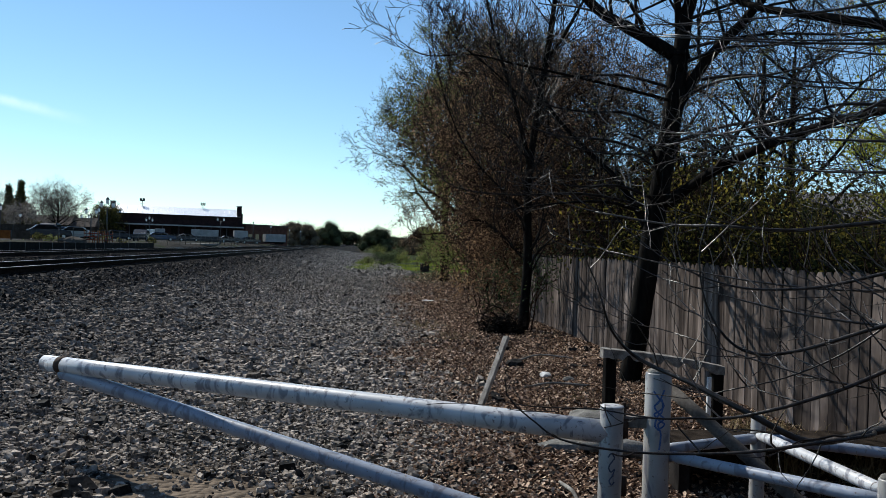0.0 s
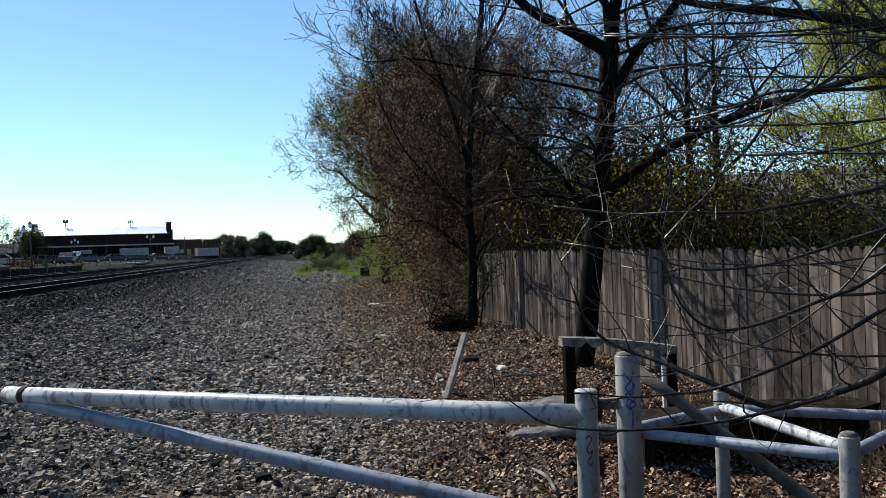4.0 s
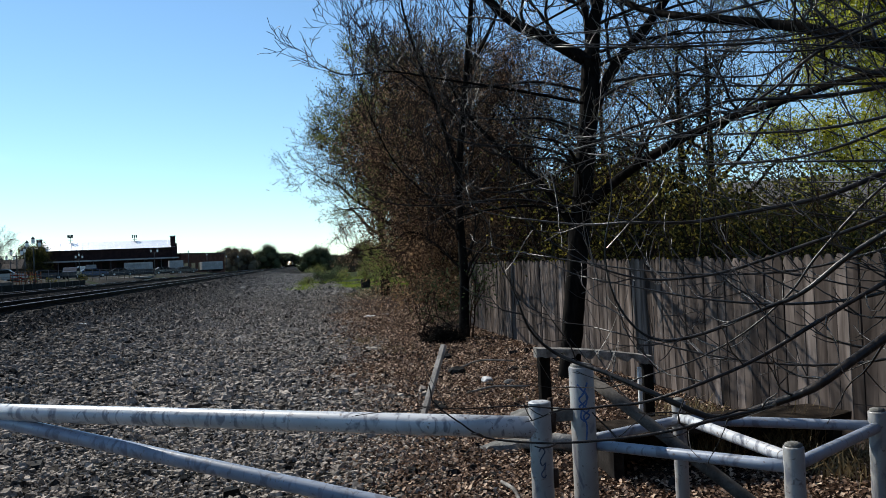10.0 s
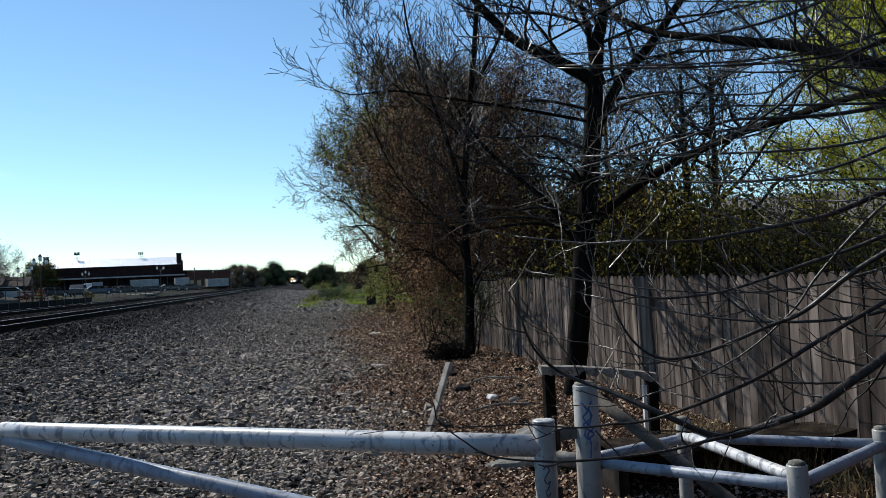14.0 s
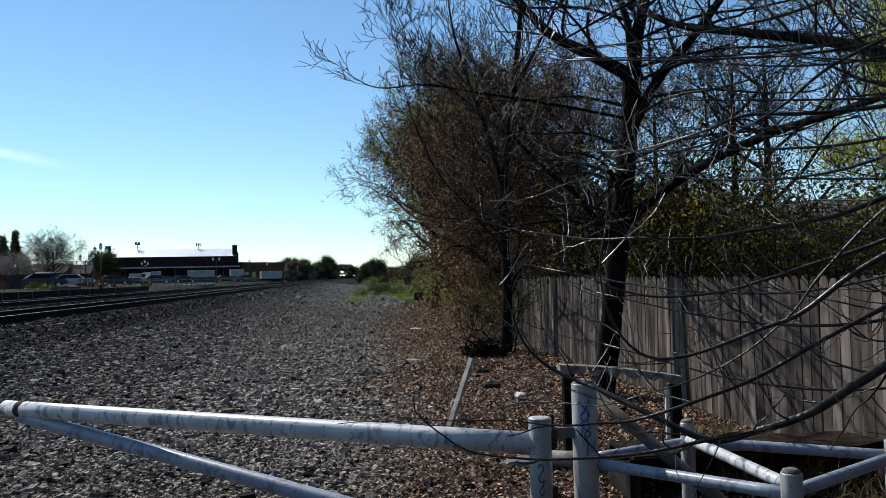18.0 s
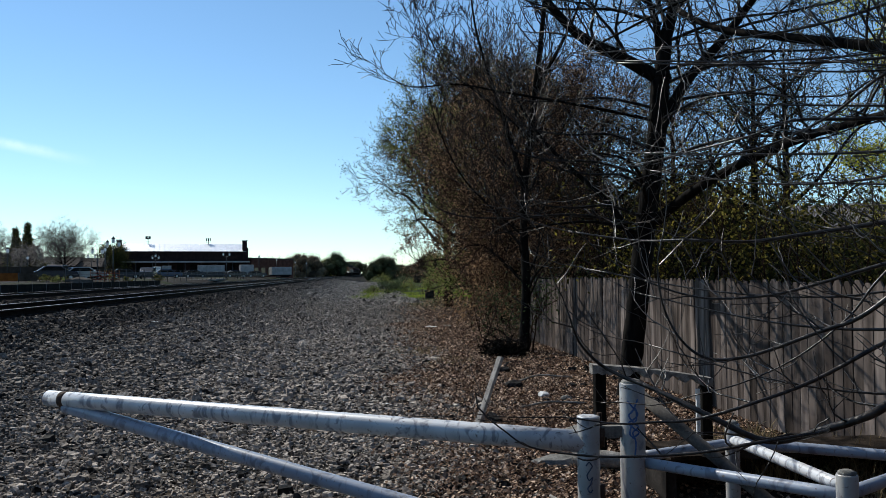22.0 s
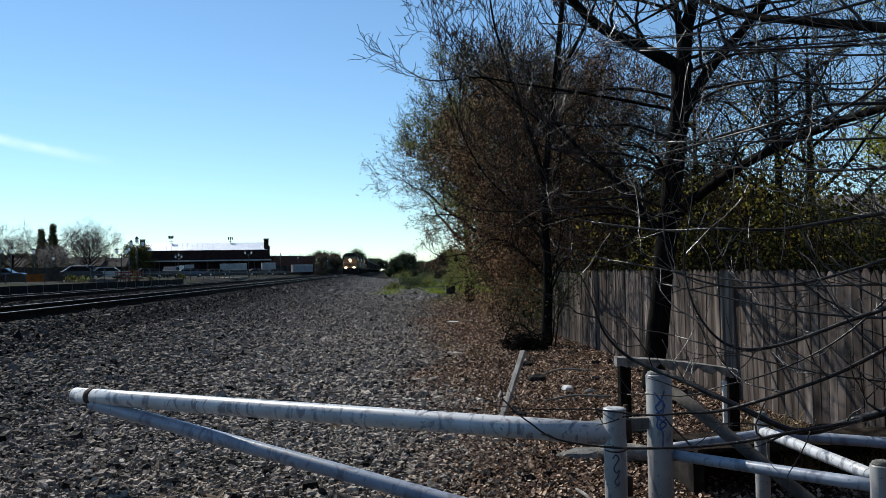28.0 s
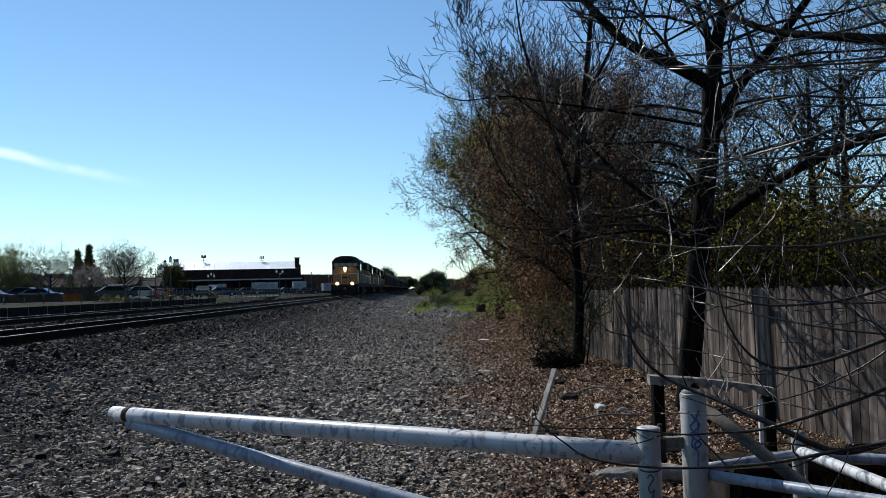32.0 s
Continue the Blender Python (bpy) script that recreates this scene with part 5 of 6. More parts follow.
def locomotive():
    """A road engine, its nose towards -y; y = 0 is the coupler face."""
    e = tagged(empty("locomotive", TRACKS[0], 92, RAIL_Z), "yellow-nosed diesel freight locomotive with lit headlights", "locomotive", "locomotives at the head of the train")
    part("frame", boxed(-1.5, 0.7, 1.05, 1.5, 21.6, 1.5, 0.04), M_BLACK, e)
    part("fuel_tank", boxed(-1.35, 8.5, 0.35, 1.35, 13.2, 1.1, 0.12), M_BLACK, e)
    nose = bmesh.new()
    a = [(-1.5, 1.5), (1.5, 1.5), (1.5, 2.75), (1.15, 3.3), (-1.15, 3.3), (-1.5, 2.75)]
    f0 = [nose.verts.new((x * 0.92, 1.15 + 0.14 * (z - 1.5), z)) for x, z in a]
    f1 = [nose.verts.new((x, 2.3, z)) for x, z in a]
    for k in range(6):
        nose.faces.new((f0[k], f1[k], f1[(k + 1) % 6], f0[(k + 1) % 6]))
    nose.faces.new(f0), nose.faces.new(f1[::-1])
    bmesh.ops.recalc_face_normals(nose, faces=nose.faces[:])
    nz = part("short_nose", nose, M_YELLOW, e, "yellow nose")
    part("nose_door", boxed(-0.3, 1.11, 1.55, 0.3, 1.2, 2.3, 0.02), M_YELLOW, nz)
    part("emblem", boxed(-0.45, 1.09, 2.02, 0.45, 1.16, 2.2, 0.02), M_ENGINE, nz, "dark shield-like patch")
    cab = bmesh.new()
    a = [(-1.55, 1.5), (1.55, 1.5), (1.55, 3.9), (1.1, 4.35), (0.5, 4.5), (-0.5, 4.5), (-1.1, 4.35), (-1.55, 3.9)]
    prism(cab, a, 2.2, 5.0)
    cb = part("cab", cab, M_ENGINE, e, "dark cab")
    part("cab_roof", prism(bmesh.new(), [(1.57, 3.75), (1.57, 3.93), (1.12, 4.39), (0.5, 4.54), (-0.5, 4.54), (-1.12, 4.39), (-1.57, 3.93), (-1.57, 3.75)], 2.1, 5.02), M_ENGINE, cb, "dark grey roof")
    for x0, x1 in ((-1.3, -0.75), (-0.68, -0.06), (0.06, 0.68), (0.75, 1.3)):
        part("windscreen", boxed(x0, 2.17, 3.34, x1, 2.24, 3.86, 0.01), M_GLASS, cb)
    for s in (-1, 1):
        part("side_window", boxed(s * 1.54, 2.8, 2.9, s * 1.57, 4.4, 3.6), M_GLASS, cb)
    hl = part("number_board_box", boxed(-0.5, 2.02, 3.95, 0.5, 2.3, 4.2, 0.03), M_BLACK, cb)
    nl = part("nose_light_box", boxed(-0.16, 1.25, 2.78, 0.16, 1.6, 3.26, 0.02), M_BLACK, nz)
    for z in (2.9, 3.13):
        part("nose_light", tubed([(0, 1.2, z), (0, 1.27, z)], 0.11, 14), M_HEADLIGHT, nl, "glowing headlight")
    pl = part("pilot", boxed(-1.5, 0.35, 0.16, 1.5, 0.75, 1.5, 0.06), M_BLACK, e, "black pilot plate")
    bm = bmesh.new()
    v = [bm.verts.new(c) for c in ((-1.5, 0.3, 0.12), (1.5, 0.3, 0.12), (1.5, 0.33, 0.75), (-1.5, 0.33, 0.75), (0, -0.1, 0.12), (0, 0.12, 0.75))]
    bm.faces.new((v[0], v[4], v[5], v[3])), bm.faces.new((v[4], v[1], v[2], v[5]))
    part("plough", bm, M_BLACK, pl)
    part("coupler", boxed(-0.14, -0.3, 0.72, 0.14, 0.5, 1.0, 0.05), M_RUST, pl)
    for s in (-0.83, 0.83):
        d = part("ditch_light_housing", tubed([(s, 0.3, 1.42), (s, 0.6, 1.42)], 0.14, 12), M_BLACK, pl)
        part("ditch_light", tubed([(s, 0.27, 1.42), (s, 0.31, 1.42)], 0.13, 14), M_HEADLIGHT, d, "glowing ditch light")
    part("stripe", boxed(-1.5, 0.32, 1.32, 1.5, 0.36, 1.5), M_YELLOW, pl)
    part("long_hood", prism(bmesh.new(), [(-0.95, 1.5), (0.95, 1.5), (0.95, 3.8), (0.7, 4.15), (-0.7, 4.15), (-0.95, 3.8)], 5.0, 20.9), M_ENGINE, e)
    for y0, y1, z1 in ((6.0, 7.2, 4.45), (8.6, 11.0, 4.35), (12.3, 14.0, 4.5), (15.0, 17.2, 4.55), (17.6, 19.8, 4.55)):
        h = part("roof_housing", boxed(-0.75, y0, 4.1, 0.75, y1, z1, 0.06), M_ENGINE, e)
        part("grille", boxed(-0.6, y0 + 0.15, z1 - 0.01, 0.6, y1 - 0.15, z1 + 0.03), M_BLACK, h)
    for s in (-1, 1):
        part("radiator_flare", boxed(s * 0.9, 15.0, 3.3, s * 1.5, 20.0, 4.2, 0.1), M_ENGINE, e)
        part("handrail", tubed([(s * 1.48, 5.2, 2.5), (s * 1.48, 20.8, 2.5)], 0.022, 6), M_SILVER, e)
        for y in (5.2, 8.3, 11.4, 14.5, 17.6, 20.8):
            part("stanchion", tubed([(s * 1.48, y, 1.5), (s * 1.48, y, 2.5)], 0.02, 6), M_SILVER, e)
        for z in (0.35, 0.65, 0.95, 1.25):
            part("step", boxed(s * 1.2, 0.75, z, s * 1.5, 1.05, z + 0.04), M_SILVER, e)
        part("front_handrail", tubed([(s * 0.35, 0.62, 1.5), (s * 0.35, 0.6, 2.5), (s * 1.4, 0.6, 2.5), (s * 1.45, 0.62, 1.5)], 0.02, 6), M_SILVER, e)
    truck(e, 4.2, 3)
    truck(e, 17.8, 3)
    return e


def hopper_car(mat, label, rounded=True, h=4.6):
    """A covered hopper or boxy freight car; y = 0 is its front coupler."""
    c = tagged(empty("freight_car", TRACKS[0], 160, RAIL_Z), label, "freight car", "freight cars of the train")
    if rounded:
        o = [(-1.35, 1.2), (1.35, 1.2), (1.55, 2.0), (1.55, 3.4), (1.3, 4.1), (0.7, h), (-0.7, h), (-1.3, 4.1), (-1.55, 3.4), (-1.55, 2.0)]
    else:
        o = [(-1.5, 1.1), (1.5, 1.1), (1.5, h - 0.3), (0.0, h), (-1.5, h - 0.3)]
    part("body", prism(bmesh.new(), o, 1.6, 15.4), mat, c)
    for k in range(12):
        y = 2.0 + k * 1.18
        for s in (-1, 1):
            part("rib", boxed(s * 1.5, y - 0.06, 1.5, s * 1.6, y + 0.06, 3.5), mat, c)
    part("end_platform", boxed(-1.4, 0.5, 0.95, 1.4, 1.7, 1.15), M_BLACK, c)
    part("end_platform", boxed(-1.4, 15.3, 0.95, 1.4, 16.5, 1.15), M_BLACK, c)
    part("centre_sill", boxed(-0.3, 0.1, 0.75, 0.3, 16.9, 1.1), M_BLACK, c)
    for s in (-1.2, 1.2):
        for y in (0.6, 16.4):
            part("ladder", boxed(s - 0.05, y - 0.04, 0.5, s + 0.25, y + 0.04, 3.8), M_BLACK, c)
    for k in range(4):
        part("hatch", boxed(-0.4, 2.6 + k * 3.3, h - 0.02, 0.4, 4.0 + k * 3.3, h + 0.1, 0.03), mat, c)
    truck(c, 2.2, 2)
    truck(c, 14.8, 2)
    return c


TRAIN_Y, TRAIN_SPEED = 88.0, 19.6  # coupler face at the end of the clip, metres a second
CONSIST = []


def build_train():
    lead = locomotive()
    y = 0.0
    CONSIST.append((lead, y))
    for _ in range(2):
        y += 22.3
        CONSIST.append((copy_thing(lead, pose(TRACKS[0], 92 + y, RAIL_Z)), y))
    y += 22.3
    for ob in CONSIST[1:]:
        for ch in ob[0].children_recursive:
            if "ditch_light" in ch.name or "nose_light" in ch.name:
                if ch.data.materials[0] == M_HEADLIGHT:
                    ch.data = ch.data.copy()
                    ch.data.materials[0] = M_GLASS
                    ch["label"] = "unlit lamp"
        ob[0]["label"] = "dark grey and yellow diesel freight locomotive, trailing, lamps unlit"
    kinds = [hopper_car(mottled("faded_red_brown_car", (0.06, 0.022, 0.016), (0.11, 0.045, 0.032), 1.5, 0.7, world_space=False), "faded red-brown covered freight car", False, 4.5), hopper_car(M_CAR, "grimy grey covered hopper car"), hopper_car(M_CARBROWN, "rust-brown boxy freight car", False, 4.4)]
    order = [0, 1, 1, 2, 1, 1, 1, 2, 2, 1, 1, 1, 2, 1, 1, 2, 1, 1]
    used = set()
    for k in order:
        ob = kinds[k] if k not in used else copy_thing(kinds[k], pose(TRACKS[0], 92 + y, RAIL_Z))
        used.add(k)
        CONSIST.append((ob, y))
        y += 17.0


build_train()

# ---- small things by the gate ----
def lump(r, rng, sx=1.0, sy=1.0, sz=0.7, sub=2):
    bm = bmesh.new()
    bmesh.ops.create_icosphere(bm, subdivisions=sub, radius=r)
    for v in bm.verts:
        k = 1 + 0.28 * noise.noise(v.co * (2.2 / r) + Vector((rng.random() * 0.02, 0, r * 60))) + rng.uniform(-0.05, 0.05)
        v.co = Vector((v.co.x * sx, v.co.y * sy, v.co.z * sz)) * k
    return bm


def rock(x, y, r, mat, label, seed, sx=1.0, sy=1.0, sz=0.7, name="rock"):
    ob = part(name, lump(r, random.Random(seed), sx, sy, sz), mat)
    ob.location = (x, y, ground_z(x, y) + r * sz * 0.55)
    return tagged(ob, label, name)


rock(2.37, 10.45, 0.085, M_WHITE, "pale round stone among the dead leaves", 1)
rock(2.62, 10.2, 0.065, M_CONCRETE, "pale broken stone among the dead leaves", 2, 1.3)
rock(2.15, 11.4, 0.1, M_DARKSTONE, "dark lump of rock by the slim tree", 3, 1.3, 1.0, 0.8)
rock(2.3, 13.2, 0.1, M_DARKSTONE, "dark lump of rock by the slim tree", 4, 1.2)
rock(2.25, 7.75, 0.2, M_CONCRETE, "slab of broken concrete behind the gate post", 5, 1.7, 1.2, 0.45, "concrete_slab")
rock(1.75, 6.7, 0.16, M_CONCRETE, "slab of broken concrete behind the gate post", 6, 2.2, 0.8, 0.4, "concrete_slab")
rock(2.55, 6.55, 0.2, M_CONCRETE, "flat slab of broken concrete behind the bollard", 7, 1.8, 1.0, 0.35, "concrete_slab")
for k, (x, y, s, lb) in enumerate(((0.22, 10.03, 0.05, "white scrap of paper on the gravel"), (2.05, 24.4, 0.16, "white scrap of rubbish on the bare ground"), (2.6, 24.9, 0.12, "white scrap of rubbish on the bare ground"), (-5.2, 20.3, 0.09, "white scrap of plastic on the gravel"), (-1.3, 12.3, 0.035, "white scrap of paper on the gravel"), (0.55, 8.1, 0.03, "white scrap of paper on the gravel"))):
    rng = random.Random(60 + k)
    bm = bmesh.new()
    g = bmesh.ops.create_grid(bm, x_segments=4, y_segments=3, size=s)
    for v in bm.verts:
        v.co.z = 0.35 * s * noise.noise(v.co * (3 / s) + Vector((k, 0, 0)))
        v.co.y *= 0.6
    bmesh.ops.solidify(bm, geom=bm.faces[:], thickness=0.004)
    ob = part("litter_scrap", bm, M_WHITE)
    ob.matrix_basis = pose(x, y, ground_z(x, y) + 0.03 + s * 0.2, rng.uniform(-8, 8), rng.uniform(-8, 8), rng.uniform(0, 180))
    tagged(ob, lb, "litter")

def brush_pile(x, y, w, h, n, seed):
    """Dead sticks thrown in a low heap."""
    t = tagged(empty("brush_pile", x, y, ground_z(x, y)), "low heap of dark dead sticks beside the slim tree", "brush pile")
    rng, tw = random.Random(seed), Sticks()
    for _ in range(n):
        a, f = rng.uniform(0, 6.283), rng.random() ** 0.5
        p = Vector((math.cos(a) * f * w / 2, math.sin(a) * f * w / 2, h * (1 - f * f) * rng.random()))
        d = Vector((rng.gauss(0, 1), rng.gauss(0, 1), rng.gauss(0.1, 0.35)))
        tw.grow(rng, p - d.normalized() * 0.2, d, rng.uniform(0.3, 0.6), rng.uniform(0.008, 0.02), 1, 2, 0.0, 0.2, thin=0.004)
    tw.mesh("stick_tangle", M_BARK, t)


brush_pile(2.8, 16.0, 0.75, 0.5, 170, 12)
# leaning stake
stake = tagged(part("stake", box(bmesh.new(), -0.038, -0.018, -0.1, 0.038, 0.018, 0.87, 0.006), mottled("pale_split_wood", (0.2, 0.18, 0.16), (0.42, 0.39, 0.35), 12, 0.85, bump_d=0.005)), "pale weathered wooden stake leaning in the ground", "stake")
d = Vector((0.30, 0.16, 0.76))
stake.matrix_basis = Matrix.Translation((1.09, 8.1, 0.0)) @ d.to_track_quat("Z", "Y").to_matrix().to_4x4()

# ruined bench: notched plank on two dark posts
bench = tagged(empty("broken_bench", 2.55, 6.92), "ruined timber rail: a notched grey plank on dark posts", "bench")
bm = bmesh.new()
rng = random.Random(8)
n = 26
A, B = Vector((-0.56, -0.05, 0.86)), Vector((0.62, 0.06, 0.70))
rows = []
for i in range(n + 1):
    c = A.lerp(B, i / n) + Vector((0, 0, 0.02 * math.sin(i / n * 3.1)))
    bite = 0.035 if i % 4 in (1, 2) and 2 < i < n - 1 else 0.0
    low = -0.078 + bite * 1.2 + rng.uniform(-0.008, 0.008)
    rows.append([bm.verts.new(c + Vector((0, yy, zz))) for yy, zz in ((-0.05, low), (-0.05, 0.0), (0.05, 0.006), (0.05, low))])
for a, b in zip(rows, rows[1:]):
    for k in range(4):
        bm.faces.new((a[k], a[(k + 1) % 4], b[(k + 1) % 4], b[k]))
bm.faces.new(rows[0][::-1]), bm.faces.new(rows[-1])
bmesh.ops.recalc_face_normals(bm, faces=bm.faces[:])
part("plank", bm, mottled("silvered_plank", (0.1, 0.09, 0.08), (0.34, 0.32, 0.29), 14, 0.85, bump_d=0.006), bench, "silvered notched plank")
for x, y, top in ((-0.46, 0.02, 0.77), (0.56, 0.05, 0.63)):
    part("leg", boxed(x - 0.05, y - 0.05, -0.2, x + 0.05, y + 0.05, top, 0.012), M_BARK, bench, "dark creosoted post")
part("slat", boxed(0.42, -0.08, 0.0, 0.455, -0.05, 0.62, 0.004), M_WHITE, bench, "thin pale upright slat")
# old drain box between the barrier and the fence, open towards the gate
vault = tagged(empty("drain_box", 3.05, 5.55), "low earth-covered drain box with a dark open front", "drain box")
bm = bmesh.new()
rows = []
rng = random.Random(15)
for i in range(15):
    x = -0.92 + 1.9 * i / 14
    j = rng.uniform(-0.03, 0.03)
    rows.append([bm.verts.new(c) for c in ((x, -0.22 + j, 0.34), (x, -0.23 + j, 0.385 + rng.uniform(-0.02, 0.02)), (x, 0.3 + j, 0.37), (x, 0.42, 0.2))])
for a, b in zip(rows, rows[1:]):
    for k in range(4):
        bm.faces.new((a[k], a[(k + 1) % 4], b[(k + 1) % 4], b[k]))
bm.faces.new(rows[0][::-1]), bm.faces.new(rows[-1])
bmesh.ops.recalc_face_normals(bm, faces=bm.faces[:])
part("lid", bm, mottled("dark_earth", (0.012, 0.009, 0.007), (0.04, 0.031, 0.024), 9, 0.95, bump_d=0.012), vault, "earth-covered lid")
# walls in near-black tie colour, which deepens the shade inside the opening
part("back_wall", boxed(-0.92, 0.34, -0.1, 0.98, 0.42, 0.34), M_TIE, vault)
for x in (-0.92, 0.9):
    part("end_wall", boxed(x, -0.1, -0.1, x + 0.08, 0.34, 0.34), M_TIE, vault)
part("sill", boxed(-0.84, -0.1, -0.05, 0.9, 0.34, 0.03), M_TIE, vault)
stump = tagged(empty("stump", 4.5, 54.0), "dark box-like stump at the edge of the weeds", "stump")
part("body", boxed(-0.3, -0.25, -0.1, 0.3, 0.25, 0.55, 0.05), M_TIE, stump)
log = tagged(part("log", tubed([(1.75, 6.6, 0.09), (2.0, 6.45, 0.1), (2.35, 6.2, 0.09)], [0.07, 0.075, 0.065], 10, wob=0.08, rng=random.Random(3)), M_OLDWOOD), "pale weathered log lying behind the gate", "log")


def fallen_stick(pts, r, seed, label):
    ob = part("stick", tubed(smooth_line(pts, 4), r, 8, wob=0.15, rng=random.Random(seed)), M_OLDWOOD)
    return tagged(ob, label, "stick")


fallen_stick([(1.31, 5.62, 0.04), (1.33, 5.35, 0.06), (1.3, 5.05, 0.04)], 0.014, 41, "pale bare stick lying on the leaves by the gate post")
fallen_stick([(1.9, 9.6, 0.03), (2.3, 9.75, 0.06), (2.75, 9.7, 0.04)], 0.013, 42, "pale bare stick lying among the dead leaves")
fallen_stick([(2.3, 11.9, 0.03), (2.7, 12.2, 0.08), (3.2, 12.1, 0.05)], 0.014, 43, "pale bare stick lying among the dead leaves")


def grass_clump(x, y, r, h, n, mat, label, seed):
    rng = random.Random(seed)
    v, f = [], []
    for _ in range(n):
        a, q = rng.uniform(0, 6.283), r * rng.random() ** 0.5
        px, py = q * math.cos(a), q * math.sin(a)
        lean = Vector((rng.gauss(0, 0.4), rng.gauss(0, 0.4), 1)).normalized() * h * rng.uniform(0.5, 1.2)
        w = Vector((math.cos(a + 1.5), math.sin(a + 1.5), 0)) * 0.004 * (1 + r)
        b = len(v)
        p = Vector((px, py, 0))
        m = p + lean * 0.55
        e = p + lean + Vector((lean.x, lean.y, -abs(lean.x) - abs(lean.y))) * 0.5
        v += [tuple(p - w), tuple(p + w), tuple(m + w * 0.8), tuple(m - w * 0.8), tuple(e + w * 0.15), tuple(e - w * 0.15)]
        f += [(b, b + 1, b + 2, b + 3), (b + 3, b + 2, b + 4, b + 5)]
    ob = mesh_np("grass", v, f, mat)
    ob.location = (x, y, ground_z(x, y))
    return tagged(ob, label, "grass", kind="stuff")


GRASS_DRY = leaf_material("dry_grass", [(0.1, 0.075, 0.04), (0.2, 0.15, 0.08), (0.3, 0.24, 0.14)], 0.7, 0.2)
GRASS_GREEN = leaf_material("weed_green", [(0.09, 0.12, 0.018), (0.19, 0.24, 0.03), (0.34, 0.37, 0.06)], 0.6, 0.5)
for k, (x, y, r, h, n, mt) in enumerate(((3.5, 6.25, 0.5, 0.32, 300, GRASS_DRY), (3.05, 6.2, 0.35, 0.26, 160, GRASS_DRY), (3.7, 5.7, 0.3, 0.5, 140, GRASS_DRY), (3.1, 5.75, 0.25, 0.48, 120, GRASS_DRY), (3.8, 5.2, 0.4, 0.3, 220, GRASS_DRY), (3.7, 7.4, 0.4, 0.22, 180, GRASS_DRY), (2.4, 9.0, 0.3, 0.1, 60, GRASS_DRY), (1.2, 17.0, 0.7, 0.12, 260, GRASS_DRY), (1.6, 15.0, 0.6, 0.1, 200, GRASS_DRY))):
    grass_clump(x, y, r, h, n, mt, "dry straw-coloured grass along the fence", 300 + k)
rng = random.Random(77)
for k in range(46):
    y = rng.uniform(54, 88)
    x = rng.uniform(-0.2, 8.0) + (y - 60) * 0.03
    grass_clump(x, y, rng.uniform(0.6, 1.3), rng.uniform(0.15, 0.36), 150, GRASS_GREEN, "bright green weeds beside the track", 400 + k)
for k, (x, y, w, h) in enumerate(((0.6, 55, 1.6, 0.6), (2.2, 54, 2.0, 0.8), (3.6, 56, 1.8, 1.0), (1.5, 62, 2.4, 0.9), (6.0, 49, 2.2, 1.3), (7.6, 44, 2.4, 2.2), (1.8, 66, 2.6, 1.5), (4.2, 68, 3.0, 1.8), (6.6, 60, 3.0, 1.9), (3.0, 59, 2.0, 1.2), (5.2, 54, 1.8, 0.9), (8.0, 66, 3.4, 2.4))):
    bush(x + 0.2, y + 12, w, w * 0.7, h, LEAF_IVY if k % 2 else LEAF_FRESH, "low leafy weeds beside the track", rng, 420, 0.1)

# ---- beyond the tracks ----
M_BRICK = mottled("dark_brick", (0.02, 0.013, 0.014), (0.036, 0.022, 0.022), 1.2, 0.85)
M_ROOF = mottled("white_metal_roof", (0.78, 0.78, 0.78), (0.86, 0.86, 0.86), 0.5, 0.4, 0.6)
M_TRIM = mottled("pale_trim", (0.25, 0.25, 0.25), (0.35, 0.35, 0.35), 1, 0.7)
M_DARKMETAL = mottled("black_painted_iron", (0.012, 0.012, 0.013), (0.03, 0.03, 0.032), 3, 0.5)
M_GLOBE = mottled("milk_glass", (0.7, 0.7, 0.7), (0.82, 0.82, 0.82), 3, 0.25)
M_ORANGE = mottled("orange_plastic", (0.14, 0.045, 0.012), (0.24, 0.08, 0.02), 3, 0.55)
M_RED = mottled("red_mesh", (0.09, 0.018, 0.014), (0.17, 0.03, 0.024), 3, 0.6)
M_BLUEBOX = mottled("blue_paint", (0.03, 0.08, 0.17), (0.05, 0.12, 0.24), 2, 0.5)
M_FENCEBOARD = mottled("brown_hoarding", (0.035, 0.027, 0.021), (0.075, 0.058, 0.046), 1.5, 0.85)
M_DIRT = mottled("heaped_dirt", (0.05, 0.043, 0.036), (0.12, 0.105, 0.09), 1.5, 0.95)
M_LOWROOF = mottled("brown_shingle_roof", (0.05, 0.042, 0.038), (0.09, 0.075, 0.066), 2, 0.9)


def gable(bm, x0, x1, y0, y1, z0, z1):
    v = [bm.verts.new(c) for c in ((x0, y0, z0), (x1, y0, z0), (x1, y1, z0), (x0, y1, z0), (x0, (y0 + y1) / 2, z1), (x1, (y0 + y1) / 2, z1))]
    for f in ((0, 1, 5, 4), (2, 3, 4, 5), (1, 2, 5), (3, 0, 4), (3, 2, 1, 0)):
        bm.faces.new([v[k] for k in f])
    return bm


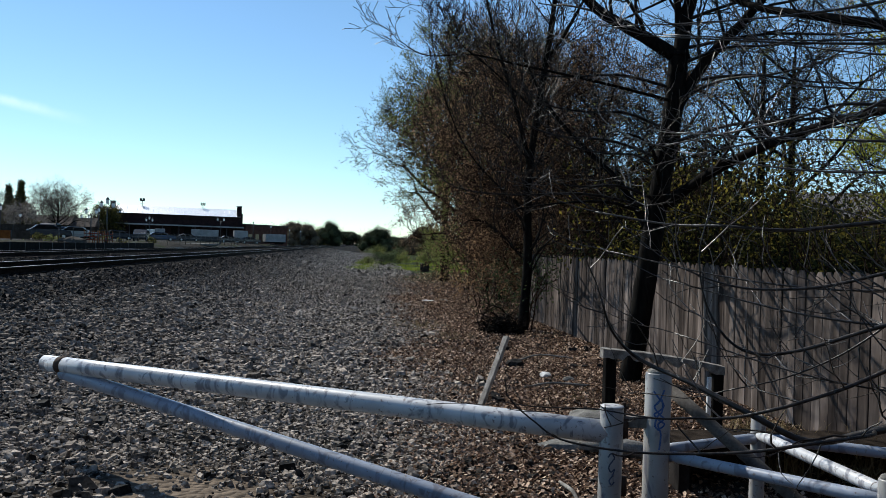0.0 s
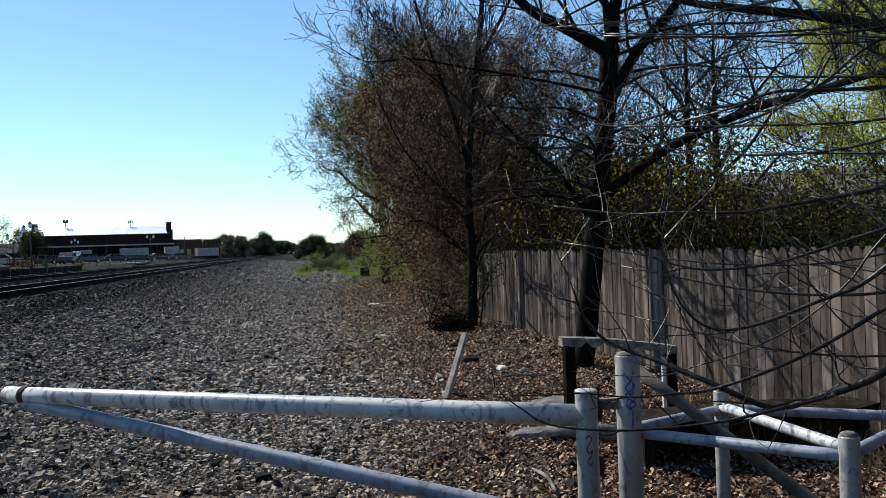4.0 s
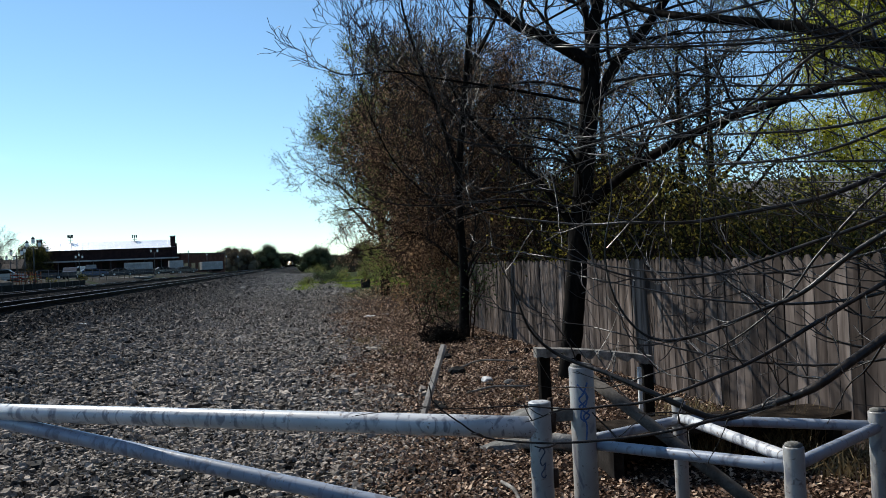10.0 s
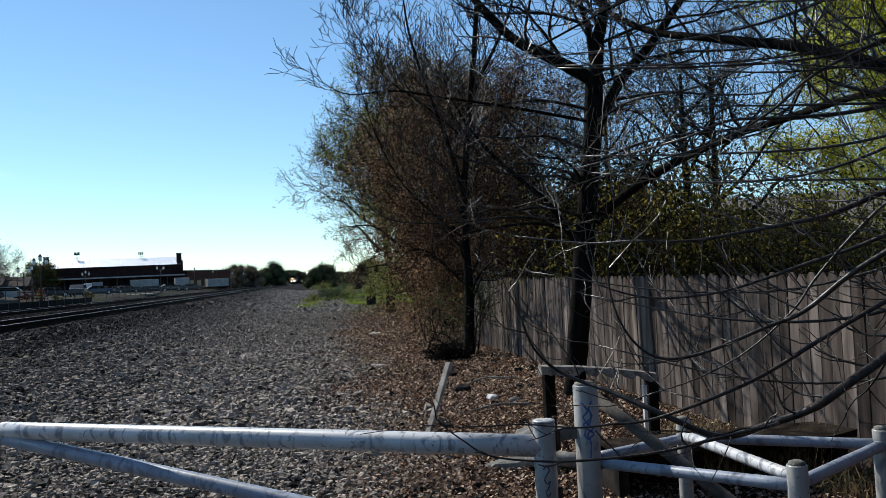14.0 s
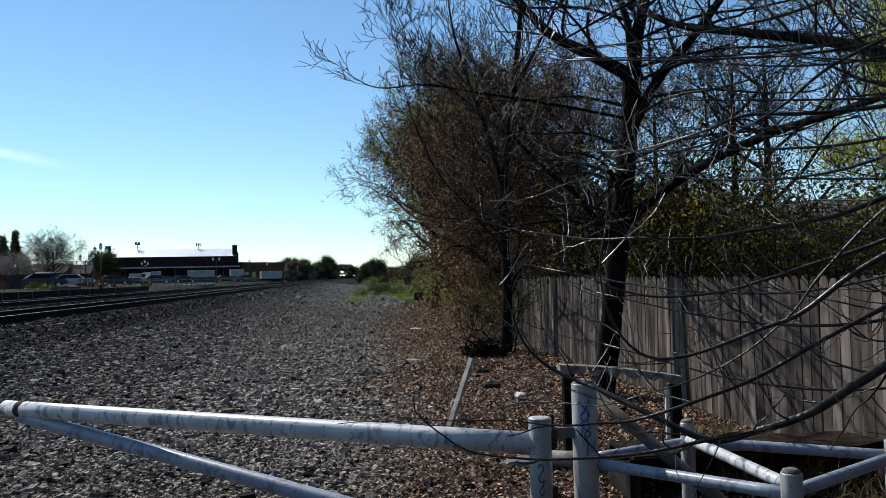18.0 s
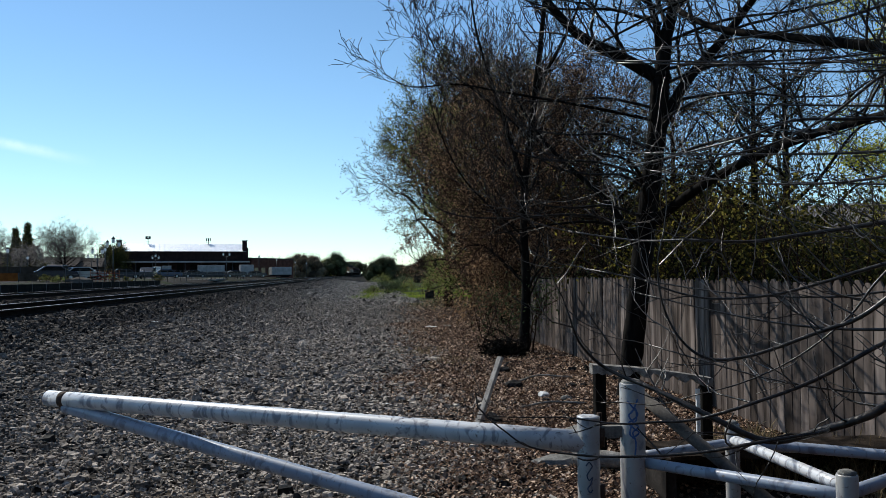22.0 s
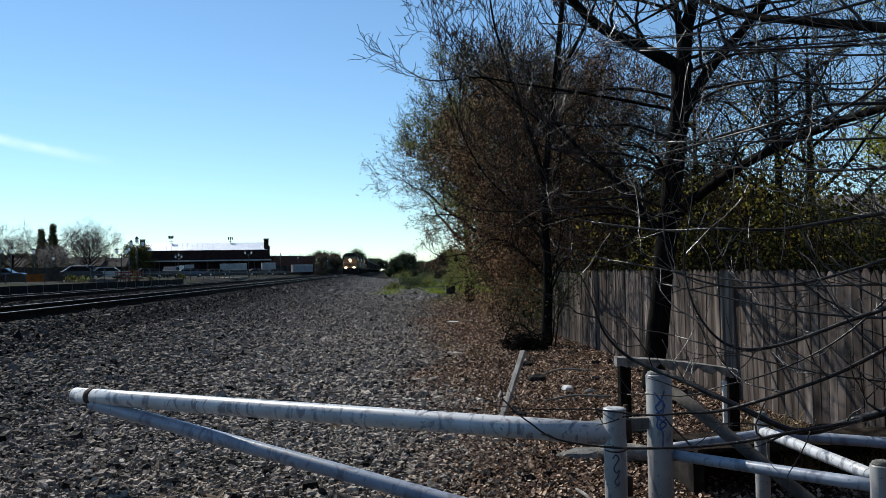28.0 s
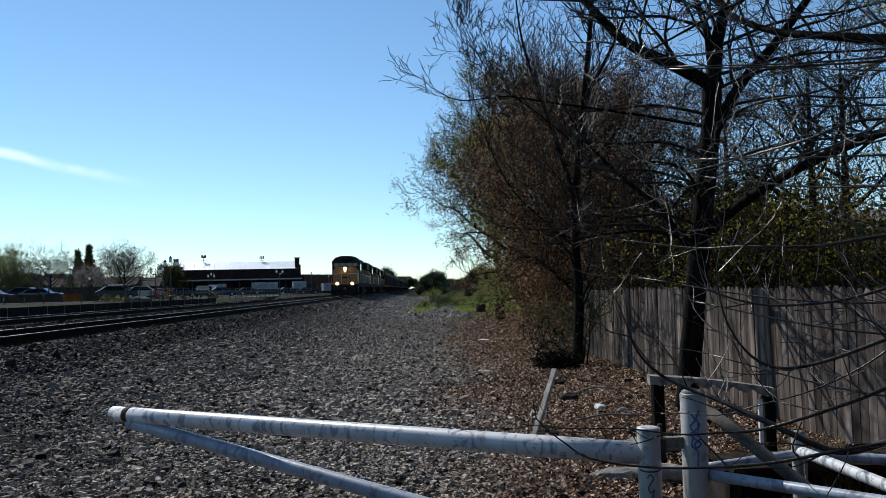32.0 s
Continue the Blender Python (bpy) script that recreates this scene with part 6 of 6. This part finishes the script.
def depot():
    """Long brick building with a white metal roof and stepped end walls."""
    d = tagged(empty("depot_building", -56.5, 191.6, 1.35, 12.3), "long dark brick depot with a white metal roof", "building")
    w, dp = 29.2, 12.0
    wall = part("wall", boxed(0, 0, -1.2, w, dp, 6.0), M_BRICK, d)
    rf = part("roof", gable(bmesh.new(), 0.3, w - 0.3, -0.7, dp + 0.7, 6.0, 8.0), M_ROOF, d, "white metal roof")
    for k in range(25):
        x = 0.9 + k * 1.17
        part("seam", box(bmesh.new(), x, -0.7, 6.04, x + 0.06, dp / 2, 6.12, m=Matrix.Identity(4) @ Matrix.Translation((0, -0.7, 6.02)) @ Matrix.Rotation(math.atan2(2.0, 6.7), 4, "X") @ Matrix.Translation((0, 0.7, -6.06))), M_ROOF, rf)
    for x in (-0.4, w - 0.9):
        g = part("end_wall", boxed(x, -0.4, -1.2, x + 1.3, dp + 0.4, 6.9, 0.02), M_BRICK, d)
        part("chimney", boxed(x + 0.1, 2.0, 6.9, x + 1.2, 3.2, 8.6, 0.03), M_BRICK, g, "brick stack")
        part("cap", boxed(x, 1.9, 8.6, x + 1.3, 3.3, 8.8), M_TRIM, g)
    part("awning", box(bmesh.new(), -0.5, -3.0, 3.35, w + 0.5, 0.0, 3.55), M_DARKMETAL, d)
    part("fascia", boxed(-0.5, -3.06, 3.3, w + 0.5, -3.0, 3.62), M_TRIM, d, "pale awning edge")
    for k in range(10):
        x = 1.2 + k * 3.0
        wn_ = part("window", boxed(x, -0.03, 1.0, x + 1.4, 0.06, 2.9), M_BLACK, d)
        part("sill", boxed(x - 0.1, -0.12, 0.85, x + 1.5, 0.0, 1.0), M_TRIM, wn_)
    for k in range(8):
        part("awning_post", tubed([(0.6 + k * 3.6, -2.8, -1.2), (0.6 + k * 3.6, -2.8, 3.4)], 0.09, 8), M_DARKMETAL, d)
    for x, h in ((6.5, 1.5), (20.5, 1.1)):
        v = tagged(empty("roof_antenna", 0, 0), "dark antenna mast on the depot roof", "antenna")
        v.matrix_basis = d.matrix_basis @ pose(x, dp / 2, 7.95)
        part("mast", tubed([(0, 0, 0), (0, 0, h)], 0.07, 6), M_DARKMETAL, v)
        for k in range(6):
            a = k * 1.047 + x
            part("panel", boxed(0.5 * math.cos(a) - 0.1, 0.5 * math.sin(a) - 0.1, h - 0.35, 0.5 * math.cos(a) + 0.1, 0.5 * math.sin(a) + 0.1, h + 0.35, 0.02), M_DARKMETAL, v)
        part("crossbar", boxed(-0.5, -0.04, h * 0.3, 0.5, 0.04, h * 0.36), M_DARKMETAL, v)


def brick_block():
    b = tagged(empty("brick_building", -28.3, 209.0, 0.7, 60), "low flat-roofed red brown brick building", "building")
    part("wall", boxed(0, 0, -0.5, 18.5, 9.0, 5.0), mottled("red_brown_brick", (0.06, 0.028, 0.022), (0.11, 0.055, 0.042), 1.2, 0.85), b)
    part("parapet", boxed(-0.15, -0.15, 5.0, 18.65, 9.15, 5.35), M_LOWROOF, b)
    for k in range(6):
        part("window", boxed(1.2 + k * 2.9, -0.04, 1.0, 2.8 + k * 2.9, 0.05, 2.8), M_GLASS, b)


def lamp_post(x, y, h, globes):
    p = tagged(empty("street_lamp", x, y, ground_z(x, y)), "black iron lamp post with white acorn globes", "street lamp", "lamp posts along the yard")
    part("base", tubed([(0, 0, 0), (0, 0, 0.5), (0, 0, 0.55)], [0.16, 0.14, 0.08], 10), M_DARKMETAL, p)
    part("pole", tubed([(0, 0, 0.5), (0, 0, h - 0.5)], [0.075, 0.055], 8), M_DARKMETAL, p)
    spots = [(0, 0)] if globes == 1 else [(-0.55, 0), (0.55, 0), (0, 0)][:globes]
    for i, (dx, dy) in enumerate(spots):
        z = h - 0.5 + (0.35 if globes > 1 and i == 2 else 0)
        if dx:
            part("arm", tubed([(0, 0, z - 0.15), (dx * 0.7, 0, z - 0.12), (dx, 0, z)], 0.035, 6), M_DARKMETAL, p)
        g = part("globe", tubed([(dx, dy, z), (dx, dy, z + 0.1), (dx, dy, z + 0.28), (dx, dy, z + 0.42), (dx, dy, z + 0.5)], [0.09, 0.15, 0.16, 0.13, 0.1], 12), M_GLOBE, p, "white acorn globe")
        part("hood", tubed([(dx, dy, z + 0.42), (dx, dy, z + 0.52), (dx, dy, z + 0.7)], [0.2, 0.12, 0.01], 10), M_DARKMETAL, g)


CAR_PAINT = {}
for nm, c in (("white", (0.3, 0.3, 0.3)), ("silver", (0.1, 0.103, 0.108)), ("dark", (0.015, 0.018, 0.028)), ("blue", (0.03, 0.05, 0.1))):
    CAR_PAINT[nm] = mottled(nm + "_car_paint", tuple(v * 0.92 for v in c), c, 4, 0.25)


def parked_car(x, y, rz, nm, tall=1.45):
    c = tagged(empty("parked_car", x, y, ground_z(x, y), rz), nm + " car parked in the yard beyond the tracks", "car", "cars parked beyond the tracks")
    k = tall / 1.45
    side = [(-2.25, 0.35), (2.25, 0.35), (2.3, 0.7), (2.1, 0.9 * k), (1.15, 0.98 * k), (0.45, tall), (-1.2, tall), (-1.9, 1.0 * k), (-2.25, 0.92 * k)]
    bm = prism(bmesh.new(), side, -0.88, 0.88)
    bmesh.ops.bevel(bm, geom=bm.edges[:], offset=0.05, segments=1, affect="EDGES")
    body = part("body", bm, CAR_PAINT[nm], c)
    for s in (-0.885, 0.885):
        part("side_window", prism(bmesh.new(), [(-1.65, 1.0 * k), (0.95, 1.0 * k), (0.4, tall - 0.07), (-1.15, tall - 0.07)], s - 0.012, s + 0.012), M_BLACK, body)
    for sx in (-1.4, 1.4):
        for s in (-0.8, 0.8):
            w_ = part("wheel", tubed([(sx, s - 0.1, 0.33), (sx, s + 0.1, 0.33)], 0.33, 14), M_BLACK, c)
            part("rim", tubed([(sx, s - 0.105, 0.33), (sx, s + 0.105, 0.33)], 0.2, 10), M_SILVER, w_)
    for s in (-0.6, 0.6):
        part("headlight", boxed(2.24, s - 0.18, 0.66, 2.31, s + 0.18, 0.8), M_GLOBE, c)


def box_truck(x, y, rz, label, ln=6.0, h=2.7, cab=True):
    t = tagged(empty("box_truck" if cab else "storage_trailer", x, y, ground_z(x, y), rz), label, "truck" if cab else "trailer")
    part("box", boxed(0, -1.2, 0.6, ln, 1.2, 0.6 + h, 0.05), M_TRIM, t)
    for k in range(int(ln)):
        part("rib", boxed(0.5 + k, -1.23, 0.65, 0.58 + k, -1.2, 0.5 + h), M_TRIM, t)
    part("chassis", boxed(-1.6 if cab else -0.4, -1.0, 0.35, ln, 1.0, 0.6), M_BLACK, t)
    if cab:
        cb_ = part("cab", boxed(-1.7, -1.05, 0.6, -0.15, 1.05, 2.4, 0.12), M_WHITE, t)
        part("windscreen", boxed(-1.72, -0.9, 1.5, -1.69, 0.9, 2.2), M_GLASS, cb_)
    for sx in ((-1.0, ln - 1.2) if cab else (ln - 1.8, ln - 0.9)):
        for s in (-0.95, 0.95):
            part("wheel", tubed([(sx, s - 0.12, 0.42), (sx, s + 0.12, 0.42)], 0.42, 12), M_BLACK, t)


def conifer(x, y, h, w, seed):
    rng = random.Random(seed)
    t = tagged(empty("conifer_tree", x, y, ground_z(x, y)), "dark tall conifer beyond the yard", "tree")
    part("trunk", tubed([(0, 0, -0.2), (0, 0, h * 0.5), (0, 0, h * 0.98)], [0.3, 0.18, 0.03], 8), M_BARK, t)
    tw, spots = Sticks(), []
    for k in range(170):
        f = 0.12 + 0.86 * (k + rng.random()) / 170
        a = rng.uniform(0, 6.283)
        ln = w * (1.0 - f) ** 1.15 * rng.uniform(0.75, 1.1)
        p = Vector((0, 0, h * f))
        d = Vector((math.cos(a), math.sin(a), -0.12))
        tw.add([p, p + d * ln * 0.5, p + d * ln + Vector((0, 0, -0.1 * ln))], 0.05, 0.02)
        m = 3 + int(ln * 6)
        for i in range(m):
            q = p + d * ln * (0.1 + 0.9 * i / (m - 1))
            spots.append((q.x + rng.gauss(0, 0.2), q.y + rng.gauss(0, 0.2), q.z + rng.gauss(-0.1, 0.15)))
    tw.mesh("boughs", M_FARTWIG, t)
    leaf_cloud("crown", spots, LEAF_DARK, t, rng, 0.36, 5, 0.16)


depot()
brick_block()
for x, y, h, g in ((-38.8, 86.5, 3.5, 1), (-36.9, 87.4, 3.4, 1), (-41.5, 90, 3.6, 1), (-48.1, 120.6, 3.4, 1), (-30.3, 95.1, 3.5, 2), (-31.0, 100.1, 3.9, 1), (-24.4, 81.2, 4.0, 3), (-43.2, 133, 3.8, 2), (-38.0, 152, 4.0, 3), (-24.5, 147.8, 4.6, 2), (-24.0, 190, 5.0, 1), (-21.5, 205, 4.8, 1), (-18.5, 225, 4.8, 1), (-16.8, 245, 4.8, 1)):
    lamp_post(x, y, h, g)
for k, (x, y, rz, nm, tl) in enumerate(((-42.3, 92.5, 8, "blue", 1.5), (-45.5, 96.0, 5, "dark", 1.75), (-39.5, 101.5, 12, "dark", 1.5), (-34.5, 94.2, 25, "dark", 1.6), (-32.2, 97.0, 15, "white", 1.5), (-36.0, 99.0, 95, "dark", 1.8), (-38.0, 110.0, 20, "blue", 1.5), (-41.5, 118.0, 10, "silver", 1.7), (-50.5, 103.0, 10, "dark", 1.6), (-54.0, 109.0, 10, "blue", 1.5), (-46.5, 125.0, 15, "white", 1.5), (-36.5, 128.0, 20, "dark", 1.5), (-33.5, 165.0, 15, "dark", 1.5), (-26.5, 172.0, 20, "dark", 1.5), (-24.0, 185.0, 20, "dark", 1.5))):
    parked_car(x, y, rz, nm, tl)
box_truck(-44.6, 184.0, 12, "white box truck before the depot", 2.0, 2.0)
box_truck(-35.3, 176.5, 10, "white storage trailer before the depot", 5.6, 2.0, False)
box_truck(-27.8, 186.0, 14, "white storage trailer beside the depot", 3.0, 2.2, False)
box_truck(-22.5, 200.0, 20, "white storage trailer near the brick building", 5.0, 1.9, False)
dumpster = tagged(empty("dumpster", -45.4, 110.9, ground_z(-45.4, 110.9), 10), "blue steel dumpster in the yard", "dumpster")
part("bin", boxed(-2.2, -1.0, -0.05, 2.2, 1.0, 1.5, 0.05), M_BLUEBOX, dumpster)
part("lid", boxed(-2.25, -1.05, 1.5, 2.25, 1.05, 1.58, 0.02), M_BLACK, dumpster)


def hoarding(x0, y0, x1, y1, h, label, mat, step_m=2.4, odd=None):
    f = tagged(empty("site_fence", x0, y0, ground_z(x0, y0), math.degrees(math.atan2(y1 - y0, x1 - x0))), label, "fence")
    ln = math.hypot(x1 - x0, y1 - y0)
    for k in range(int(ln / step_m)):
        m = odd if odd and k % 5 == 2 else mat
        part("panel", boxed(k * step_m + 0.05, -0.03, 0.1, (k + 1) * step_m - 0.05, 0.03, h), m, f)
        part("fence_post", tubed([(k * step_m, 0, 0), (k * step_m, 0, h + 0.03)], 0.04, 6), M_DARKMETAL, f)


hoarding(-36.0, 59.5, -24.3, 66.0, 0.72, "row of brown site barriers with a few orange ones", M_FENCEBOARD, 1.35, M_ORANGE)
hoarding(-21.2, 40.0, -20.6, 84.0, 0.74, "black silt fence along the foot of the bank", M_BLACK, 2.2)
wire = tagged(empty("wire_fence", -23.5, 66, ground_z(-23.5, 66)), "dark wire fence along the far side of the tracks", "fence")
for k in range(34):
    part("fence_post", tubed([(0.08 * k, 3.0 * k, -0.1), (0.08 * k, 3.0 * k, 1.25)], 0.035, 6), M_DARKMETAL, wire)
for z in (0.3, 0.75, 1.2):
    part("strand", tubed([(0, 0, z), (0.08 * 33, 99.0, z)], 0.012, 5), M_DARKMETAL, wire)
hoarding(-56.0, 168.0, -24.0, 176.0, 1.15, "dark iron yard fence before the depot", M_DARKMETAL, 2.0)
hoarding(-52.0, 96.0, -38.0, 100.5, 1.6, "dark board fence along the car park", M_FENCEBOARD, 2.4)
hoarding(-62.0, 124.0, -40.0, 132.0, 1.9, "dark board fence at the back of the yard", M_BLACK, 2.4)
for k in range(5):
    x, y = -25.6 + k * 0.35, 79.6 + k * 0.4
    b = tagged(empty("site_barrier", x, y, ground_z(x, y), 40), "red plastic rail barrier on posts", "barrier", "red site barriers")
    for z in (0.25, 0.55, 0.85):
        part("rail", boxed(-0.4, -0.02, z, 0.4, 0.02, z + 0.09), M_RED, b)
    part("upright", tubed([(-0.4, 0, 0), (-0.4, 0, 1.15)], 0.03, 6), M_ORANGE, b)
    part("upright", tubed([(0.4, 0, 0), (0.4, 0, 1.15)], 0.03, 6), M_ORANGE, b)
pile = part("dirt_mound", lump(1.0, random.Random(9), 1.3, 0.9, 0.5, 3), M_DIRT)
pile.location = (-25.8, 76.0, ground_z(-25.8, 76))
tagged(pile, "heap of pale dirt beside the site fence", "dirt mound")
for x, y, ln, z in ((-78, 172, 18, 2.6), (-66, 176, 10, 2.4), (-105, 150, 16, 2.8)):
    hs = tagged(empty("house", x, y, ground_z(x, y), 10), "low house with a brown shingle roof", "house")
    part("wall", boxed(0, 0, 0, ln, 9, z), M_FENCEBOARD, hs)
    part("roof", gable(bmesh.new(), -0.6, ln + 0.6, -0.8, 9.8, z, z + 2.0), M_LOWROOF, hs)
    for k in range(int(ln / 4)):
        part("window", boxed(1.5 + k * 4, -0.04, 1.0, 3.0 + k * 4, 0.03, 2.2), M_GLASS, hs)
hs = tagged(empty("house", 17.5, 30.5, 0, -35), "house with a grey shingle roof behind the trees", "house")
part("wall", boxed(0, 0, 0, 9, 7, 2.5), M_TRIM, hs)
part("roof", gable(bmesh.new(), -0.6, 9.6, -0.7, 7.7, 2.5, 4.6), mottled("grey_shingle", (0.13, 0.12, 0.12), (0.2, 0.19, 0.185), 3, 0.9), hs)
part("window", boxed(3, -0.04, 1.0, 4.6, 0.03, 2.1), M_GLASS, hs)

rng = random.Random(31)
conifer(-64.0, 160.5, 10.8, 3.6, 1)
conifer(-67.6, 164.0, 10.0, 3.3, 2)
conifer(-96.0, 150.0, 12.0, 3.4, 3)
LEAF_BLOSSOM = leaf_material("pale_blossom", [(0.25, 0.21, 0.19), (0.42, 0.37, 0.34)], 0.7, 0.3)
# far twigs made paler, the haze of distance put into their colour
M_HAZETWIG = bark_material("hazed_far_twig", (0.06, 0.05, 0.045), (0.13, 0.115, 0.1), 4)
FAR = dict(reach=3.2, depth=3, kids=4, thin=0.009)
crown_tree(-56.9, 160.0, "large bare tree beyond the yard", 7.9, 4.2, 0.26, rng, M_HAZETWIG, LEAF_FRESH, 0.2, 0, 0.2, limbs=16, low=0.2, **FAR)
crown_tree(-61.5, 170.0, "bare tree beyond the yard", 6.8, 3.2, 0.25, rng, M_HAZETWIG, LEAF_FRESH, 0.2, 0, 0.2, limbs=12, low=0.2, **FAR)
crown_tree(-62.0, 139.0, "bare tree beyond the yard", 5.4, 3.4, 0.25, rng, M_HAZETWIG, LEAF_FRESH, 0.2, 0, 0.2, limbs=13, low=0.2, **FAR)
crown_tree(-71.0, 140.0, "thinly leaved tree beyond the yard", 5.4, 3.6, 0.25, rng, M_HAZETWIG, LEAF_FRESH, 0.2, 2, 0.3, limbs=12, low=0.2, **FAR)
crown_tree(-51.9, 131.0, "small tree in pale blossom beyond the yard", 4.2, 2.4, 0.14, rng, M_FARTWIG, LEAF_BLOSSOM, 0.14, 3, 0.25, limbs=9, reach=1.2, depth=2, kids=4, low=0.3, thin=0.02)
crown_tree(-56.3, 188.0, "dark-leaved tree at the end of the depot", 7.0, 1.8, 0.2, rng, M_FARTWIG, LEAF_DARK, 0.22, 9, 0.35, limbs=10, reach=2.0, depth=2, kids=4, low=0.25, thin=0.025)
LEAF_FAR = leaf_material("far_evergreen_leaf", [(0.028, 0.036, 0.02), (0.055, 0.065, 0.034), (0.095, 0.1, 0.05)], 0.8, 0.2)
LEAF_DUN = leaf_material("dun_far_crown", [(0.05, 0.04, 0.03), (0.11, 0.086, 0.058), (0.18, 0.145, 0.09)], 0.8, 0.3)
for x, y, w, h, mt, lb in (
    (-17.4, 262, 13, 7.0, LEAF_DUN, "brown leafless thicket far along the tracks"), (-22.5, 290, 13, 7.2, LEAF_DUN, "brown leafless thicket far along the tracks"), (-9.5, 285, 9, 7.6, LEAF_DARK, "dark tree clump far along the tracks"),
    (-14.0, 330, 12, 7.0, LEAF_FRESH, "green tree clump far along the tracks"), (-30.0, 330, 24, 6.2, LEAF_DUN, "brown leafless thicket far along the tracks"), (5.5, 190, 9, 5.2, LEAF_DARK, "rounded dark green tree beside the far tracks"), (13.0, 150, 11, 4.8, LEAF_DUN, "brown leafless thicket beside the tracks"),
    (12.0, 100, 8, 4.0, LEAF_FRESH, "fresh green shrubs beside the tracks"), (9.0, 72, 6, 3.6, LEAF_FRESH, "fresh green shrubs beside the tracks"), (7.8, 52, 4.5, 4.5, LEAF_FRESH, "fresh green shrubs beside the tracks"), (22.0, 80, 14, 5.5, LEAF_DARK, "dark trees behind the shrubs"), (22.0, 45, 12, 7.0, LEAF_DARK, "dark trees behind the shrubs"), (10.5, 41, 4.5, 5.0, LEAF_FRESH, "fresh green shrubs beside the tracks"),
    (-90, 200, 40, 6.0, LEAF_DUN, "row of dull trees behind the houses"), (-125, 180, 40, 8.0, LEAF_DARK, "row of dark trees behind the houses"), (-60, 230, 40, 5.5, LEAF_DUN, "row of dull trees behind the depot"), (30, 330, 60, 5.0, LEAF_DARK, "dark trees on the skyline"), (-8, 620, 40, 10.0, LEAF_DARK, "dark trees on the skyline"), (25, 600, 50, 8.0, LEAF_DARK, "dark trees on the skyline"), (-60, 500, 70, 10.0, LEAF_DUN, "dull trees on the skyline")):
    bush(x, y, w, w * 0.6, h, LEAF_FAR if mt is LEAF_DARK and y > 120 else mt, lb, rng, int(6500 + 200 * w) if y > 120 else int(700 + 45 * w), 0.24 if y > 120 else 0.16)

# dark hedges and shrubs that close the back of the yard
for x, y, w, h, mt in ((-74.0, 158.0, 9.0, 3.4, LEAF_DARK), (-64.0, 156.0, 8.0, 3.0, LEAF_DARK), (-57.5, 150.0, 7.0, 2.4, LEAF_DARK), (-84.0, 150.0, 10.0, 5.6, LEAF_DARK), (-62.0, 182.0, 8.0, 4.6, LEAF_DARK), (-50.0, 140.0, 5.0, 1.7, LEAF_DARK)):
    bush(x, y, w, w * 0.5, h, mt, "dark evergreen shrubs at the back of the yard", rng, 3600, 0.24)
for k in range(9):
    x, y = -24.6 - rng.uniform(0, 9), 70 + rng.uniform(0, 40)
    bush(x, y, 1.4, 1.0, rng.uniform(0.3, 0.7), LEAF_FRESH if k % 3 == 0 else LEAF_DARK, "low weeds in the yard", rng, 160, 0.12)
for k, (x, y, rz, nm, tl) in enumerate(((-47.5, 92.0, 8, "dark", 1.5), (-51.5, 95.0, 10, "blue", 1.6), (-58.0, 114.0, 8, "dark", 1.7), (-62.0, 120.0, 10, "white", 1.5), (-42.0, 106.0, 15, "dark", 1.5), (-30.5, 118.0, 95, "dark", 1.6), (-33.0, 140.0, 20, "blue", 1.5))):
    parked_car(x, y, rz, nm, tl)
for x, y, w, d, rz in ((-34.5, 84.0, 9.0, 5.0, 12), (-24.5, 128.0, 5.0, 16.0, 4), (-40.0, 160.0, 14.0, 5.0, 10)):
    pad = tagged(part("concrete_pad", boxed(-w / 2, -d / 2, -0.2, w / 2, d / 2, 0.03, 0.01), M_CONCRETE), "pale concrete pad in the yard", "pavement", kind="structure")
    pad.matrix_basis = pose(x, y, ground_z(x, y), 0, 0, rz)
# ---- what moves ----
def motions():
    """The train comes on at an even pace along the near track."""
    for ob, back in CONSIST:
        rows = []
        for t in (0, 4, 8, 12, 16, 20, 24, 28, 32):
            y = TRAIN_Y + back + (32 - t) * TRAIN_SPEED
            rows.append((t, pose(TRACKS[0] + TRACK_SLANT * (y - 25.0), y, RAIL_Z, 0, 0, -math.degrees(math.atan(TRACK_SLANT)))))
        walk(ob, rows)


motions()
